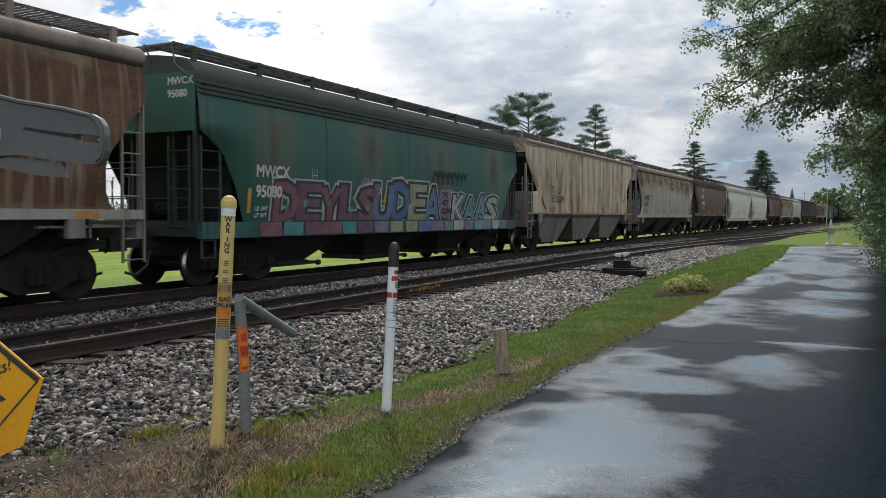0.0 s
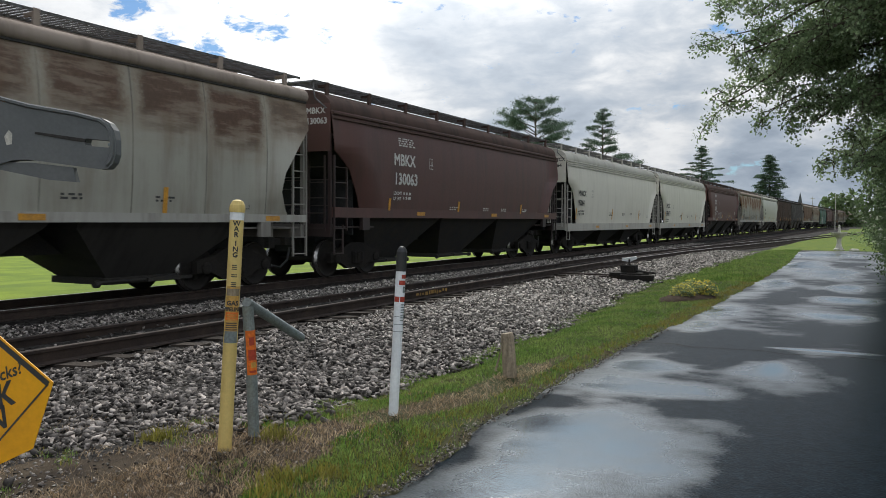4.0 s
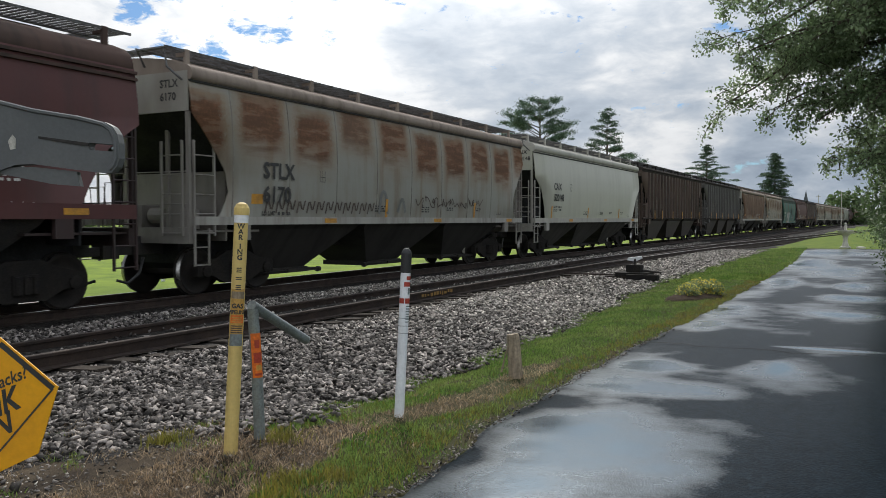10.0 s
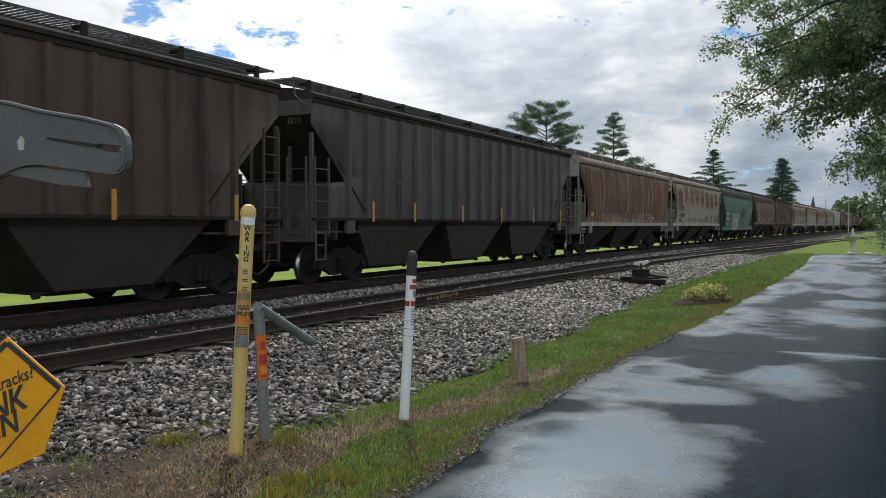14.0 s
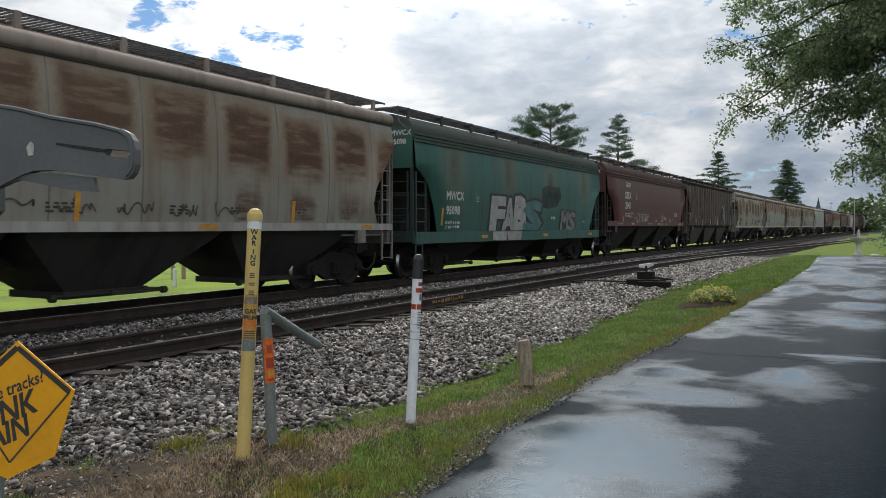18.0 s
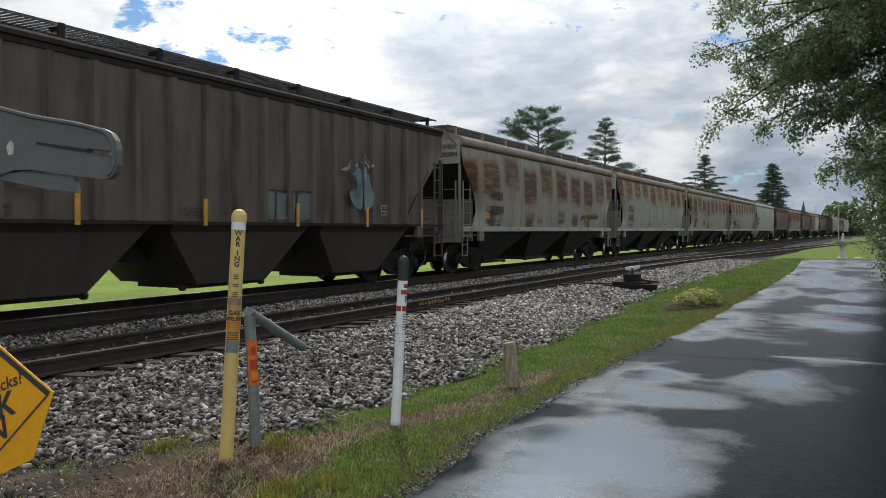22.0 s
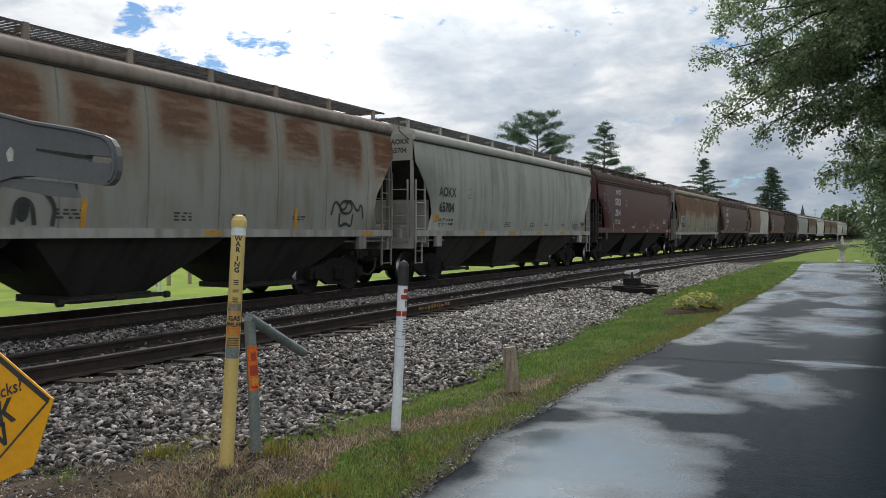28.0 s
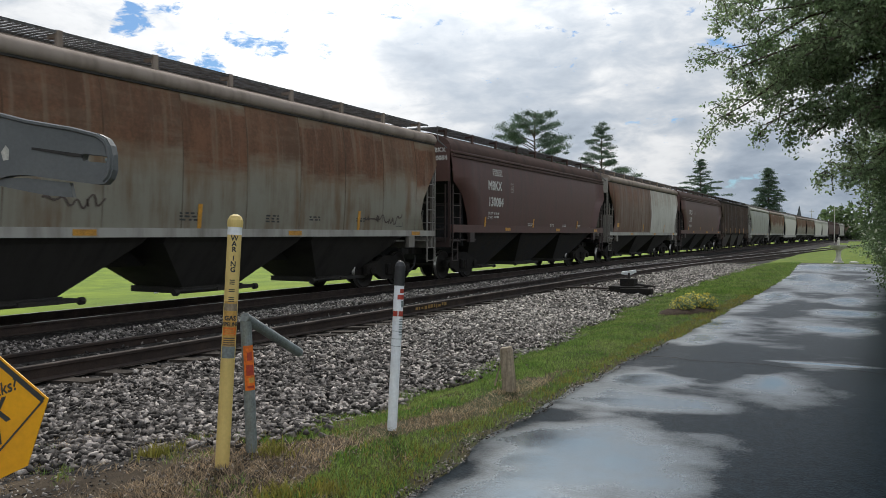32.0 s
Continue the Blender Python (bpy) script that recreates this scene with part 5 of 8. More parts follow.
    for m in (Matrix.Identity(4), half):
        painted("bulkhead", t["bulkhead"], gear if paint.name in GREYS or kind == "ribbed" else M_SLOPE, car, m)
    painted("side_sill", t["sill"], paint if paint.name in SILLS else P_GEARL if paint.name in GREYS else top, car)
    painted("side_sill", t["sill2"], paint, car)
    if kind == "ribbed":
        n = 1 + round(2 * (H - 1.36) / 0.81)
        for i in range(n):
            y = (i - (n - 1) / 2) * (2 * (H - 1.36) / (n - 1))
            for sx in (1, -1):
                m = pose(sx * 1.455, y, 0, 0, 0, -90 if sx > 0 else 90)
                if sx > 0 or detail > 1:
                    painted("rib", t["rib"], paint, car, m)
    place("running_board", t["board"], car)
    for i in range(-4, 5):
        if detail > 0 or i % 2 == 0:
            for turn in (0, 180):
                painted("bracket", t["bracket"], top, car, pose(0, i * (H - 0.3) / 4, 0, 0, 0, turn))
    place("centre_sill", t["centre"], car)
    for y in (-4.4, 0, 4.4):
        # the tan car's bays take the darker frame paint, which includes their shade
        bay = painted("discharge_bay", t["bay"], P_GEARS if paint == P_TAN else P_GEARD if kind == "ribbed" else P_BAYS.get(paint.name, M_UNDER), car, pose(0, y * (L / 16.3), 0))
        if detail > 0:
            place("outlet_gate", t["gate"], bay)
    for m in (Matrix.Identity(4), half):
        painted("end_platform", t["platform"], gear, car, m)
        place("brake_rigging", t["rigging"], car, m)
        painted("end_frame", t["posts"], gear, car, m)
        if detail > 0:
            painted("grab_iron", t["grab"], M_GRATE, car, m)
        place("coupler", t["coupler"], car, m @ pose(0, -H - 0.02, 0))
        if detail > 1:
            place("air_hose", t["hose"], car, m @ pose(0, -H, 0))
    if detail > 0:
        for y, lad in ((-H + 0.06, LADDER_SHORT), (H - 0.50, LADDER_LONG)):
            x = 1.53 if kind != "ribbed" else 1.50
            painted("ladder", lad, gear, car, pose(x, y, 0))
        painted("step", STEP, gear, car, pose(1.50, -H + 0.10, 0))
        for y in (-H + 1.42, H - 1.42):
            if kind != "beaded":
                painted("jacking_pad", t["pad"], gear, car, pose(0, y, 0))
        painted("ladder", LADDER_SHORT, gear, car, pose(1.32, -H - 0.02, 0, 0, 0, 90))
        painted("ladder", LADDER_LONG, gear, car, pose(-1.53, -H + 0.5, 0, 0, 0, 180))
    for y in (-H + 1.75, H - 1.75):
        tr = new("truck")
        tr.parent = car
        tr.matrix_basis = pose(0, y, 0)
        place("side_frame", SIDE_FRAME, tr, pose(0.90, 0, 0))
        place("side_frame", SIDE_FRAME, tr, pose(-0.90, 0, 0, 0, 0, 180))
        place("bolster", BOLSTER, tr)
        for e in (1, -1):
            WHEELS[e].append(place("wheelset", WHEELSET, tr, pose(0, 0.889 * e, 0.457)))
    if letter is not None and marks:
        big = {"MWCX": 0.34, "STLX": 0.45, "MBKX": 0.42}.get(marks[0], 0.38)
        top, num, y0, zt, zn = marks
        y0 -= H
        for text, zz, what in ((top, zt, "stencilled reporting mark"), (num, zn, "stencilled car number")):
            spot = 0
            for word in text.split(" "):
                if word:
                    lettering(car, word, y0 + 0.5 * big * spot, zz - 0.14, big, letter, kind, label=what)
                spot += len(word) + 1
        if end_words:
            lettering(car, top.replace(" ", ""), 0.78, 3.90, 0.2, letter, kind, end=-H, label="small stencilled mark")
            lettering(car, num.replace(" ", ""), 0.78, 3.66, 0.2, letter, kind, end=-H, label="small stencilled number")
        if detail > 1 and kind != "ribbed":
            for word, dy, dz in (("LD", 0.0, 0.42), ("LMT", 0.19, 0.42), ("LT", 0.0, 0.56), ("WT", 0.19, 0.56)):
                lettering(car, word, y0 + dy, zn - dz, 0.12, letter, kind)
            bars(car, y0 + 0.52, zn - 0.415, 2, 0.4, 0.07, letter, kind, 3)
        else:
            bars(car, y0, zn - 0.42, 2, 0.9, 0.06, letter, kind, 3)
        box_mark(car, y0 + 1.95, zt - 0.15, 0.2, 0.30, letter, kind)
        box_mark(car, H - 2.3, 1.62, 0.36, 0.30, letter, kind)
        if detail > 1:
            for y, r in ((-1.8, 3), (0.6, 3), (2.1, 2), (4.0, 2)):
                bars(car, y, 1.78, r, 0.45, 0.035, letter, kind, int(y * 10))
    if detail > 0:
        n = 6
        for i in range(n):
            y = -H + 1.45 + i * (2 * H - 2.9) / (n - 1)
            if i == 0 and marks:
                y = -H + marks[2] - 0.22
            if kind == "ribbed":
                place("reflector", STRIP_TALL, car, pose(1.585, y, 1.48), "yellow reflective strip")
            elif i == 0 and kind == "seamed":
                place("reflector", STRIP_BLOCK, car, pose(side_x(kind, 1.78) + 0.006, y - 0.1, 1.78, 0, 4.0, 0), "amber reflective block")
            elif i % 2 == 0 and paint.name != "light_grey_car_paint":
                place("reflector", STRIP_TALL, car, pose(side_x(kind, 1.48) + 0.006, y, 1.48, 0, 5.5, 0), "yellow reflective strip")
            else:
                place("reflector", STRIP_LOW, car, pose(1.563, y, (SILL[kind][0] + SILL[kind][1]) / 2 - 0.05), "yellow reflective strip")
    CARS.append(car)
    return car


P_GREEN = car_paint("green_car_paint", (0.030, 0.112, 0.090), (0.040, 0.060, 0.050), 0.5, 0.5, (2.6, 3.5), 3.9, 0.055, (0.040, 0.026, 0.021))
P_WHITE = car_paint("white_car_paint", (0.60, 0.58, 0.51), (0.42, 0.395, 0.34), 0.28)
P_CREAM = car_paint("pale_grey_car_paint", (0.445, 0.445, 0.38), (0.33, 0.325, 0.275), 0.30, rough=0.26)
P_BROWN = car_paint("oxide_brown_car_paint", (0.086, 0.028, 0.027), (0.048, 0.025, 0.024), 0.35)
P_BROWN2 = car_paint("dull_brown_car_paint", (0.094, 0.043, 0.037), (0.052, 0.034, 0.03), 0.40)
P_TAN = car_paint("tan_rusty_car_paint", (0.56, 0.485, 0.37), (0.20, 0.125, 0.075), 0.72)
P_RIB1 = car_paint("brown_ribbed_car_paint", (0.125, 0.100, 0.086), (0.058, 0.045, 0.038), 0.7, spec=0.3)
P_RIB0 = car_paint("dark_brown_ribbed_car_paint", (0.092, 0.064, 0.052), (0.044, 0.036, 0.031), 0.7, spec=0.3)
P_RIB2 = car_paint("dark_grey_car_paint", (0.094, 0.089, 0.085), (0.052, 0.048, 0.045), 0.6, spec=0.4)
P_GREYT = car_paint("grey_car_paint_rust_top", (0.34, 0.335, 0.29), (0.20, 0.175, 0.14), 0.5, 0.75, (3.2, 4.1), 1.74, 0.42, (0.075, 0.042, 0.028))
P_GREYP = car_paint("grey_car_paint_rust_patches", (0.265, 0.255, 0.22), (0.18, 0.135, 0.092), 0.55, 1.0, (2.70, 3.72), 1.74, 0.37, (0.072, 0.037, 0.021), low=0.8)
P_GREYP2 = car_paint("grey_car_paint_rust_panels", (0.27, 0.27, 0.24), (0.18, 0.145, 0.105), 0.50, 1.0, (3.02, 3.95), 1.74, 0.35, (0.100, 0.046, 0.023))
P_RUSTY = car_paint("heavily_rusted_car_paint", (0.25, 0.225, 0.175), (0.15, 0.11, 0.08), 0.6, 1.0, (1.7, 4.05), 1.74, 0.60, (0.070, 0.033, 0.019), streaks=0.75)
P_ORANGE = car_paint("orange_rusted_car_paint", (0.235, 0.225, 0.18), (0.15, 0.10, 0.06), 0.8, 0.95, (2.85, 4.0), 1.74, 0.58, (0.098, 0.045, 0.024), streaks=0.4)
P_SPLIT = car_paint("half_rusted_car_paint", (0.48, 0.47, 0.43), (0.25, 0.22, 0.18), 0.4, 0.2, (3.2, 4.1), split=0.6, split_col=(0.10, 0.045, 0.028))
P_PALE = car_paint("light_grey_car_paint", (0.33, 0.335, 0.295), (0.19, 0.18, 0.155), 0.6)

P_DUST = car_paint("dusty_roof_paint", (0.30, 0.25, 0.215), (0.18, 0.145, 0.12), 0.6, rough=0.8, spec=0.08)
P_BROWNROOF = car_paint("dusty_brown_roof_paint", (0.095, 0.064, 0.056), (0.06, 0.048, 0.043), 0.6, rough=0.8, spec=0.06)
P_GREENROOF = car_paint("dusty_green_roof_paint", (0.07, 0.085, 0.075), (0.10, 0.09, 0.08), 0.6, rough=0.8, spec=0.06)
P_PALEROOF = car_paint("weathered_pale_roof_paint", (0.42, 0.41, 0.37), (0.27, 0.255, 0.23), 0.4, rough=0.75, spec=0.1)
P_GEARS = car_paint("dirty_frame_and_bay_shade_paint", (0.235, 0.22, 0.20), (0.11, 0.095, 0.08), 0.7)
P_GEARL = car_paint("pale_frame_paint", (0.36, 0.35, 0.32), (0.18, 0.165, 0.145), 0.6)
P_GEARG = car_paint("sooty_green_frame_paint", (0.030, 0.048, 0.044), (0.03, 0.03, 0.028), 0.6)
P_GEARB = car_paint("sooty_brown_frame_paint", (0.040, 0.024, 0.023), (0.03, 0.026, 0.024), 0.6)
P_SOOTROOF = car_paint("sooty_roof_paint", (0.036, 0.032, 0.030), (0.05, 0.043, 0.038), 0.6, rough=0.85, spec=0.04)
# paints of the discharge bays, darker than the car sides
P_BAYL = car_paint("grey_discharge_bay_paint", (0.082, 0.077, 0.070), (0.045, 0.042, 0.039), 0.7, rough=0.7, spec=0.2)
P_BAYD = car_paint("dark_discharge_bay_paint", (0.052, 0.049, 0.046), (0.034, 0.032, 0.030), 0.7, rough=0.7, spec=0.2)
P_GEARD = car_paint("dark_grey_brown_bay_paint", (0.058, 0.048, 0.042), (0.035, 0.031, 0.028), 0.6)
P_ENDGREY = car_paint("grey_end_paint", (0.33, 0.32, 0.29), (0.20, 0.175, 0.145), 0.4)
GREYS = ("grey_car_paint_rust_top", "grey_car_paint_rust_patches", "grey_car_paint_rust_panels", "heavily_rusted_car_paint", "orange_rusted_car_paint", "half_rusted_car_paint", "light_grey_car_paint")
ROOFS = {k: P_DUST for k in GREYS}
ROOFS.update({"white_car_paint": P_PALEROOF, "pale_grey_car_paint": P_PALEROOF, "light_grey_car_paint": P_PALEROOF, "tan_rusty_car_paint": P_DUST})
ROOFS.update({k: P_BROWNROOF for k in ("oxide_brown_car_paint", "dull_brown_car_paint")})
ROOFS["green_car_paint"] = P_GREENROOF
SILLS = {"oxide_brown_car_paint": 0, "dull_brown_car_paint": 0, "green_car_paint": 0, "brown_ribbed_car_paint": 0, "dark_brown_ribbed_car_paint": 0, "dark_grey_car_paint": 0}
GEAR = {k: P_GEARS for k in GREYS + ("tan_rusty_car_paint",)}
GEAR.update({"white_car_paint": P_GEARL, "pale_grey_car_paint": P_GEARL, "light_grey_car_paint": P_GEARL})
GEAR["green_car_paint"] = P_GEARG
ROOFS.update({k: P_SOOTROOF for k in ("brown_ribbed_car_paint", "dark_brown_ribbed_car_paint", "dark_grey_car_paint")})
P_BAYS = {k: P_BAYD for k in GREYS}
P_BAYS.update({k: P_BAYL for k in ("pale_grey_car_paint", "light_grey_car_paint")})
GEAR.update({"oxide_brown_car_paint": P_GEARB, "dull_brown_car_paint": P_GEARB})
ENDS = {k: P_ENDGREY for k in GREYS}

# front of each car's side along the track at the start, kind, paint, marks
ROSTER = [
    (-5.62, "seamed", P_RUSTY, "rust-streaked grey covered hopper car", None, None),
    (11.68, "beaded", P_GREEN, "dark green covered hopper car with bright spray paint", ("MWCX", "95080", 1.56, 2.37, 1.95), M_LET_W),
    (28.98, "ribbed", P_TAN, "cream ribbed covered hopper car streaked with rust", ("TI  LX", "51 22 89", 2.55, 2.50, 2.14), M_LET_K),
    (46.20, "seamed", P_GREYT, "light grey covered hopper car rusting at its top", ("AOKX", "65557", 1.56, 2.55, 2.18), M_LET_K),
    (64.00, "lipped", P_BROWN2, "oxide-brown covered hopper car", ("MBKX", "130063", 2.67, 3, 2.5), M_LET_W),
    (80.94, "beaded", P_WHITE, "white covered hopper car with grey streaks", ("MWCX", "95064", 1.3, 2.63, 2.22), M_LET_K),
    (98.14, "beaded", P_WHITE, "white covered hopper car with yellow strips", ("MCEX", "350473", 1.53, 2.37, 1.9), M_LET_K),
    (114.63, "lipped", P_BROWN, "dark brown covered hopper car scrawled with white paint", ("STLX", "2007", 2.8, 2.96, 2.45), M_LET_W),
    (131.93, "seamed", P_GREYP2, "grey covered hopper car with rust panels", ("STLX", "6170", 1.9, 2.45, 1.97), M_LET_K),
    (149.22, "plain", P_CREAM, "clean pale grey covered hopper car", ("CAIX", "520148", 1.96, 2.77, 2.34), M_LET_K),
    (165.57, "ribbed", P_RIB0, "dirty brown ribbed covered hopper car", ("S T  LX", "3 0  861", 2.66, 2.62, 2.24), M_LET_D),
    (183.98, "ribbed", P_RIB2, "dark grey ribbed covered hopper car", ("S T  LX", "3 2  1 1", 2.49, 2.62, 2.21), M_LET_D),
    (202.44, "seamed", P_RUSTY, "heavily rusted grey covered hopper car", None, None),
    (219.68, "seamed", P_GREYP, "grey covered hopper car with rust patches", ("HMBX", "292848", 1.89, 2.49, 2.04), M_LET_K),
    (236.86, "beaded", P_GREEN, "green covered hopper car with spray-painted letters", ("MWCX", "95098", 1.66, 2.36, 1.94), M_LET_W),
    (254.18, "lipped", P_BROWN, "dark brown covered hopper car with a white scrawl", ("STLX", "2143", 2.71, 2.95, 2.46), M_LET_W),
    (271.24, "ribbed", P_RIB1, "brown ribbed covered hopper car with a pale blue painting", ("ST  LX", "54  45", 2.4, 2.6, 2.15), M_LET_D),
    (289.35, "seamed", P_GREYP, "grey covered hopper car with brown rust patches", ("HMBX", "292894", 1.94, 2.55, 2.08), M_LET_K),
    (306.94, "seamed", P_GREYP2, "grey covered hopper car with brown rust panels", ("STLX", "6148", 1.9, 2.5, 2.05), M_LET_K),
    (324.44, "seamed", P_GREYP, "grey-brown covered hopper car with dark rust patches", ("HMBX", "492909", 1.98, 2.51, 2.12), M_LET_K),
    (342.25, "seamed", P_GREYP2, "blue-grey covered hopper car with rust panels and spray paint", ("STLX", "6005", 1.81, 2.54, 2.09), M_LET_K),
    (359.88, "seamed", P_PALE, "light grey covered hopper car", ("AOKX", "65704", 1.32, 2.66, 2.21), M_LET_K),
    (377.07, "lipped", P_BROWN, "dark brown covered hopper car with a pale blue scrawl", ("STLX", "2114", 2.68, 2.97, 2.45), M_LET_W),
    (394.02, "seamed", P_ORANGE, "orange-brown rusted covered hopper car", ("HMBX", "292861", 1.65, 2.42, 2.0), M_LET_K),
    (411.50, "lipped", P_BROWN2, "oxide-brown covered hopper car", ("MBKX", "130084", 2.52, 3.03, 2.49), M_LET_W),
    (428.62, "seamed", P_SPLIT, "covered hopper car, half rust-brown, half white", None, None),
    (445.89, "lipped", P_BROWN2, "dull brown covered hopper car", ("STLX", "2131", 2.6, 2.97, 2.45), M_LET_W),
    (463.41, "ribbed", P_RIB0, "dark brown ribbed covered hopper car", None, None),
    (480.94, "seamed", P_PALE, "pale grey covered hopper car", None, None),
]
TAIL = (("seamed", P_GREYP, "grey covered hopper car with rust patches"), ("lipped", P_BROWN2, "dull brown covered hopper car"), ("seamed", P_PALE, "pale grey covered hopper car"), ("seamed", P_ORANGE, "orange-brown rusted covered hopper car"), ("beaded", P_WHITE, "white covered hopper car"), ("beaded", P_CREAM, "pale cream covered hopper car"))


def build_train():
    fronts = [r[0] for r in ROSTER] + [ROSTER[-1][0] + 17.5]
    for i, (front, kind, paint, label, marks, letter) in enumerate(ROSTER):
        L = max(15.2, min(17.2, round((fronts[i + 1] - front - 1.15) / 0.4) * 0.4))
        car = hopper_car(kind, L, paint, label, marks, letter, 2 if i < 25 else 1)
        car["front"] = front + L / 2
    order = random.Random(11)
    front = ROSTER[-1][0]
    for i in range(18):
        front += 17.45
        kind, paint, label = order.choice(TAIL)
        car = hopper_car(kind, 16.4, paint, label, detail=0)
        car["front"] = front + 8.2


def skin(kind, z):
    """Outermost face of a car's side or sill at a height."""
    if z < SILL[kind][1] + 0.01 and kind != "ribbed":
        return 1.562
    return side_x(kind, z)


def blob(y, z, w, h, rng, n=14, lean=0.12):
    """A rounded letter-like outline."""
    pts = []
    for k in range(n):
        a = 2 * math.pi * k / n
        c, s_ = math.cos(a), math.sin(a)
        sq = 1 / max(abs(c), abs(s_)) ** 0.72
        r = sq * rng.uniform(0.84, 1.06)
        v = s_ * r * h / 2
        pts.append((y + c * r * w / 2 + lean * v, z + v))
    return pts


def decal(car, name, kind, outlines, lift, mat, label=""):
    g = Geo()
    for o in outlines:
        cy, cz = sum(p[0] for p in o) / len(o), sum(p[1] for p in o) / len(o)
        n = len(o)
        ring = [(cy + (a - cy) * 0.5, cz + (b - cz) * 0.5) for a, b in o]
        vs = [(skin(kind, b) + lift, a, b) for a, b in o] + [(skin(kind, b) + lift, a, b) for a, b in ring] + [(skin(kind, cz) + lift, cy, cz)]
        fs = [(k, (k + 1) % n, n + (k + 1) % n, n + k) for k in range(n)] + [(n + k, n + (k + 1) % n, 2 * n) for k in range(n)]
        g.add(vs, fs)
    me = mesh(name, g.v, g.f, mat)
    return place(name, me, car, None, label)


def stroke(car, kind, lines, width, mat, label="thin sprayed line", lift=0.014, name="spray_line"):
    """Sprayed lines: each a run of (y, z) points."""
    for pts in lines:
        vs, n = [], len(pts)
        for k, (a, b) in enumerate(pts):
            p, q = pts[max(k - 1, 0)], pts[min(k + 1, n - 1)]
            l = math.hypot(q[0] - p[0], q[1] - p[1]) or 1e-6
            ny, nz = -(q[1] - p[1]) / l * width / 2, (q[0] - p[0]) / l * width / 2
            for y, z in ((a + ny, b + nz), (a - ny, b - nz)):
                vs.append((skin(kind, z) + lift + (0.02 if kind == "ribbed" else 0), y, z))
        place(name, mesh(name, vs, [(2 * k, 2 * k + 1, 2 * k + 3, 2 * k + 2) for k in range(n - 1)], mat), car, None, label)


def scribble(y, z, w, h, rng, n=26, loops=3.0):
    if h < 0.7 and loops < 9:
        # hasty letters: uneven up and down strokes with rounded turns
        pts, u, up = [], 0.0, 1
        while u < w:
            pts.append((y + u, z + up * h * rng.uniform(0.0, 0.6)))
            u += rng.uniform(-0.5, 1.0) * h * 0.6 + 0.03
            up = -up if rng.random() < 0.75 else up
        for _ in range(2):
            q = [pts[0]]
            for a, b in zip(pts, pts[1:]):
                q += [(a[0] * 0.75 + b[0] * 0.25, a[1] * 0.75 + b[1] * 0.25), (a[0] * 0.25 + b[0] * 0.75, a[1] * 0.25 + b[1] * 0.75)]
            pts = q + [pts[-1]]
        return pts
    p = rng.uniform(0, 6)
    return [(y + w * k / n + 0.35 * h * math.cos(p + loops * 2 * math.pi * k / n), z + h / 2 * math.sin(p + loops * 2 * math.pi * k / n) * rng.uniform(0.8, 1.1)) for k in range(n + 1)]


def fat_letters(car, kind, y0, y1, z0, z1, chars, tints, halo=None, label="sprayed block letter", lean=0.0, heavy=0.045, accent=None):
    """A row of fat sprayed letters that touch: pale halo, black outline, tinted fill."""
    w = (y1 - y0) / len(chars)
    for i, ch in enumerate(chars):
        fill = tints[i % len(tints)]
        base = text_mesh(ch, 1.0, fill)
        co = [v.co.copy() for v in base.vertices]
        bpy.data.meshes.remove(base)
        a0, a1, b0, b1 = min(c.x for c in co), max(c.x for c in co), min(c.y for c in co), max(c.y for c in co)
        up = 0.05 * math.sin(i * 2.3 + y0)
        layers = [("painted_letter", heavy, 0.024, fill, label), ("paint_outline", heavy + 0.075, 0.019, M_LET_K, "black outline")]
        if halo is not None:
            layers.append(("paint_halo", heavy + 0.125, 0.015, halo, "pale halo"))
        for name, bold, lift, mat, what in layers:
            me = text_mesh(ch, 1.0, mat, bold=bold)
            for v in me.vertices:
                u, h = (v.co.x - a0) / (a1 - a0), (v.co.y - b0) / (b1 - b0)
                z = z0 + up + h * (z1 - z0)
                y = y0 + (i + 0.5) * w + (u - 0.5) * w * 0.92 + lean * (z - z0)
                v.co = (skin(kind, max(z, SILL[kind][1] + 0.02)) + lift + (0.105 if kind == "ribbed" else 0), y, max(z, SILL[kind][1] + 0.015))
            place(name, me, car, None, what)
        if accent is not None:
            rng = random.Random(i * 7 + int(y0 * 10))
            o = blob(y0 + (i + 0.5) * w + rng.uniform(-0.3, 0.3) * w, z0 + (z1 - z0) * rng.uniform(0.3, 0.7), w * 0.16, (z1 - z0) * 0.2, rng, 8)
            decal(car, "paint_accent", kind, [o], 0.028, accent[i % len(accent)])


def sill_paint(car, kind, y0, y1, n, tints, seed, label="sprayed colour on the sill"):
    """The lower parts of sprayed letters, which run on over the sill."""
    rng = random.Random(seed)
    lo, hi = SILL[kind]
    w = (y1 - y0) / n
    for i in range(n):
        a, b = y0 + i * w + rng.uniform(-0.06, 0.06), y0 + (i + 1) * w - rng.uniform(-0.04, 0.10)
        r = rng.uniform(0.03, 0.09)
        foot = lo + rng.uniform(0.012, 0.03)
        o = [(a, hi - 0.012), (a + 0.02, foot + r), (a + r, foot), (b - r, foot), (b - 0.02, foot + r), (b, hi - 0.012)]
        big = [(a - 0.025, hi - 0.008), (a - 0.01, foot + r), (a + r * 0.8, foot - 0.012), (b - r * 0.8, foot - 0.012), (b + 0.01, foot + r), (b + 0.025, hi - 0.008)]
        decal(car, "paint_outline", kind, [big], 0.004, M_LET_K)
        decal(car, "sill_paint", kind, [o], 0.008, tints[i % len(tints)], label)


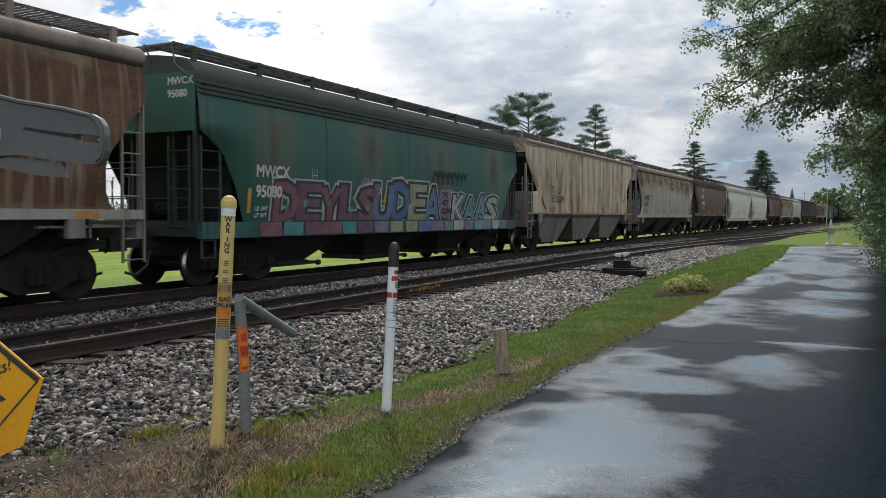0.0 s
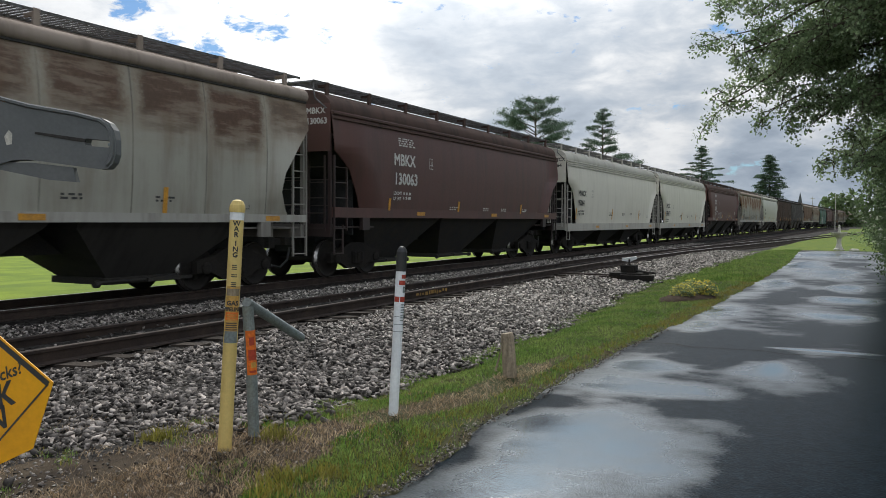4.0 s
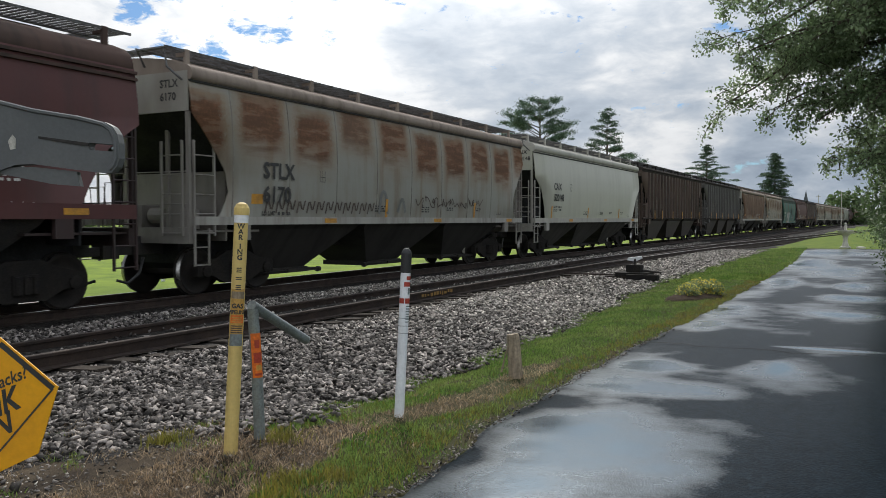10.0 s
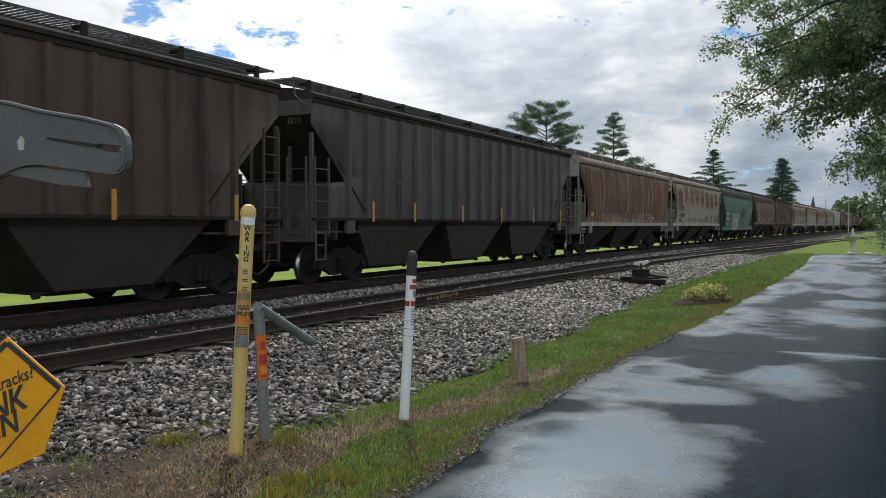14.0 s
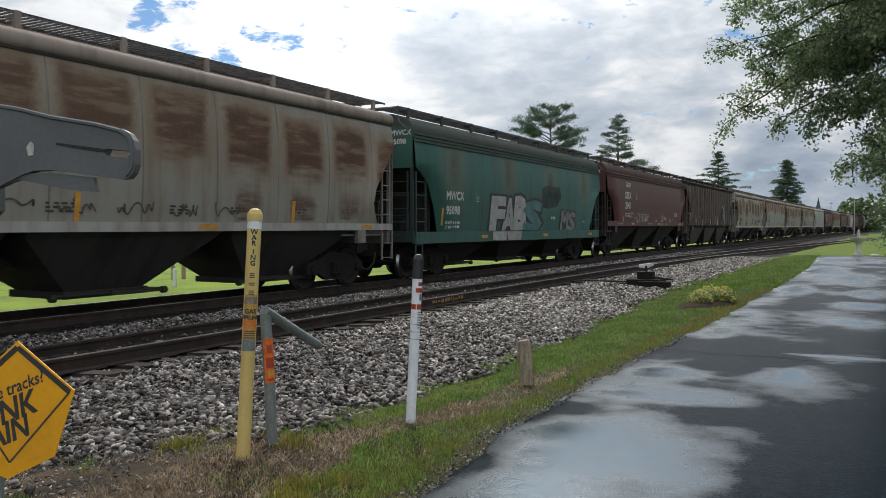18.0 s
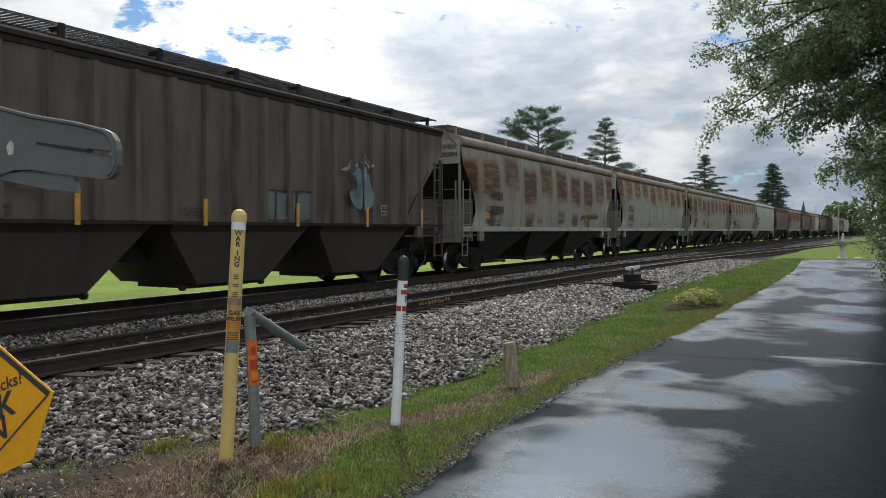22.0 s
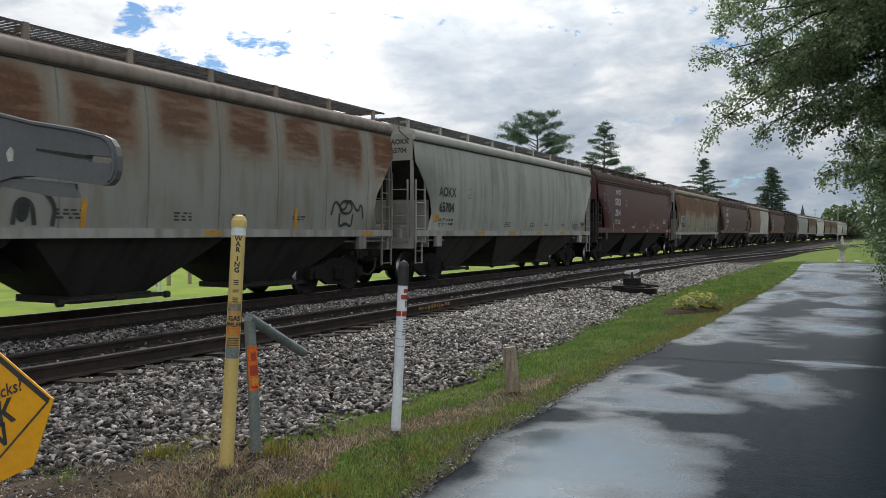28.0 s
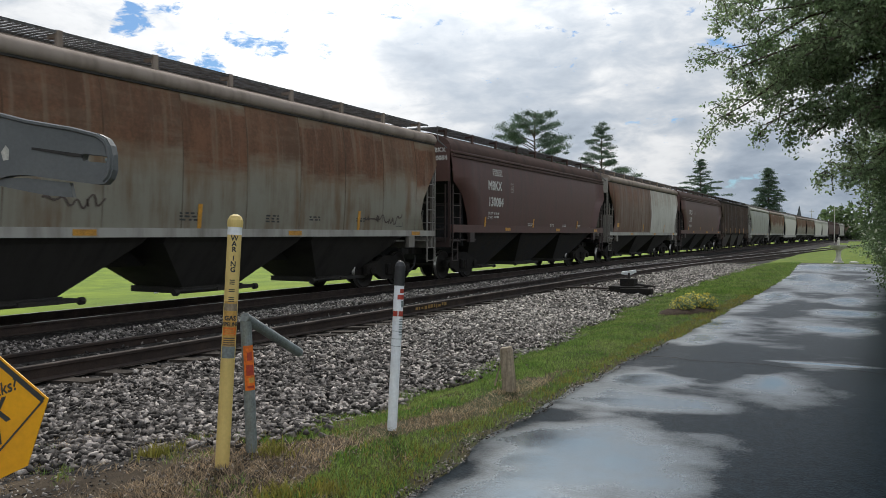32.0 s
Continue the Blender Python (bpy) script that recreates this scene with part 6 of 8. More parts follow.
def curve(pts, times=2):
    """The points of a stroke with their corners rounded."""
    for _ in range(times):
        q = [pts[0]]
        for a, b in zip(pts, pts[1:]):
            q += [(a[0] * 0.75 + b[0] * 0.25, a[1] * 0.75 + b[1] * 0.25), (a[0] * 0.25 + b[0] * 0.75, a[1] * 0.25 + b[1] * 0.75)]
        pts = q + [pts[-1]]
    return pts


def ring(y, z, w, h, n=14):
    return [(y + w / 2 * math.cos(2 * math.pi * k / n + 1.2), z + h / 2 * math.sin(2 * math.pi * k / n + 1.2)) for k in range(n + 2)]


def spray(name, c):
    return material(name, c, [k * 0.75 for k in c], 0.6, scale=2.5, fine=40, bump=0.0)


S_ROSE, S_TEAL, S_BLUE = spray("rose_spray", (0.22, 0.10, 0.13)), spray("teal_spray", (0.08, 0.28, 0.28)), spray("blue_spray", (0.13, 0.20, 0.34))
S_PALE, S_LIME, S_SILVER = spray("pale_spray", (0.42, 0.44, 0.44)), spray("olive_spray", (0.31, 0.34, 0.22)), spray("silver_spray", (0.40, 0.40, 0.38))
S_SEA, S_DARK, S_SKY = spray("sea_green_spray", (0.15, 0.30, 0.27)), spray("dark_green_spray", (0.012, 0.035, 0.03)), spray("pale_blue_spray", (0.20, 0.33, 0.42))
S_MAUVE, S_LILAC, S_NAVY = spray("mauve_spray", (0.17, 0.09, 0.13)), spray("lilac_spray", (0.24, 0.19, 0.28)), spray("navy_spray", (0.09, 0.15, 0.30))
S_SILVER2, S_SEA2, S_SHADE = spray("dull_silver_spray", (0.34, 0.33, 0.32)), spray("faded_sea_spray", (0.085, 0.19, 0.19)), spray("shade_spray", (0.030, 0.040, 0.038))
S_MUTE, S_FADE, S_DIMBLUE = spray("muted_grey_spray", (0.20, 0.21, 0.20)), spray("dim_white_spray", (0.24, 0.19, 0.18)), spray("dim_blue_spray", (0.11, 0.15, 0.20))
S_GHOST, S_VEIL, S_AMBER = spray("washed_blue_spray", (0.15, 0.225, 0.25)), spray("washed_grey_green_spray", (0.15, 0.175, 0.17)), spray("amber_stencil", (0.36, 0.21, 0.06))


def paint_graffiti():
    rng = random.Random(21)

    def at(i):
        c = CARS[i]
        return c, ROSTER[i][1], ROSTER[i][0] - c["front"]       # car, kind, y of the side's front
    c, k, f = at(1)
    fat_letters(c, k, f + 2.15, f + 6.3, 1.30, 2.08, "DEYLS", [S_ROSE, S_MAUVE, S_ROSE, S_MAUVE, S_ROSE], S_PALE, "rose and mauve sprayed letter", 0.06, accent=[S_TEAL, S_SEA])
    fat_letters(c, k, f + 6.15, f + 9.9, 1.30, 2.24, "UDEA", [S_BLUE, S_NAVY, S_LIME, S_BLUE], S_PALE, "blue and olive sprayed letter", 0.05, accent=[S_MAUVE, S_TEAL])
    decal(c, "paint_patch", k, [blob(f + 10.3, 1.78, 1.0, 0.95, rng)], 0.010, S_LILAC, "lilac sprayed patch")
    decal(c, "paint_patch", k, [blob(f + 5.9, 2.12, 0.7, 0.5, rng)], 0.009, S_LILAC, "lilac sprayed cloud")
    for word, z in (("THE", 1.98), ("ACT", 1.74), ("SQUAD", 1.50)):
        lettering(c, word, f + 10.0, z, 0.22, M_LET_K, k, label="black sprayed word")
    fat_letters(c, k, f + 10.7, f + 14.15, 1.30, 2.02, "KAAS", [S_PALE, S_SEA, S_SKY, S_PALE], S_PALE, "pale sprayed letter", 0.08, accent=[S_LILAC, S_SEA])
    sill_paint(c, k, f + 1.75, f + 6.2, 6, [S_ROSE, S_TEAL, S_MAUVE], 4)
    sill_paint(c, k, f + 6.2, f + 10.2, 5, [S_LILAC, S_LIME, S_LIME, S_BLUE], 5)
    sill_paint(c, k, f + 10.2, f + 15.2, 7, [S_SEA, S_PALE, S_LILAC, S_SKY], 6)
    stroke(c, k, [curve([(f + 9.4 + 0.32 * j, 2.35), (f + 9.5 + 0.32 * j, 2.8), (f + 9.65 + 0.32 * j, 2.5), (f + 9.75 + 0.32 * j, 2.75)]) for j in range(7)], 0.09, S_DARK, "dark sprayed scrawl")
    stroke(c, k, [curve([(f + 1.45, 1.08), (f + 1.5, 1.22), (f + 1.62, 1.18), (f + 1.5, 1.12), (f + 1.7, 1.08)])], 0.02, M_LET_K)
    c, k, f = at(14)
    fat_letters(c, k, f + 4.75, f + 7.5, 1.30, 2.33, "FAB", [S_SILVER, S_SILVER2], None, "silver sprayed block letter", 0.06, 0.085)
    sill_paint(c, k, f + 4.9, f + 7.25, 2, [S_SILVER, S_SILVER2], 8, "silver paint on the sill")
    fat_letters(c, k, f + 7.45, f + 8.9, 1.34, 2.30, "S", [S_SEA2], None, "sea-green sprayed letter", 0.10, 0.075)
    decal(c, "paint_patch", k, [[(f + 7.9, 1.31), (f + 8.6, 1.9), (f + 9.3, 1.31)]], 0.008, S_SEA2, "sea-green sprayed wedge")
    decal(c, "paint_patch", k, [[(f + 9.05, 2.15), (f + 9.1, 2.85), (f + 9.5, 2.95), (f + 10.9, 2.95), (f + 11.05, 2.5), (f + 10.6, 2.2), (f + 9.8, 2.1)]], 0.006, S_SHADE, "dark overpainted patch")
    stroke(c, k, [curve([(f + 9.2 + 0.35 * j, 2.2), (f + 9.35 + 0.35 * j, 2.85), (f + 9.5 + 0.35 * j, 2.4), (f + 9.6 + 0.35 * j, 2.8)]) for j in range(5)], 0.07, S_DARK, "dark sprayed letters")
    fat_letters(c, k, f + 11.1, f + 12.75, 1.34, 2.02, "MS", [S_MUTE], None, "faded grey sprayed letter", 0.05, 0.05)
    for j, y in enumerate((-2.6, -1.6, 2.2, 3.2)):
        bars(c, y, 1.13, 1, 0.7, 0.04, S_PALE, k, 70 + j)
    c, k, f = at(7)
    grey = S_PALE
    stroke(c, k, [curve([(f + 2.05, 1.95), (f + 2.35, 1.47), (f + 2.55, 1.8), (f + 2.85, 1.46), (f + 3.0, 2.0)], 1), curve([(f + 2.9, 2.15), (f + 3.3, 2.08), (f + 3.1, 1.5)], 1)], 0.07, grey, "white sprayed scrawl")
    stroke(c, k, [curve([(f + 3.5, 2.2), (f + 4.45, 2.25), (f + 4.5, 1.7), (f + 4.1, 1.47), (f + 3.45, 1.55)])], 0.06, grey, "white sprayed scrawl")
    stroke(c, k, [curve([(f + 4.95, 2.15), (f + 4.62, 2.05), (f + 5.0, 1.85), (f + 4.9, 1.68), (f + 4.6, 1.75)]), ring(f + 5.22, 1.88, 0.42, 0.42), ring(f + 5.62, 1.92, 0.40, 0.5), ring(f + 5.64, 1.92, 0.16, 0.22), ring(f + 6.0, 1.96, 0.36, 0.42), curve([(f + 5.85, 2.1), (f + 5.82, 1.6)], 0)], 0.045, grey, "white looping scrawl")
    stroke(c, k, [curve([(f + 6.55, 1.5), (f + 6.55, 2.28), (f + 7.05, 2.2), (f + 7.05, 1.95), (f + 6.6, 1.9), (f + 7.15, 1.8), (f + 7.1, 1.52), (f + 6.5, 1.5)], 1)], 0.06, S_FADE, "faded white scrawl")
    stroke(c, k, [[(f + 7.41, 1.51), (f + 7.69, 2.16), (f + 7.93, 1.75), (f + 8.23, 2.24), (f + 8.52, 1.51)], curve([(f + 9.1, 2.26), (f + 8.72, 2.0), (f + 8.85, 1.75), (f + 9.25, 1.85), (f + 9.6, 2.05), (f + 9.75, 1.85)])], 0.065, S_FADE, "faded white scrawl")
    stroke(c, k, [[(f + 10.55, 2.05), (f + 10.9, 2.08)], [(f + 10.72, 2.06), (f + 10.7, 1.75)], ring(f + 11.2, 1.92, 0.35, 0.4), curve([(f + 11.9, 2.05), (f + 11.55, 1.9), (f + 11.75, 1.75), (f + 12.0, 1.85)])], 0.05, S_FADE, "faded white letters")
    stroke(c, k, [curve([(f + 12.5 + 0.16 * j, 1.53), (f + 12.55 + 0.16 * j, 1.65), (f + 12.62 + 0.16 * j, 1.53)]) for j in range(5)], 0.025, grey, "small white scrawl")
    c, k, f = at(15)
    stroke(c, k, [curve([(f + 4.36, 1.58), (f + 4.45, 1.86), (f + 4.66, 1.95), (f + 4.9, 1.82), (f + 4.98, 1.62)]), ring(f + 5.15, 1.9, 0.42, 0.46), curve([(f + 5.0, 1.6), (f + 4.95, 1.9)], 0)]
           + [curve([(f + 5.42 + 0.30 * j, 1.66), (f + 5.46 + 0.30 * j, 2.04), (f + 5.58 + 0.30 * j, 2.12), (f + 5.70 + 0.30 * j, 2.0), (f + 5.70 + 0.30 * j, 1.66)]) for j in range(5)]
           + [curve([(f + 7.1, 2.08), (f + 6.9, 1.92), (f + 7.12, 1.9), (f + 7.2, 2.1)]), curve([(f + 6.75, 1.72), (f + 6.95, 1.86), (f + 7.2, 1.7), (f + 7.26, 1.52)])], 0.04, S_PALE, "white looping scrawl")
    stroke(c, k, [ring(f + 3.75, 2.0, 0.30, 0.22), ring(f + 4.1, 2.0, 0.28, 0.26), curve([(f + 3.6, 2.1), (f + 4.0, 2.14), (f + 4.3, 2.08)])], 0.03, S_SILVER, "small silver scrawl")
    for y0, n in ((1.55, 5), (3.8, 3), (7.3, 4), (9.55, 5), (11.0, 3)):
        stroke(c, k, [curve([(f + y0 + 0.2 * j, 1.50), (f + y0 + 0.06 + 0.2 * j, 1.65), (f + y0 + 0.12 + 0.2 * j, 1.55), (f + y0 + 0.17 + 0.2 * j, 1.62)]) for j in range(n)], 0.025, S_PALE, "small white scrawl")
    stroke(c, k, [curve([(f + 10.6 + 0.2 * j, 1.78), (f + 10.75 + 0.2 * j, 2.02), (f + 10.85 + 0.2 * j, 1.85)]) for j in range(3)], 0.025, S_SILVER, "small silver scrawl")
    for i in (7, 15, 22):
        c, k, f = at(i)
        lettering(c, "WARNING", f + 9.9, 2.08, 0.13, S_AMBER, k, label="amber stencilled warning")
        bars(c, f + 9.85, 1.99, 4, 0.9, 0.03, S_AMBER, k, 40 + i)
        bars(c, f + 10.6, 1.90, 2, 0.5, 0.03, M_LET_W, k, 50 + i)
        box_mark(c, f + 12.4, 1.82, 0.36, 0.30, M_LET_W, k)
        bars(c, f + 13.2, 2.22, 4, 0.6, 0.04, M_LET_W, k, 60 + i)
    for i in (4, 7, 15, 22, 24):
        c, k, f = at(i)
        bars(c, f + 2.95, 3.55, 4, 0.75, 0.035, M_LET_W, k, 80 + i)
    c, k, f = at(16)
    robe = [(11.94, 2.74), (12.10, 2.82), (12.22, 2.92), (12.36, 2.86), (12.40, 2.60), (12.42, 2.20), (12.40, 1.90), (12.16, 1.90), (11.98, 2.02), (11.82, 2.24), (11.88, 2.36), (12.02, 2.30), (12.14, 2.24), (12.18, 2.44), (12.16, 2.64), (12.06, 2.70)]
    train = [(12.46, 1.88), (12.44, 2.60), (12.50, 2.96), (12.58, 2.92), (12.57, 2.72), (12.68, 2.82), (12.76, 2.50), (12.95, 2.26), (12.90, 2.04), (12.70, 1.90)]
    decal(c, "painting", k, [[(f + a, b) for a, b in curve(o, 1)] for o in (robe, train)], 0.125, S_GHOST, "pale blue spray painting")
    decal(c, "painting", k, [[(f + a, b) for a, b in o] for o in ([(12.48, 2.55), (12.50, 2.95), (12.57, 2.93), (12.54, 2.60)], [(12.49, 3.02), (12.51, 3.26), (12.56, 3.08), (12.72, 2.95), (12.68, 2.92), (12.56, 3.02)],
          [(11.46, 2.80), (11.62, 2.88), (11.76, 2.90), (11.90, 3.07), (11.84, 2.86), (11.70, 2.80)], [(12.06, 2.94), (12.14, 3.02), (12.20, 2.96), (12.14, 2.90)], [(12.78, 3.00), (12.90, 3.05), (12.92, 2.98), (12.80, 2.95)])], 0.128, S_SILVER2, "white sprayed highlights")
    stroke(c, k, [[(f + a, b) for a, b in curve(o, 1)] for o in ([(12.26, 3.02), (12.40, 3.08), (12.44, 2.9), (12.34, 2.5), (12.24, 2.2)], [(12.0, 2.32), (12.12, 2.16), (12.22, 2.3), (12.32, 2.62)], [(12.44, 2.7), (12.46, 2.3), (12.44, 1.95)], [(12.42, 3.1), (12.55, 3.15), (12.7, 3.02)])], 0.05, S_DIMBLUE, "dark blue strokes", 0.13)
    rng = random.Random(16)
    for y0, y1 in ((8.76, 9.17), (9.22, 9.87), (9.92, 10.60)):
        o = [(y0, 1.62), (y0 + 0.01, 2.17)] + [(y0 + (y1 - y0) * u, 2.20 + rng.uniform(-0.03, 0.04)) for u in (0.2, 0.4, 0.6, 0.8)] + [(y1, 2.16), (y1 - 0.02, 1.60)] + [(y0 + (y1 - y0) * u, 1.60 + rng.uniform(0.0, 0.05)) for u in (0.75, 0.5, 0.25)]
        decal(c, "paint_patch", k, [[(f + a, b) for a, b in o]], 0.035, S_VEIL, "washed grey-green sprayed patch between the ribs")
    stroke(c, k, [[(f + 8.8, 2.24), (f + 9.4, 2.22), (f + 10.55, 2.25)], [(f + 9.55, 1.75), (f + 9.56, 2.12)]], 0.03, S_SHADE, "dark sprayed strokes", 0.04)
    box_mark(c, f + 13.42, 1.78, 0.28, 0.26, M_LET_W, k)
    c, k, f = at(20)
    stroke(c, k, [curve([(f + 2.5, 1.54), (f + 2.6, 2.1), (f + 3.1, 2.36), (f + 3.65, 2.2), (f + 3.75, 1.8), (f + 3.6, 1.54)]), ring(f + 3.15, 1.92, 0.5, 0.56),
                  curve([(f + 3.7, 2.2), (f + 4.5, 2.38), (f + 5.3, 2.3), (f + 4.9, 2.05), (f + 4.4, 1.54)], 1), curve([(f + 5.2, 1.54), (f + 5.3, 2.25), (f + 6.0, 2.2), (f + 6.4, 1.9), (f + 6.35, 1.54)]), curve([(f + 5.7, 1.56), (f + 5.75, 1.95), (f + 6.0, 1.9), (f + 6.05, 1.56)])], 0.075, M_LET_K, "black outlined bubble letters")
    decal(c, "paint_patch", k, [ring(f + 3.15, 1.92, 0.36, 0.44)[:14], ring(f + 4.6, 1.8, 0.5, 0.4)[:14], ring(f + 5.85, 1.78, 0.22, 0.36)[:14]], 0.010, S_SHADE, "dark letter counters")
    stroke(c, k, [curve([(f + 13.6, 1.85), (f + 13.75, 2.25), (f + 14.1, 1.9), (f + 14.35, 2.3), (f + 14.7, 1.9), (f + 14.85, 2.2), (f + 14.95, 1.8)]), ring(f + 14.2, 2.05, 0.5, 0.3), curve([(f + 13.95, 1.9), (f + 13.95, 1.56), (f + 14.2, 1.7), (f + 14.45, 1.56), (f + 14.5, 1.9)])], 0.06, S_SHADE, "dark sprayed figure")
    c, k, f = at(22)
    Y, Z = f + 0.75, 3.25
    stroke(c, k, [[(Y + 0.45, Z), (Y, Z + 0.1), (Y + 0.1, Z - 0.3), (Y + 0.15, Z - 0.65), (Y + 0.5, Z - 0.6)], [(Y + 0.1, Z - 0.28), (Y + 0.35, Z - 0.25)],
                  curve([(Y + 0.85, Z - 0.2), (Y + 0.65, Z - 0.25), (Y + 0.7, Z - 0.5), (Y + 0.9, Z - 0.6), (Y + 0.8, Z - 0.85), (Y + 0.6, Z - 0.75)]),
                  [(Y + 1.0, Z - 1.0), (Y + 1.15, Z - 0.4), (Y + 1.5, Z - 1.1)], [(Y + 1.05, Z - 0.75), (Y + 1.3, Z - 0.72)],
                  [(Y + 1.5, Z - 0.6), (Y + 1.75, Z - 0.95)], [(Y + 2.1, Z - 0.65), (Y + 1.75, Z - 0.95), (Y + 1.6, Z - 1.35)]], 0.06, S_DIMBLUE, "dim blue sprayed capital letters")
    stroke(c, k, [curve([(f + 2.3 + 0.18 * j, 1.52), (f + 2.38 + 0.18 * j, 1.66), (f + 2.46 + 0.18 * j, 1.54)]) for j in range(4)], 0.03, S_DIMBLUE)
    c, k, f = at(12)
    stroke(c, k, [curve([(f + 9.4, 1.6), (f + 9.45, 2.0), (f + 9.75, 1.95), (f + 9.75, 1.65), (f + 9.45, 1.6)], 1), curve([(f + 9.95, 1.56), (f + 10.0, 2.0), (f + 10.3, 1.95), (f + 10.05, 1.78), (f + 10.35, 1.56)], 1), [(f + 10.5, 1.56), (f + 10.5, 2.02), (f + 10.8, 1.98), (f + 10.8, 1.6), (f + 10.5, 1.56)],
                  curve([(f + 11.0, 1.6), (f + 10.95, 1.95), (f + 11.3, 2.02), (f + 11.3, 1.6), (f + 11.0, 1.6)], 1), curve([(f + 11.8, 2.02), (f + 11.45, 1.98), (f + 11.48, 1.6), (f + 11.8, 1.62)], 1), [(f + 11.48, 1.8), (f + 11.75, 1.82)], curve([(f + 11.95, 1.85), (f + 12.2, 1.72), (f + 12.5, 1.92), (f + 12.3, 1.65), (f + 11.95, 1.85)])], 0.045, S_PALE, "pale sprayed outline letters")
    c, k, f = at(13)
    stroke(c, k, [scribble(f + 4.2 + 1.1 * j, 1.75, 0.8, 0.25, rng, 16, 2) for j in range(6)], 0.03, M_LET_D, "faint brown scrawl")
    c, k, f = at(8)
    stroke(c, k, [curve([(f + 2.0 + 0.35 * j, 1.6), (f + 2.08 + 0.35 * j, 1.92), (f + 2.2 + 0.35 * j, 1.62), (f + 2.28 + 0.35 * j, 1.88)], 1) for j in range(12)], 0.045, M_LET_D, "dark sprayed scrawl")
    stroke(c, k, [curve([(f + 6.4, 1.6), (f + 6.45, 2.2), (f + 6.7, 2.1), (f + 6.8, 1.6)]), curve([(f + 7.3, 1.65), (f + 7.5, 2.1), (f + 7.7, 1.65)])], 0.10, S_MUTE, "pale sprayed tag")
    stroke(c, k, [scribble(f + 8.2 + 0.55 * j, 1.95, 0.6, 0.30, rng) for j in range(8)], 0.03, M_LET_D, "dark sprayed scrawl")
    c, k, f = at(17)
    stroke(c, k, [curve([(f + 11.5 + 0.3 * j, 1.78 + 0.02 * j), (f + 11.6 + 0.3 * j, 2.05 + 0.03 * j), (f + 11.7 + 0.3 * j, 1.85), (f + 11.85 + 0.3 * j, 2.1), (f + 11.9 + 0.3 * j, 1.9)]) for j in range(8)], 0.07, M_LET_K, "black sprayed scrawl")
    c, k, f = at(21)
    stroke(c, k, [scribble(f + 13.4, 1.82, 0.9, 0.34, rng), scribble(f + 14.5, 1.82, 0.8, 0.3, rng)], 0.04, M_LET_K, "black sprayed scrawl")
    c, k, f = at(23)
    decal(c, "number_plate", k, [[(f + 1.55, 2.24), (f + 1.55, 2.60), (f + 2.72, 2.60), (f + 2.72, 2.24)]], 0.004, S_SILVER, "pale painted plate behind the mark")
    stroke(c, k, [scribble(f + 3.6, 1.95, 1.2, 0.3, rng), scribble(f + 12.6, 1.8, 1.8, 0.3, rng)], 0.035, M_LET_D, "dark sprayed scrawl")


build_train()
paint_graffiti()


# ---- things beside the tracks ----
def wrapped(words, size, mat, r, width=None):
    """Lettering bent round an upright post of radius r that faces its +x."""
    me = text_mesh(words, size, mat, "CENTER", 1.0, 0.05 * size)
    ys = [v.co.x for v in me.vertices]
    k = width / (max(ys) - min(ys)) if width else 1.0
    for v in me.vertices:
        a = v.co.x * k / r
        v.co = ((r + 0.0015) * math.cos(a), (r + 0.0015) * math.sin(a), v.co.y)
    return me


def sleeve(r, z0, z1, a0, a1, mat, n=10, name="decal"):
    """A sticker on a round post between two heights and two angles, in degrees from its front."""
    vs, fs = [], []
    for z in (z0, z1):
        for k in range(n + 1):
            a = radians(a0 + (a1 - a0) * k / n)
            vs.append((r * math.cos(a), r * math.sin(a), z))
    fs = [(k, k + 1, n + 2 + k, n + 1 + k) for k in range(n)]
    return mesh(name, vs, fs, mat, shade=True)


def leaning(base, top, face):
    """A pose at the base whose z axis runs to the top and whose x axis faces the given way in plan."""
    z = (Vector(top) - Vector(base)).normalized()
    x = Vector((math.cos(radians(face)), math.sin(radians(face)), 0))
    x = (x - z * x.dot(z)).normalized()
    y = z.cross(x)
    return Matrix(((x[0], y[0], z[0], base[0]), (x[1], y[1], z[1], base[1]), (x[2], y[2], z[2], base[2]), (0, 0, 0, 1)))


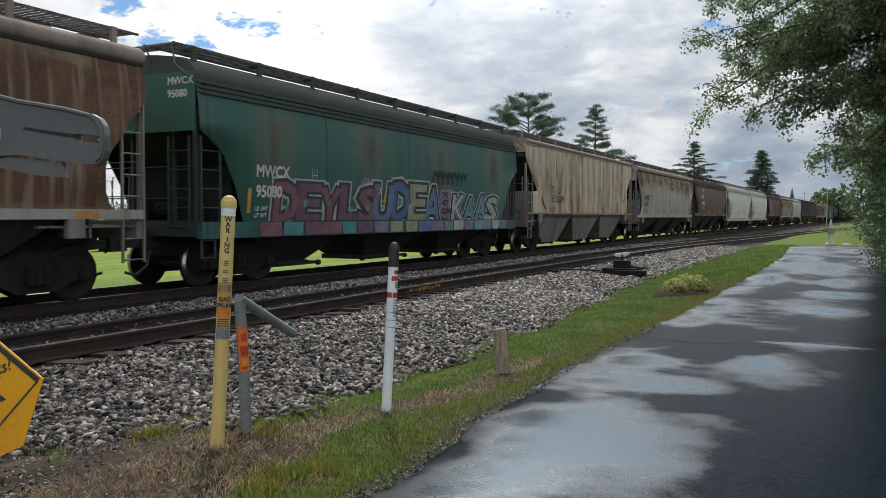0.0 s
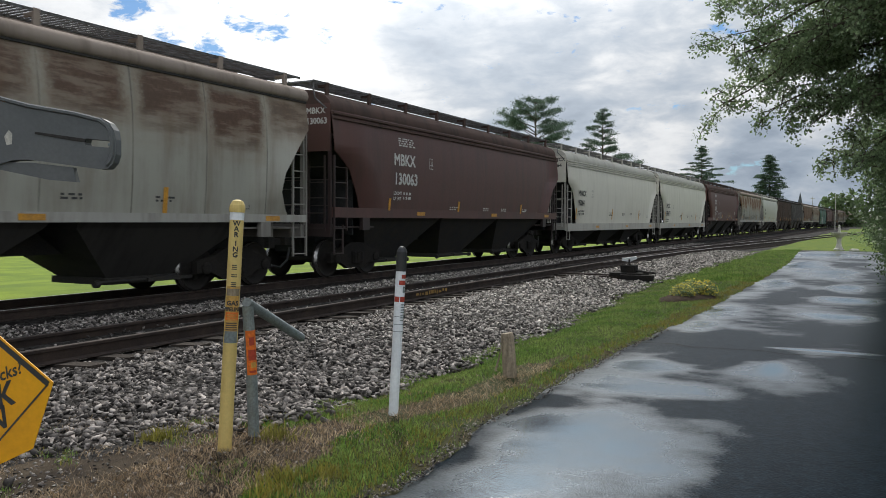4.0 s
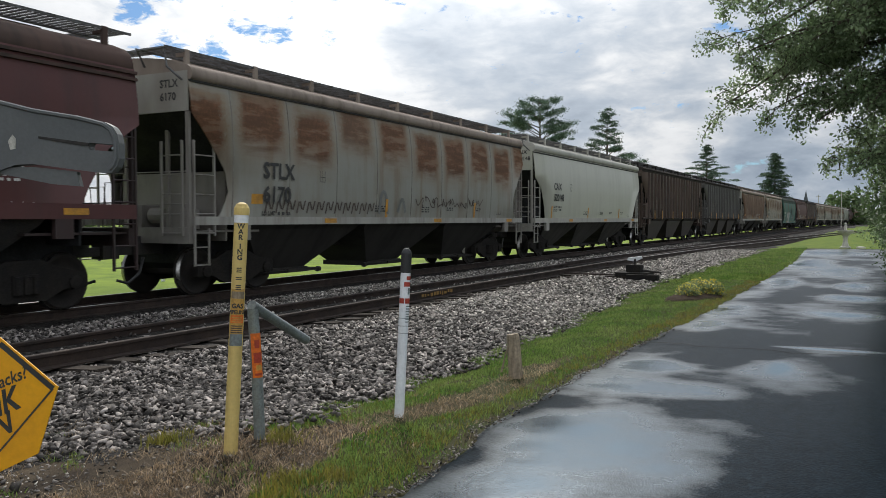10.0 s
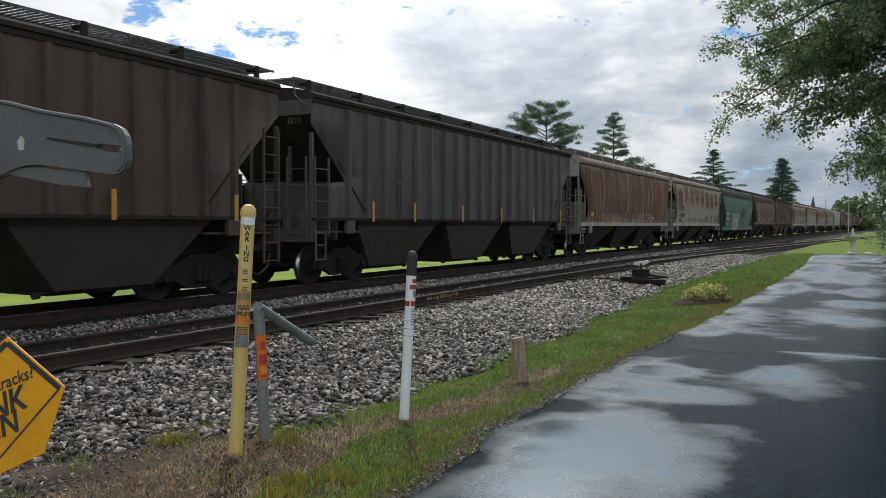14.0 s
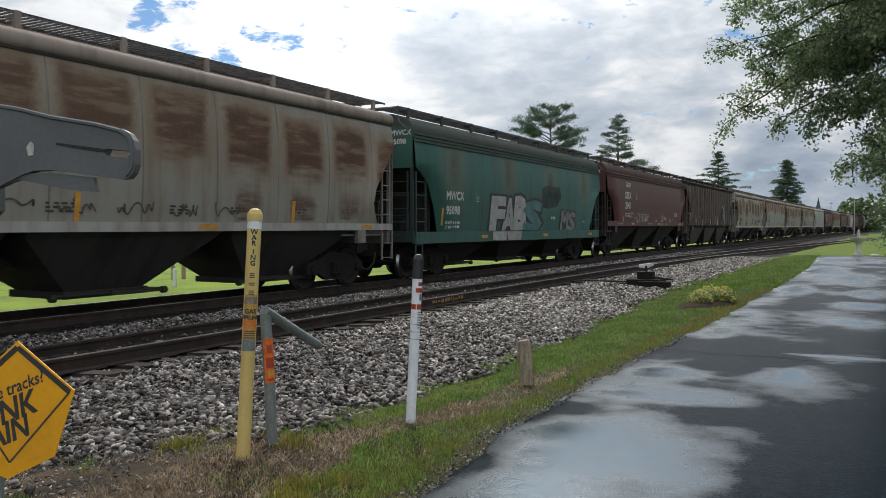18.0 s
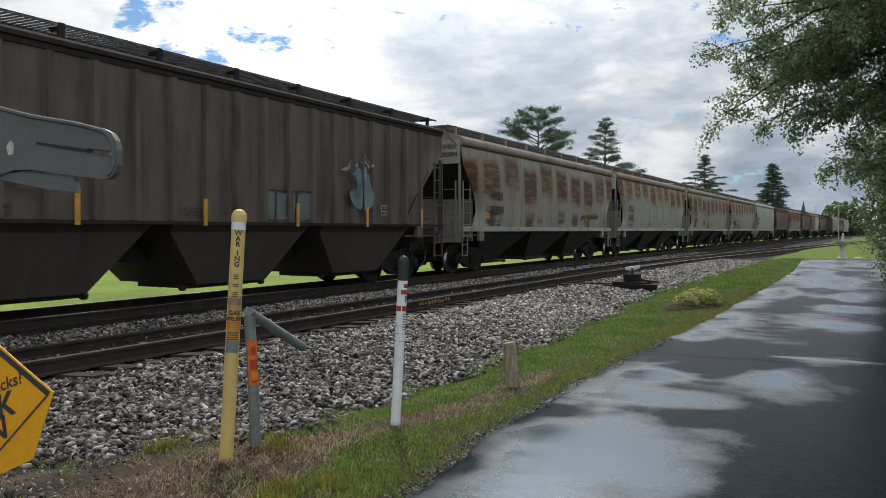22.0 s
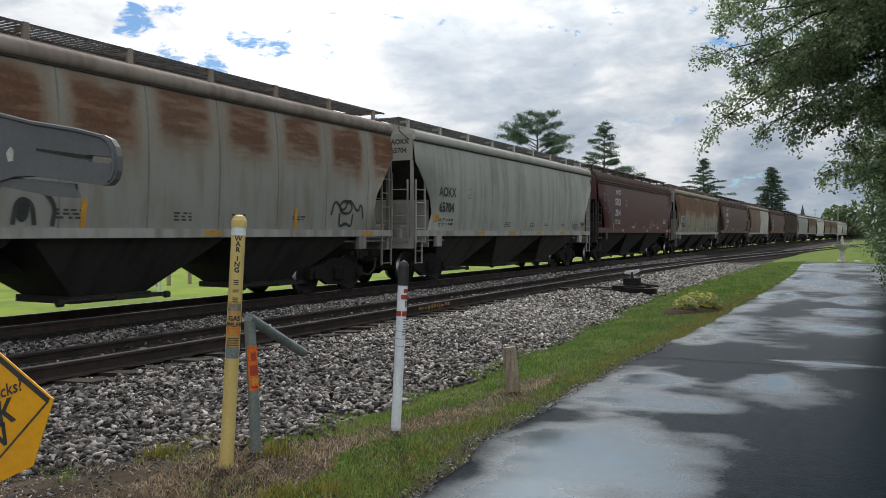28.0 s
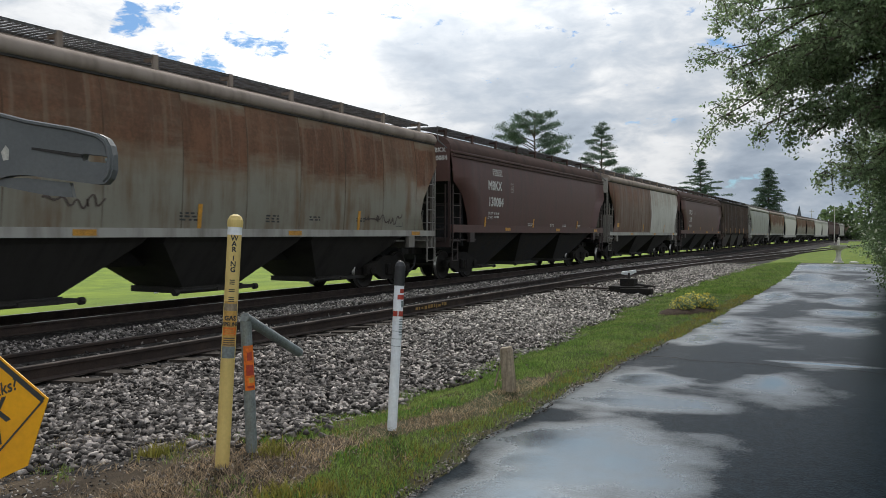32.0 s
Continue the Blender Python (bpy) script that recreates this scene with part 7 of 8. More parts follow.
def build_yellow_marker():
    base, top = (-3.565, 3.965, 0.0), (-3.52, 4.05, 1.645)
    h = 1.65
    post = tagged(new("marker_post"), "sun-bleached yellow plastic pipeline marker post with black lettering", "marker post")
    post.matrix_basis = leaning(base, top, -48)
    r = 0.044
    part("tube", Geo().lathe([(r, -0.15), (r, h - 0.06)], 20), M_YELLOW, post, shade=False)
    part("cap", Geo().lathe([(r + 0.005, h - 0.065), (r + 0.006, h - 0.04), (r + 0.004, h - 0.02), (r * 0.75, h + 0.006), (r * 0.3, h + 0.016)], 20), M_YELLOW, post, "domed yellow cap")
    place("band", sleeve(r + 0.001, h - 0.115, h - 0.055, 0, 360, M_WHITE, 24), post, None, "white reflective band")
    z = h - 0.150
    for ch in ("W", "A", "R", None, "I", "N", "G"):
        if ch:
            place("letter", wrapped(ch, 0.044, M_LET_K, r), post, pose(0, 0, z))
            z -= 0.036
        else:
            z -= 0.020
    for zz, n, w in ((1.245, 3, 20), (1.185, 2, 24), (1.135, 3, 22)):
        for k in range(n):
            place("text_bar", sleeve(r + 0.0012, zz - 0.012 * k, zz - 0.012 * k + 0.006, -w, w, M_BLACK), post)
    place("label", sleeve(r + 0.0012, 0.83, 1.115, -62, 62, M_AMBER), post, None, "faded amber warning label")
    place("label", sleeve(r + 0.0018, 1.055, 1.10, -60, 60, M_WOOD), post, None, "brown faded print")
    place("lettering", wrapped("GAS", 0.040, M_LET_K, r + 0.002), post, pose(0, 0, 0.995), "bold black lettering")
    place("lettering", wrapped("PIPELINE", 0.034, M_LET_K, r + 0.002, 0.112), post, pose(0, 0, 0.958), "bold black lettering")
    place("label", sleeve(r + 0.0018, 0.90, 0.95, -58, 58, M_ORANGE), post, None, "orange label stripe")
    for k in range(3):
        place("text_bar", sleeve(r + 0.0024, 0.905 + 0.013 * k, 0.911 + 0.013 * k, -40, 40, M_AMBER), post)
    for k in range(4):
        place("text_bar", sleeve(r + 0.0024, 0.836 + 0.014 * k, 0.843 + 0.014 * k, -48, 48, M_LET_D), post)
    place("label", sleeve(r + 0.001, 0.755, 0.83, -60, 60, M_GALV), post, None, "grey scuffed patch")


def build_white_marker():
    base, top = (-3.16, 5.40, -0.02), (-3.125, 5.47, 1.32)
    h = 1.345
    post = tagged(new("marker_post"), "white round cable marker post with a black domed top", "marker post")
    post.matrix_basis = leaning(base, top, -55)
    r = 0.038
    part("tube", Geo().lathe([(r, -0.15), (r, h - 0.17)], 20), M_WHITE, post)
    part("cap", Geo().lathe([(r + 0.003, h - 0.18), (r + 0.003, h - 0.03), (r * 0.85, h - 0.008), (r * 0.5, h + 0.008), (r * 0.15, h + 0.012)], 20), M_BLACK, post, "black domed cap")
    place("decal", sleeve(r + 0.0022, h - 0.205, h - 0.235 + 0.0, 8, 70, M_RED), post, None, "red printed block")
    place("decal", sleeve(r + 0.0022, h - 0.250, h - 0.285, -18, 70, M_RED), post, None, "red printed block")
    place("decal", sleeve(r + 0.0022, h - 0.375, h - 0.415, -75, -8, M_RED), post, None, "red printed block")
    place("decal", sleeve(r + 0.0022, h - 0.375, h - 0.415, 2, 75, M_RED), post, None, "red printed block")
    place("decal", sleeve(r + 0.0022, h - 0.295, h - 0.345, 28, 62, M_GALV), post, None, "round grey emblem")
    for k in range(7):
        place("text_bar", sleeve(r + 0.0024, h - 0.44 - 0.020 * k, h - 0.432 - 0.020 * k, 15, 68, M_GALV), post)
    part("sleeve", Geo().lathe([(r + 0.0006, h - 0.65), (r + 0.0006, h - 0.17)], 20), M_WHITE, post, "white printed sleeve")
    for z in (h - 0.53, h - 0.59, h - 0.645):
        place("text_bar", sleeve(r + 0.003, z, z + 0.004, -75, 75, M_GALV), post)


def build_pipe():
    pipe = tagged(new("vent_pipe"), "bent galvanised steel vent pipe with an orange sticker", "pipe")
    part("tube", Geo().tube([(-3.59, 4.30, -0.2), (-3.60, 4.275, 0.5), (-3.615, 4.255, 0.965)], 0.037, 16), M_GALV, pipe, shade=False)
    part("arm", Geo().tube([(-3.606, 4.235, 0.985), (-3.69, 4.94, 0.655)], 0.034, 16), M_GALV, pipe, "sloping galvanised arm")
    st = new("sticker", sleeve(0.0385, 0.50, 0.80, -58, 62, M_ORANGE))
    st.parent = pipe
    st.matrix_basis = leaning((-3.59, 4.30, 0.0), (-3.607, 4.262, 0.80), -38)
    tagged(st, "orange warning sticker with faded print")
    for z0, z1, a, c, m in ((0.70, 0.755, -20, 30, M_RED), (0.60, 0.67, -35, 45, M_RED), (0.55, 0.585, -15, 45, M_AMBER), (0.515, 0.53, -30, 40, M_RED)):
        b = place("print", sleeve(0.0392, z0, z1, a, c, m), st)


def build_stub():
    g = Geo()
    rng = random.Random(3)
    prev = []
    pts = [(-3.012, 7.45, -0.2), (-3.02, 7.447, 0.0), (-3.035, 7.445, 0.2), (-3.052, 7.443, 0.40), (-3.056, 7.442, 0.425)]
    g.tube(pts, [0.075, 0.072, 0.068, 0.064, 0.056], 12)
    g.tube([(-3.15, 7.38, 0.05), (-3.09, 7.40, 0.30)], [0.012, 0.006], 5)
    ob = new("wooden_stub", g.mesh("wooden_stub", M_WOOD))
    tagged(ob, "short weathered round wooden post leaning in the grass", "post")


def build_switch_stand():
    ob = tagged(new("switch_stand"), "low dark iron switch stand with a pale tilted target plate", "switch stand")
    x, y = -5.62, 22.6
    part("base", Geo().box(-0.45, 0.45, -0.45, 0.45, -0.12, 0.10, bev=0.03).box(-0.20, 0.20, -0.22, 0.22, 0.10, 0.30, bev=0.03).box(-0.1, 0.75, -0.6, -0.3, -0.12, 0.06, bev=0.02), M_TRUCK, ob, m=pose(x, y, 0.0))
    part("spindle", Geo().tube([(0, 0, 0.2), (0, 0, 0.46)], 0.03, 8), M_UNDER, ob, m=pose(x, y, 0.0))
    part("target", Geo().prism([(-0.26, -0.05), (0.02, -0.09), (0.26, 0.02), (0.24, 0.11), (-0.02, 0.07), (-0.24, 0.04)], -0.012, 0.012, "y"), M_WHITE, ob, "pale weathered target plate", m=pose(x, y, 0.46, 12, 0, 22) @ Matrix.Scale(0.8, 4))
    part("lever", Geo().tube([(0.1, 0.0, 0.16), (0.75, -0.10, 0.10)], 0.03, 6), M_UNDER, ob, m=pose(x, y, 0.0))
    for dy in (-0.35, 0.35):
        tie = new("tie", Geo().box(-1.9, 0.75, -0.12, 0.12, -0.22, -0.02, bev=0.015).mesh("tie", M_TIE))
        tie.matrix_basis = pose(-6.0, 22.6 + dy, 0.02)
        tagged(tie, "long dark headblock timber under the switch stand", "timber")
    rod = new("switch_rod", Geo().tube([(-5.7, 22.62, 0.0), (-7.7, 22.62, 0.0)], 0.025, 6).mesh("switch_rod", M_RAIL))
    tagged(rod, "rusty steel rod from switch stand to rails", "rod")


def build_flower_bed():
    bed = tagged(new("flower_bed"), "mounded dark mulch bed with yellow chrysanthemums in the verge", "flower bed")
    rng = np.random.RandomState(4)
    g = Geo()
    n, m = 22, 6
    vs = [(0, 0, 0.09)]
    for k in range(1, m + 1):
        for j in range(n):
            a = 2 * math.pi * j / n
            r = k / m * (1 + 0.12 * math.sin(3 * a) + 0.05 * math.sin(7 * a))
            vs.append((0.50 * r * math.cos(a), 1.05 * r * math.sin(a), 0.10 * (1 - (k / m) ** 2) + 0.012 * math.sin(9 * a + k) - (0.06 if k == m else 0)))
    fs = [(0, 1 + j, 1 + (j + 1) % n) for j in range(n)]
    for k in range(m - 1):
        fs += [(1 + k * n + j, 1 + (k + 1) * n + j, 1 + (k + 1) * n + (j + 1) % n, 1 + k * n + (j + 1) % n) for j in range(n)]
    g.add(vs, fs)
    part("mulch", g, M_MULCH, bed, "dark mulch mound", m=pose(-2.97, 16.6, 0.0, 0, 0, -14), shade=True)

    def tuft(name, cx, cy, rx, ry, h, count, size, mat, label, seed):
        r = np.random.RandomState(seed)
        d = r.normal(size=(count, 3))
        d[:, 2] = np.abs(d[:, 2])
        d /= np.linalg.norm(d, axis=1)[:, None]
        P = np.array([cx, cy, 0.06]) + d * np.array([rx, ry, h]) * r.uniform(0.75, 1.05, (count, 1))
        tagged(place(name, leaf_mesh(name, P, size, mat, seed), bed), label, kind="stuff")
    for i, (cx, cy, rx, ry, h) in enumerate(((-2.93, 16.95, 0.30, 0.38, 0.28), (-2.76, 17.45, 0.26, 0.30, 0.24), (-3.04, 16.45, 0.24, 0.28, 0.22), (-2.70, 17.0, 0.22, 0.24, 0.2))):
        tuft("foliage", cx, cy, rx, ry, h, 700, 0.034, M_LEAF, "low green foliage", 30 + i)
        tuft("bloom_cover", cx, cy, rx * 1.05, ry * 1.05, h * 1.10, 300, 0.030, M_FLOWER, "small yellow blooms", 40 + i)


def leaf_mesh(name, P, size, mat, seed, long=1.5, droop=0.0):
    """Leaves at the given places: each a folded diamond, turned at random."""
    rng = np.random.RandomState(seed)
    n = len(P)
    R = turns(rng, n)
    s = size * rng.uniform(0.6, 1.35, n)
    base = np.array([(-0.5 * long, 0, 0), (0, -0.42, 0.10), (0.5 * long, 0, 0), (0, 0.42, 0.10)])
    V = np.einsum("nij,kj->nki", R, base) * s[:, None, None] + np.asarray(P)[:, None, :]
    b = 4 * np.arange(n)[:, None]
    F = np.concatenate([b + np.array([[0, 1, 2]]), b + np.array([[0, 2, 3]])], 0)
    return fast_mesh(name, V.reshape(-1, 3), F, mat)


def build_fountain():
    """An urn fountain of cast stone with a small figure on top."""
    f = tagged(new("garden_fountain"), "weathered cast-stone birdbath fountain at the end of the driveway", "fountain")
    m = pose(-0.82, 49.03, 0.0) @ Matrix.Diagonal((0.74, 0.74, 1.0, 1.0))
    part("pedestal", Geo().lathe([(0.36, 0.0), (0.36, 0.07), (0.27, 0.10), (0.22, 0.20), (0.17, 0.32), (0.15, 0.48), (0.18, 0.60), (0.24, 0.70)], 20), M_CONC, f, m=m, shade=False)
    part("bowl", Geo().lathe([(0.20, 0.68), (0.34, 0.74), (0.48, 0.84), (0.55, 0.93), (0.56, 0.97), (0.50, 0.97), (0.44, 0.90), (0.2, 0.86)], 24), M_CONC, f, "wide shallow bowl", m=m)
    fig = new("statuette", Geo().lathe([(0.15, 0.84), (0.14, 0.93), (0.10, 0.98), (0.085, 1.06), (0.11, 1.14), (0.095, 1.21), (0.05, 1.25), (0.072, 1.30), (0.06, 1.36), (0.02, 1.39)], 12).mesh("statuette", M_CONC))
    fig.matrix_basis = m
    tagged(fig, "small weathered stone statuette on the fountain bowl", "statue")
    for dx, w, h in ((0.75, 0.25, 0.10),):
        st = new("garden_stone", Geo().lathe([(w, -0.03), (w * 0.95, h * 0.6), (w * 0.5, h)], 9).mesh("garden_stone", M_CONC))
        st.matrix_basis = pose(-0.82 + dx, 49.1, 0)
        tagged(st, "low grey stone on the lawn beside the fountain", "stone")


def build_crossing_sign():
    """A yellow panel with a black diamond border and slanted lettering, on a thin stake."""
    sign = tagged(new("warning_sign"), "yellow railway safety sign with black border and slanted lettering", "sign")
    sign.matrix_basis = axes((-2.79, 1.90, 0.88), (0.8847, 0.4661, 0), (0, 0, 1))
    out = [(0.0, 0.245), (0.208, 0.062), (0.131, -0.183), (-0.046, -0.268), (-0.175, -0.20), (-0.215, 0.05)]
    part("panel", Geo().prism(out, -0.006, 0.0, "z"), M_SIGN, sign, "bright yellow panel")

    def bar(a, c, w, z):
        d = Vector((c[0] - a[0], c[1] - a[1])).normalized() * w / 2
        n = Vector((-d.y, d.x))
        return Geo().add([(a[0] + n.x, a[1] + n.y, z), (a[0] - n.x, a[1] - n.y, z), (c[0] - n.x, c[1] - n.y, z), (c[0] + n.x, c[1] + n.y, z)], [(0, 1, 2, 3)])
    for a, c, w in (((0.0, 0.222), (0.190, 0.056), 0.020), ((0.0, 0.222), (-0.195, 0.045), 0.020), ((0.190, 0.056), (-0.035, -0.205), 0.007), ((-0.195, 0.045), (-0.035, -0.205), 0.007)):
        part("border", bar(a, c, w, 0.0015), M_LET_K, sign, "black border line")
    tilt = radians(22)
    for words, size, ox, oy, bold in (("See tracks?", 0.062, 0.098, 0.098, 0), ("THINK", 0.118, 0.070, -0.012, 1), ("TRAIN", 0.108, 0.043, -0.098, 1)):
        me = text_mesh(words, size, M_LET_K, "RIGHT", 0.86, 0.0045 if bold else 0.0012)
        for v in me.vertices:
            v.co.x += 0.28 * v.co.y
        place("lettering", me, sign, Matrix.Translation((ox, oy, 0.0018)) @ Matrix.Rotation(tilt, 4, "Z"), "slanted black lettering")
    part("stake", Geo().box(-0.10, -0.075, -0.95, 0.05, -0.03, -0.008), M_GALV, sign, "thin steel stake behind the panel")


def build_gate():
    """The counterweight end of a crossing gate, seen close by, on its mast."""
    gate = tagged(new("crossing_gate"), "grey cast-metal counterweight arm of a railway crossing gate", "crossing gate")
    gate.matrix_basis = axes((-3.033, 2.279, 1.89), (0.8897, 0.4566, 0), (0, 0, 1))
    k = 0.002355

    def uv(px, py):
        return ((px - 80) * k, (250 - py) * k)
    body = [uv(*p) for p in ((-110, 168), (-40, 176), (5, 183), (30, 190), (60, 197), (140, 210), (186, 221), (201, 229), (209, 242), (212, 258), (212, 285), (207, 300), (198, 310), (184, 311), (120, 303), (60, 295), (30, 296), (8, 303), (-30, 322), (-110, 350))]
    upper = body[:10] + [uv(*p) for p in ((212, 266), (205, 266), (202, 261), (160, 257), (158, 264), (-110, 246))]
    lower = [uv(*p) for p in ((-110, 246), (158, 264), (160, 270), (199, 273), (205, 266), (212, 266))] + body[10:]
    g = Geo().prism(upper, -0.06, 0.0, "z").prism(lower, -0.06, 0.0, "z")
    part("arm", g, M_GATE, gate, "grey painted casting")
    rim = Geo()
    edge = [uv(*p) for p in ((-110, 172), (-40, 180), (5, 187), (60, 201), (140, 214), (184, 225), (197, 234), (203, 246), (206, 262), (206, 284), (201, 297), (194, 304))]
    rim.tube([(a, b, 0.0) for a, b in edge], 0.010, 6)
    part("rim", rim, M_GATE, gate, "raised rim of the casting")
    slot = [uv(*p) for p in ((70, 246), (159, 258), (159, 264), (140, 262), (70, 250))]
    part("slot", Geo().prism(slot, -0.002, 0.003, "z"), M_UNDER, gate, "dark long slot")
    part("bolt", Geo().lathe([(0.008, -0.03), (0.008, 0.004), (0.004, 0.008)], 8), M_GALV, gate, m=Matrix.Translation((*uv(202, 268), 0.0)))
    web = [uv(*p) for p in ((-110, 330), (0, 300), (60, 300), (134, 308), (140, 334), (90, 330), (0, 312), (-60, 330))]
    part("web_plate", Geo().prism(web, -0.045, -0.012, "z"), M_GATE, gate, "darker plate under the arm")
    part("worn_patch", Geo().prism([uv(*p) for p in ((16, 255), (24, 243), (30, 250), (29, 268), (20, 270))], 0.0, 0.002, "z"), M_CONC, gate, "chipped pale patch")
    part("mast", Geo().lathe([(0.065, -1.95), (0.065, 0.5)], 16), M_GALV, gate, "round steel mast", m=Matrix.Translation((-0.56, 0, -0.05)) @ Matrix.Rotation(-math.pi / 2, 4, "X"))
    part("mechanism_box", Geo().box(-0.72, -0.42, -0.30, 0.22, -0.32, -0.11, bev=0.03), M_GATE, gate, "grey gate mechanism box")


def build_rail_paint():
    g = Geo()
    rng = random.Random(6)
    x0 = along(14, TRACK_D - SIDING_D + 0.7175)[0]
    y = 14.0
    while y < 15.35:
        w = rng.uniform(0.05, 0.13)
        z0, z1 = RAIL_Z - 0.10 + rng.uniform(0, 0.05), RAIL_Z + rng.uniform(-0.03, 0.012)
        g.add([(x0 + 0.05, y, z0), (x0 + 0.05, y + w, z0), (x0 + 0.05, y + w, z1), (x0 + 0.05, y, z1)], [(0, 1, 2, 3)])
        y += w + rng.uniform(0.02, 0.06)
    tag = new("rail_marking", g.mesh("rail_marking", S_AMBER))
    tagged(tag, "faded ochre painted marking on the siding rail", "painted marking", kind="structure")


def build_far_side():
    """What shows under and between the cars: a marker, stakes, a passing car, far houses and trees."""
    p = new("lawn_marker", Geo().lathe([(0.07, -0.9), (0.07, 0.75), (0.05, 0.79)], 12).mesh("lawn_marker", M_WHITE))
    p.matrix_basis = pose(-19.8, 19.0, ground_z(-19.8, 19.0) - 0.2)
    tagged(p, "short white plastic marker post on the lawn", "marker post")
    for x, y, h in ((-37.6, 36.8, 1.3), (-36.8, 35.2, 1.0), (-40.0, 41.0, 1.2)):
        s = new("fence_stake", Geo().box(-0.10, 0.10, -0.10, 0.10, -0.3, h, bev=0.02).mesh("fence_stake", M_WOOD))
        s.matrix_basis = pose(x, y, ground_z(x, y))
        tagged(s, "dark wooden stake on the far lawn", "post")


def white_car():
    car = tagged(new("car"), "white sport utility vehicle passing on the far road", "car")
    prof = [(-2.3, 0.35), (2.2, 0.35), (2.3, 0.75), (2.2, 1.0), (1.25, 1.1), (0.55, 1.62), (-1.6, 1.68), (-2.2, 1.15), (-2.35, 0.8)]
    part("body", Geo().prism(prof, -0.88, 0.88, "x"), M_WHITE, car, "white painted body")
    glass = material("dark_car_glass", (0.02, 0.025, 0.03), None, 0.1, bump=0.0)
    for sx in (0.884, -0.896):
        part("window", Geo().prism([(0.9, 1.12), (0.5, 1.52), (-1.45, 1.56), (-1.85, 1.15)], sx, sx + 0.012, "x"), glass, car, "dark side window")
    part("windscreen", Geo().add([(-0.8, 1.24, 1.12), (0.8, 1.24, 1.12), (0.72, 0.60, 1.58), (-0.72, 0.60, 1.58)], [(0, 1, 2, 3)]), glass, car, m=pose(0, 0.02, 0.01))
    for sx in (-0.78, 0.78):
        for y in (-1.42, 1.42):
            w = part("wheel", Geo().lathe([(0.2, -0.11), (0.36, -0.11), (0.36, 0.11), (0.2, 0.11)], 18, 0, (0, 0, 0), "x"), M_BLACK, car, "black tyre", m=pose(sx, y, 0.36))
            part("rim", Geo().lathe([(0.2, -0.115), (0.2, 0.115)], 12, 0, (0, 0, 0), "x"), M_GALV, w, "silver rim")
    return car


build_yellow_marker()
build_white_marker()
build_pipe()
build_stub()
build_switch_stand()
build_flower_bed()
build_fountain()
build_crossing_sign()
build_gate()
build_rail_paint()
build_far_side()
WHITE_CAR = white_car()


# ---- trees and distance ----
def limb_points(a, c, sag, n, rng, wob=0.15):
    a, c = Vector(a), Vector(c)
    out = []
    for k in range(n + 1):
        u = k / n
        p = a.lerp(c, u)
        p.z += sag * math.sin(u * math.pi)
        if 0 < k < n:
            p += Vector((rng.uniform(-wob, wob), rng.uniform(-wob, wob), rng.uniform(-wob, wob)))
        out.append(p)
    return out


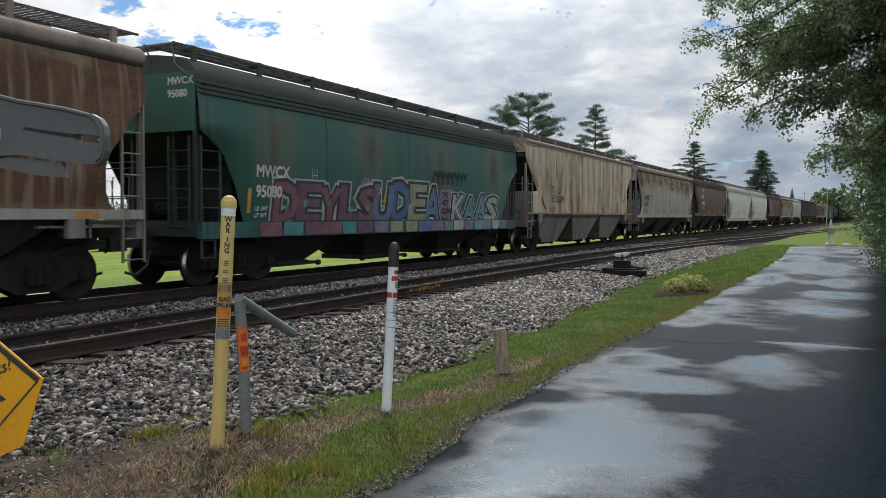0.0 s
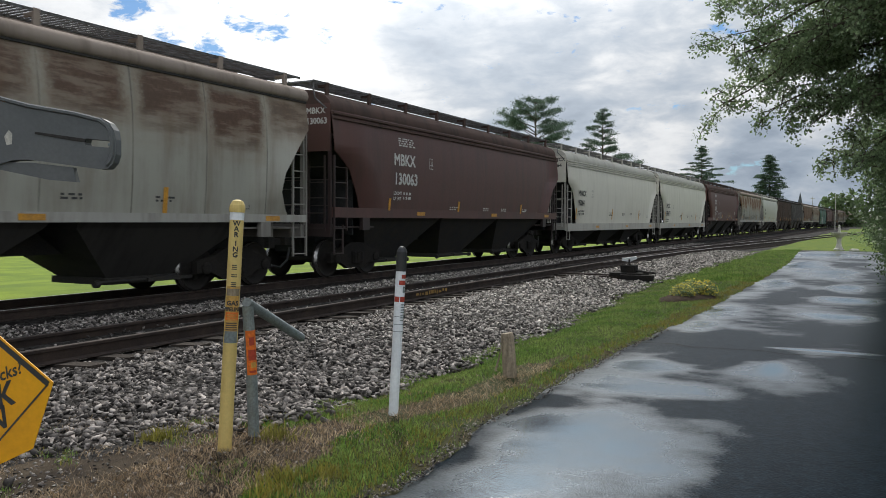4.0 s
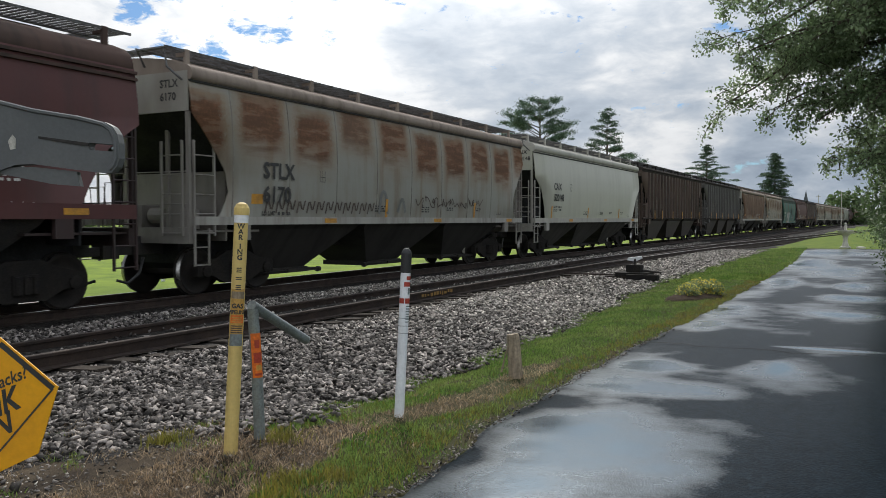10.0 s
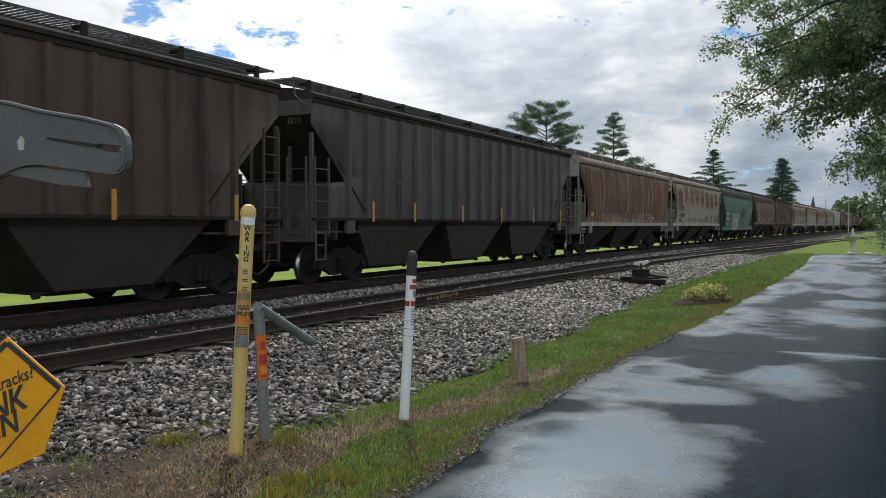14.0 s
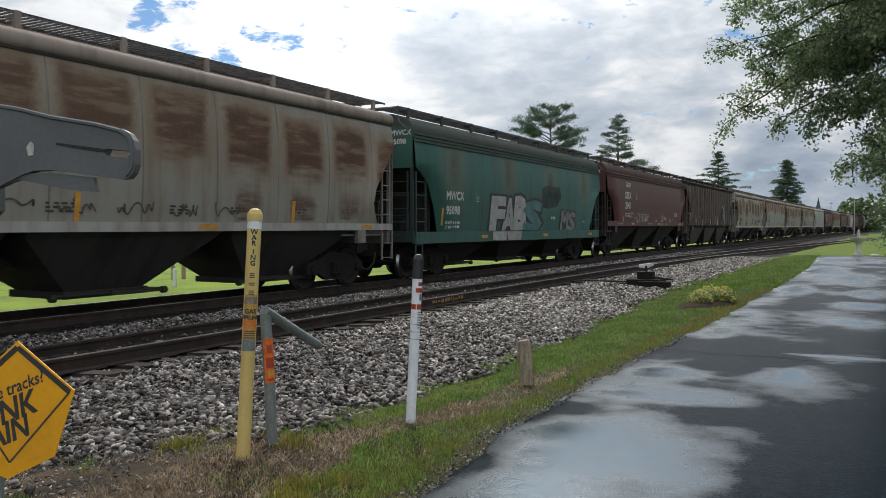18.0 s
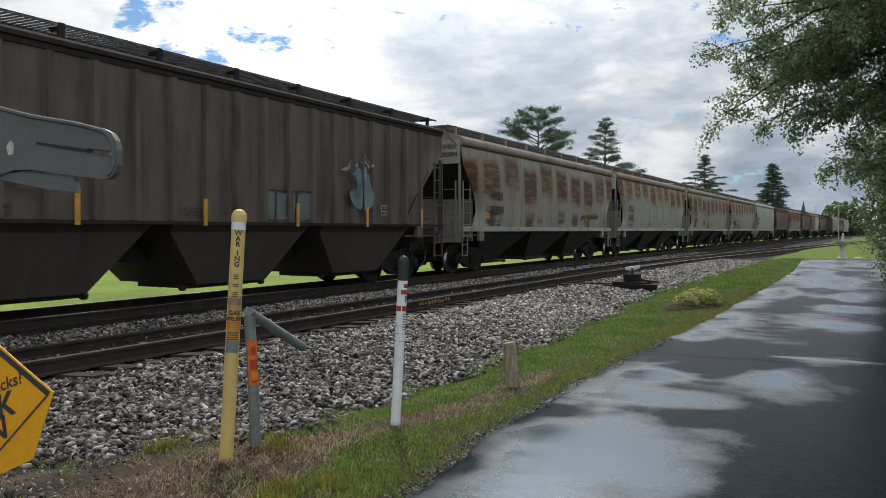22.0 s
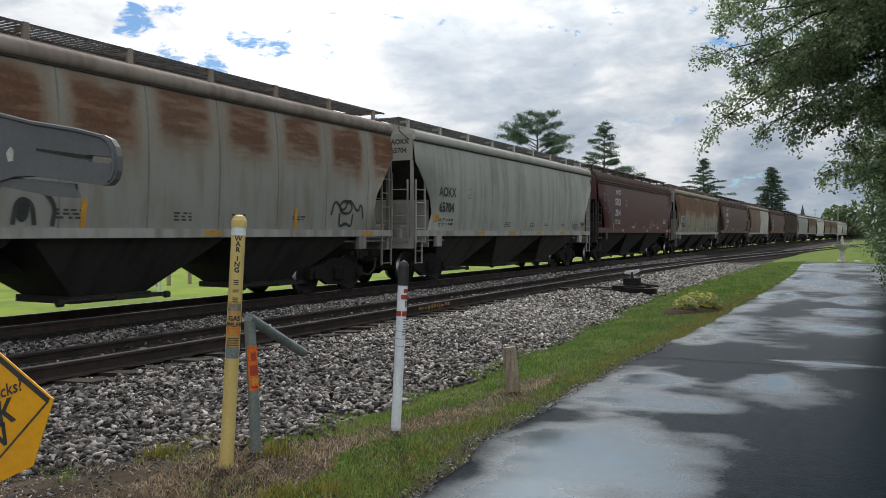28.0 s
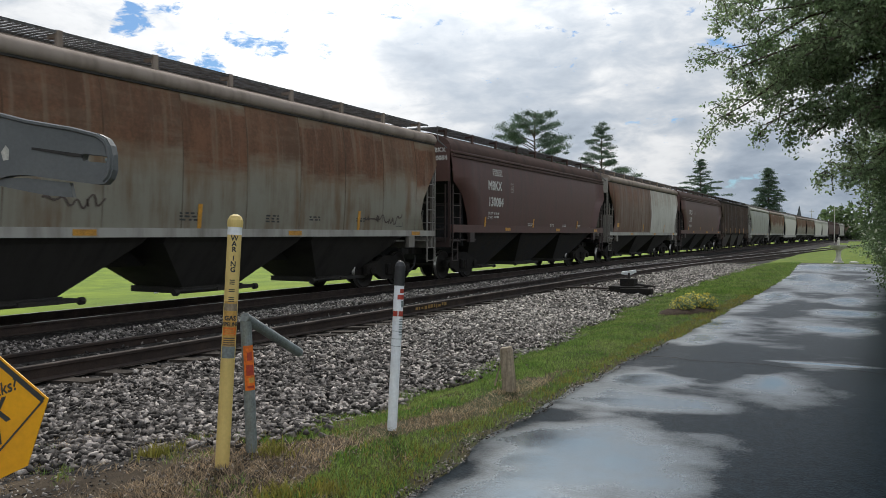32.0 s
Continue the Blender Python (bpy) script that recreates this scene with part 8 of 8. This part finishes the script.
def broad_tree(name, label, trunk, limbs, sprays, leaf, per, mat, seed, trunk_r=0.22, inner=0.16, cores=()):
    """Trunk and limbs to given tips; sprays branch off the limbs, bend down and carry leaves along their twigs."""
    rng = random.Random(seed)
    nr = np.random.RandomState(seed)
    tree = tagged(new(name), label, "tree")
    g = Geo()
    g.tube([(trunk[0], trunk[1], -0.3), (trunk[0] + 0.05, trunk[1], trunk[2] * 0.5), (trunk[0] - 0.1, trunk[1], trunk[2]), (trunk[0] - 0.1, trunk[1] + 0.2, trunk[2] + 3.0)], [trunk_r * 1.3, trunk_r, trunk_r * 0.8, trunk_r * 0.3], 10)
    part("trunk", g, M_BARK, tree)
    pts = []

    def twig(wood, p, d, length, count):
        """A drooping twig: leaves sit along its outer two thirds."""
        q = [p]
        for k in range(3):
            d = (d + Vector((rng.gauss(0, 0.16), rng.gauss(0, 0.16), -0.16 - 0.10 * k))).normalized()
            q.append(q[-1] + d * length / 3)
        wood.tube(q, [0.009, 0.007, 0.005, 0.002], 4, cap=False)
        for _ in range(count):
            u = 0.25 + 2.75 * rng.random()
            i = min(2, int(u))
            c = q[i].lerp(q[i + 1], u - i)
            r = 0.055 + 0.03 * rng.random()
            pts.append((c.x + rng.gauss(0, r), c.y + rng.gauss(0, r), c.z + rng.gauss(0, r * 0.8) - 0.02))
        return q

    for start, tip, sag in limbs:
        wood = Geo()
        path = limb_points((trunk[0], trunk[1], start), tip, sag, 9, rng, 0.13)
        wood.tube(path, [0.055 * (1 - 0.95 * k / 9) + 0.006 for k in range(10)], 6)
        run = (path[-1] - path[0]).normalized()
        for k in range(sprays):
            u = inner + (1 - inner) * (k + rng.random()) / sprays
            i = min(8, int(u * 9))
            p = path[i].lerp(path[i + 1], u * 9 - i)
            d = (run * rng.uniform(0.1, 0.9) + Vector((rng.gauss(0, 0.6), rng.gauss(0, 0.7), rng.gauss(0.05, 0.55)))).normalized()
            size = rng.uniform(0.45, 1.0) * (1.15 - 0.45 * u)
            q = twig(wood, p, d, size, int(per * size * 0.6))
            for _ in range(6):
                j = rng.randrange(1, 4)
                e = (d * 0.5 + Vector((rng.gauss(0, 0.6), rng.gauss(0, 0.6), rng.gauss(-0.1, 0.4)))).normalized()
                twig(wood, q[j], e, size * rng.uniform(0.3, 0.6), int(per * size * rng.uniform(0.25, 0.55)))
        part("limb", wood, M_BARK, tree)
    pts = [np.array(pts)]
    for x, y, z, rx, ry, rz in cores:       # the thick inner crown, in leafy bunches
        for _ in range(int(17 * (rx * ry + ry * rz + rx * rz))):
            d = nr.normal(size=3)
            d *= nr.uniform(0.55, 1.05) / np.linalg.norm(d)
            c = np.array([x, y, z]) + d * np.array([rx, ry, rz])
            pts.append(c + nr.normal(size=(70, 3)) * np.array([0.13, 0.13, 0.12]) * nr.uniform(0.7, 1.4))
    place("crown", leaf_mesh("crown", np.concatenate(pts), leaf, mat, seed), tree, None, "leafy crown with gaps")
    return tree


def hedge(name, label, boxes, per, leaf, mat, seed, category="shrub"):
    """A rough mass of leaves over some stems, in uneven lobes and bunches."""
    nr = np.random.RandomState(seed)
    ob = tagged(new(name), label, category)
    pts, wood = [], Geo()
    for x, y, z, rx, ry, rz in boxes:
        n = int(per * (rx * ry + ry * rz + rx * rz) / 40)
        for _ in range(n):
            d = nr.normal(size=3)
            d /= np.linalg.norm(d)
            c = np.array([x, y, z]) + d * np.array([rx, ry, rz]) * nr.uniform(0.72, 1.04)
            k = nr.uniform(0.6, 1.5) * leaf * 2.6
            pts.append(c + nr.normal(size=(46, 3)) * np.array([k, k, k * 0.85]))
        wood.tube([(x, y, -0.1), (x + 0.1, y, z)], [0.06, 0.02], 6)
    part("stems", wood, M_BARK, ob)
    P = np.concatenate(pts)
    P = P[P[:, 2] > 0.05]
    place("foliage", leaf_mesh("foliage", P, leaf, mat, seed), ob)
    return ob


def conifer(x, y, ground, h, width, label, seed, count, bare, needle, dense, name, rise=0.0, tuft=40, size=0.5, first=0.45):
    """A straight trunk with scattered limbs, each carrying flat sprays of needles towards its end."""
    rng = random.Random(seed)
    nr = np.random.RandomState(seed)
    t = tagged(new(name), label, "tree")
    t.location = (x, y, ground)
    g = Geo().tube([(0, 0, -0.5), (0.1, 0, h * 0.5), (0, 0, h * 0.98)], [h * 0.016, h * 0.010, 0.03], 8)
    part("trunk", g, M_BARK, t)
    wood, pts = Geo(), []
    for k in range(count):
        u = min(1.0, max(0.0, (k + rng.random()) / count))
        z = h * (bare + (0.985 - bare) * u)
        r = max(0.25, width(u) * rng.uniform(0.45, 1.12))
        a = k * 2.399 + rng.uniform(-0.5, 0.5)
        lift = rise * r + rng.uniform(-0.08, 0.12) * r
        root = Vector((0, 0, z - 0.15 * r))
        mid = Vector((math.cos(a) * r * 0.55, math.sin(a) * r * 0.55, z + 0.35 * lift))
        tip = Vector((math.cos(a) * r, math.sin(a) * r, z + lift))
        wood.tube([root, mid, tip], [0.03 + 0.012 * r, 0.03, 0.012], 5)
        m = max(3, int(dense * r * 1.6))
        for i in range(m):
            v = first + (1.0 - first) * (i + rng.random()) / m
            p = mid.lerp(tip, (v - 0.55) / 0.45) if v > 0.55 else root.lerp(mid, v / 0.55)
            side = Vector((-math.sin(a), math.cos(a), 0)) * nr.normal() * 0.20 * r * v
            c = nr.normal(size=(int(tuft * 1.9), 3)) * np.array([1.0, 1.0, 0.50 if rise > 0 else 0.30]) * size * rng.uniform(0.5, 1.15)
            c[:, 2] -= 0.0 if rise > 0 else 0.12 * np.hypot(c[:, 0], c[:, 1])
            pts.append(c + np.array(p + side))
    tagged(part("branchwork", wood, M_BARK, t), kind="stuff")
    place("crown", leaf_mesh("crown", np.concatenate(pts), needle * 0.52, M_NEEDLE, seed, 2.4), t, None, "dark green needles on spreading limbs")
    return t


def far_trees():
    nr = np.random.RandomState(9)
    pts = []
    for x0, x1, y, h in ((-48, -20, 420, 7.5), (-22, 4, 300, 9), (-8, 30, 260, 10), (20, 160, 230, 14), (-420, -230, 520, 14), (-700, -430, 480, 14), (-900, -640, 300, 13)):
        n = int((x1 - x0) / 5)
        for i in range(n):
            cx = x0 + (x1 - x0) * (i + nr.rand()) / n
            hh = h * nr.uniform(0.55, 1.15)
            d = nr.normal(size=(260, 3))
            d /= np.linalg.norm(d, axis=1)[:, None]
            pts.append(np.array([cx, y + nr.uniform(-12, 12), hh * 0.5 - (4.3 if cx < -60 else 0.0)]) + d * np.array([hh * 0.42, hh * 0.42, hh * 0.55]) * nr.uniform(0.6, 1.1, (260, 1)))
    ob = new("far_woods", leaf_mesh("far_woods", np.concatenate(pts), 1.1, M_LEAF2, 3))
    tagged(ob, "distant line of green broadleaf trees", "trees", kind="stuff")


def steeple():
    s = tagged(new("church"), "distant church with a dark pointed steeple", "church")
    m = pose(-31.1, 547, -1.0)
    part("nave", Geo().prism([(-5, 0), (5, 0), (5, 3.5), (0, 6), (-5, 3.5)], 0, 26, "y"), M_CONC, s, "pale church nave", m=m)
    part("tower", Geo().box(-1.4, 1.4, -3.0, -0.1, 0, 11.5), M_ROOF, s, "square dark tower", m=m)
    part("spire", Geo().add([(-1.7, -3.3, 11.5), (1.7, -3.3, 11.5), (1.7, 0.1, 11.5), (-1.7, 0.1, 11.5), (0, -1.6, 20.5)], [(0, 1, 4), (1, 2, 4), (2, 3, 4), (3, 0, 4), (3, 2, 1, 0)]), M_ROOF, s, "slender dark spire", m=m)


def utility_pole(x, y, h):
    p = tagged(new("utility_pole"), "distant grey wooden utility pole", "pole")
    part("pole", Geo().tube([(0, 0, -0.5), (0, 0, h)], [0.09, 0.06], 8), M_CONC, p, m=pose(x, y, 0))
    part("crossarm", Geo().box(-0.5, 0.5, -0.04, 0.04, h - 0.5, h - 0.4), M_CONC, p, m=pose(x, y, 0))


broad_tree("maple_tree", "large leafy broadleaf tree reaching over the driveway", (2.9, 15.2, 3.6),
           [(4.0, (-2.05, 14.0, 3.42), 0.75), (4.3, (-1.85, 13.7, 4.12), 0.6), (4.6, (-1.70, 14.1, 4.60), 0.55), (5.0, (-2.15, 14.5, 5.42), 0.5), (5.6, (-1.90, 14.8, 6.32), 0.5), (6.3, (-1.20, 14.2, 7.52), 0.4),
            (3.9, (-1.30, 14.1, 3.32), 0.8), (3.5, (-0.65, 14.0, 3.07), 0.7), (3.2, (-0.20, 14.3, 2.45), 0.6), (4.1, (-1.00, 15.2, 4.07), 0.6), (4.5, (-0.90, 15.8, 4.82), 0.6), (4.9, (-0.70, 16.5, 5.72), 0.5),
            (3.4, (0.00, 13.4, 3.10), 0.5), (4.4, (0.10, 13.4, 4.50), 0.5), (5.2, (-0.30, 13.8, 6.02), 0.5), (5.8, (0.40, 12.8, 6.80), 0.4), (5.0, (4.80, 17.5, 6.50), 0.4), (4.5, (5.20, 13.5, 5.50), 0.4), (5.6, (3.50, 18.5, 7.50), 0.4), (5.5, (2.60, 12.0, 7.00), 0.4),
            (3.0, (0.00, 15.4, 2.60), 0.5), (3.7, (-0.30, 14.2, 3.62), 0.5), (4.2, (-1.30, 15.0, 4.52), 0.5), (4.8, (-0.60, 14.0, 5.22), 0.5), (4.7, (-1.40, 13.6, 5.02), 0.5), (4.4, (-0.70, 13.4, 4.22), 0.5),
            (3.0, (0.40, 13.8, 2.40), 0.4), (3.6, (0.50, 13.2, 3.80), 0.4), (4.4, (0.20, 12.8, 5.00), 0.4), (5.6, (-0.50, 13.2, 6.92), 0.4), (6.4, (0.40, 13.4, 8.40), 0.4), (6.0, (1.40, 11.6, 8.00), 0.4), (6.8, (2.40, 13.5, 9.20), 0.4), (5.0, (1.40, 10.6, 6.00), 0.4), (4.2, (1.60, 10.4, 4.60), 0.4)],
           20, 0.041, 150, M_LEAF, 7,
           cores=[(1.05, 15.2, 2.5, 0.75, 1.2, 1.2), (1.0, 15.2, 4.4, 0.9, 1.2, 1.1), (1.2, 15.0, 6.0, 1.3, 1.5, 1.2), (2.4, 14.0, 7.6, 1.8, 2.0, 1.3), (2.9, 15.2, 5.0, 1.8, 1.8, 1.8)])
hedge("hedge", "dense dark green hedge beside the driveway", [(1.1, 14.1, 2.1, 0.85, 0.9, 1.2), (1.35, 17.5, 2.4, 1.0, 1.6, 1.7), (1.55, 20.0, 1.7, 1.15, 1.8, 1.6), (1.4, 22.5, 1.5, 1.1, 1.6, 1.6), (1.5, 25.5, 1.6, 1.1, 2.0, 1.7), (1.7, 29.0, 1.8, 1.1, 2.2, 1.8), (2.0, 33.5, 1.9, 1.2, 2.6, 1.9), (1.5, 20.5, 3.6, 1.1, 1.8, 1.4), (1.6, 24.5, 3.6, 1.3, 2.2, 1.6), (2.0, 15.0, 1.6, 1.0, 1.2, 1.5), (2.2, 12.0, 1.8, 0.9, 1.6, 1.8), (2.4, 8.0, 1.8, 0.8, 2.2, 1.9), (2.5, 3.5, 1.9, 0.8, 2.4, 2.0)], 1500, 0.046, M_HEDGE, 12)
hedge("shrub", "light green rounded shrub on the far lawn", [(1.5, 56.0, 0.8, 1.1, 1.3, 0.9), (3.2, 58.0, 1.1, 1.6, 1.6, 1.2), (0.7, 60.0, 0.6, 0.9, 1.0, 0.7)], 200, 0.09, M_LEAF, 15)
conifer(-38.9, 104.2, -2.5, 20.4, lambda u: 1.3 + 4.6 * math.sin(math.pi * min(1, 0.10 + 0.82 * u)) ** 0.8, "tall ragged white pine with an open crown", 3, 50, 0.34, 0.17, 1.7, "pine_tree", 0.22, 66, 0.42, 0.52)
conifer(-33.6, 118.0, -2.5, 20.4, lambda u: 0.6 + 7.4 * (1 - u) ** 0.8, "tall white pine with tiers of spreading limbs", 5, 66, 0.22, 0.17, 1.4, "pine_tree", 0.10, 52, 0.36, 0.48)
conifer(-27.4, 166.4, -1.0, 17.4, lambda u: 0.2 + 14.0 * (1 - u) ** 1.1, "dark spruce with level limbs and a pointed top", 8, 90, 0.10, 0.2, 1.2, "spruce_tree", -0.05, 42, 0.36, 0.3)
conifer(-17.4, 194.0, -1.0, 17.4, lambda u: 0.3 + 6.6 * (1 - u) ** 0.78, "dense dark spruce with a pointed top", 9, 120, 0.08, 0.22, 1.6, "spruce_tree", -0.08, 42, 0.38, 0.25)
far_trees()
steeple()
utility_pole(-9.5, 215, 7.5)
utility_pole(-3.6, 170, 6.6)


# ---- what moves ----
def motions():
    times = [4.0 * i for i in range(9)]
    for car in CARS:
        start = car["front"]
        rows = []
        for t in times:
            s = start - 12.17 * t - 0.00848 * t * (t - 32) / 2
            x, y, h = along(s)
            rows.append((t, pose(x, y, RAIL_Z, 0, 0, h)))
        walk(car, rows)
        del car["front"]
    walk(WHITE_CAR, [(t, pose(-61.2, 92.2 - 27.0 * (t - 27.5), ground_z(-61.2, 0), 0, 0, 180)) for t in (0.0, 8.0, 16.0, 24.0, 32.0)])
    # the wheels roll: all front axles turn alike, and so do all rear ones
    for e in (1, -1):
        rows = []
        for k in range(961):
            t = k / FPS
            turn = (12.17 * t + 0.00848 * t * (t - 32) / 2) / 0.457
            rows.append((t, pose(0, 0.889 * e, 0.457) @ Matrix.Rotation(turn % (2 * math.pi), 4, "X")))
        lead = WHEELS[e][0]
        walk(lead, rows)
        act, slot = lead.animation_data.action, lead.animation_data.action_slot
        for w in WHEELS[e][1:]:
            w.rotation_mode = "QUATERNION"
            data = w.animation_data_create()
            data.action = act
            data.action_slot = slot


motions()
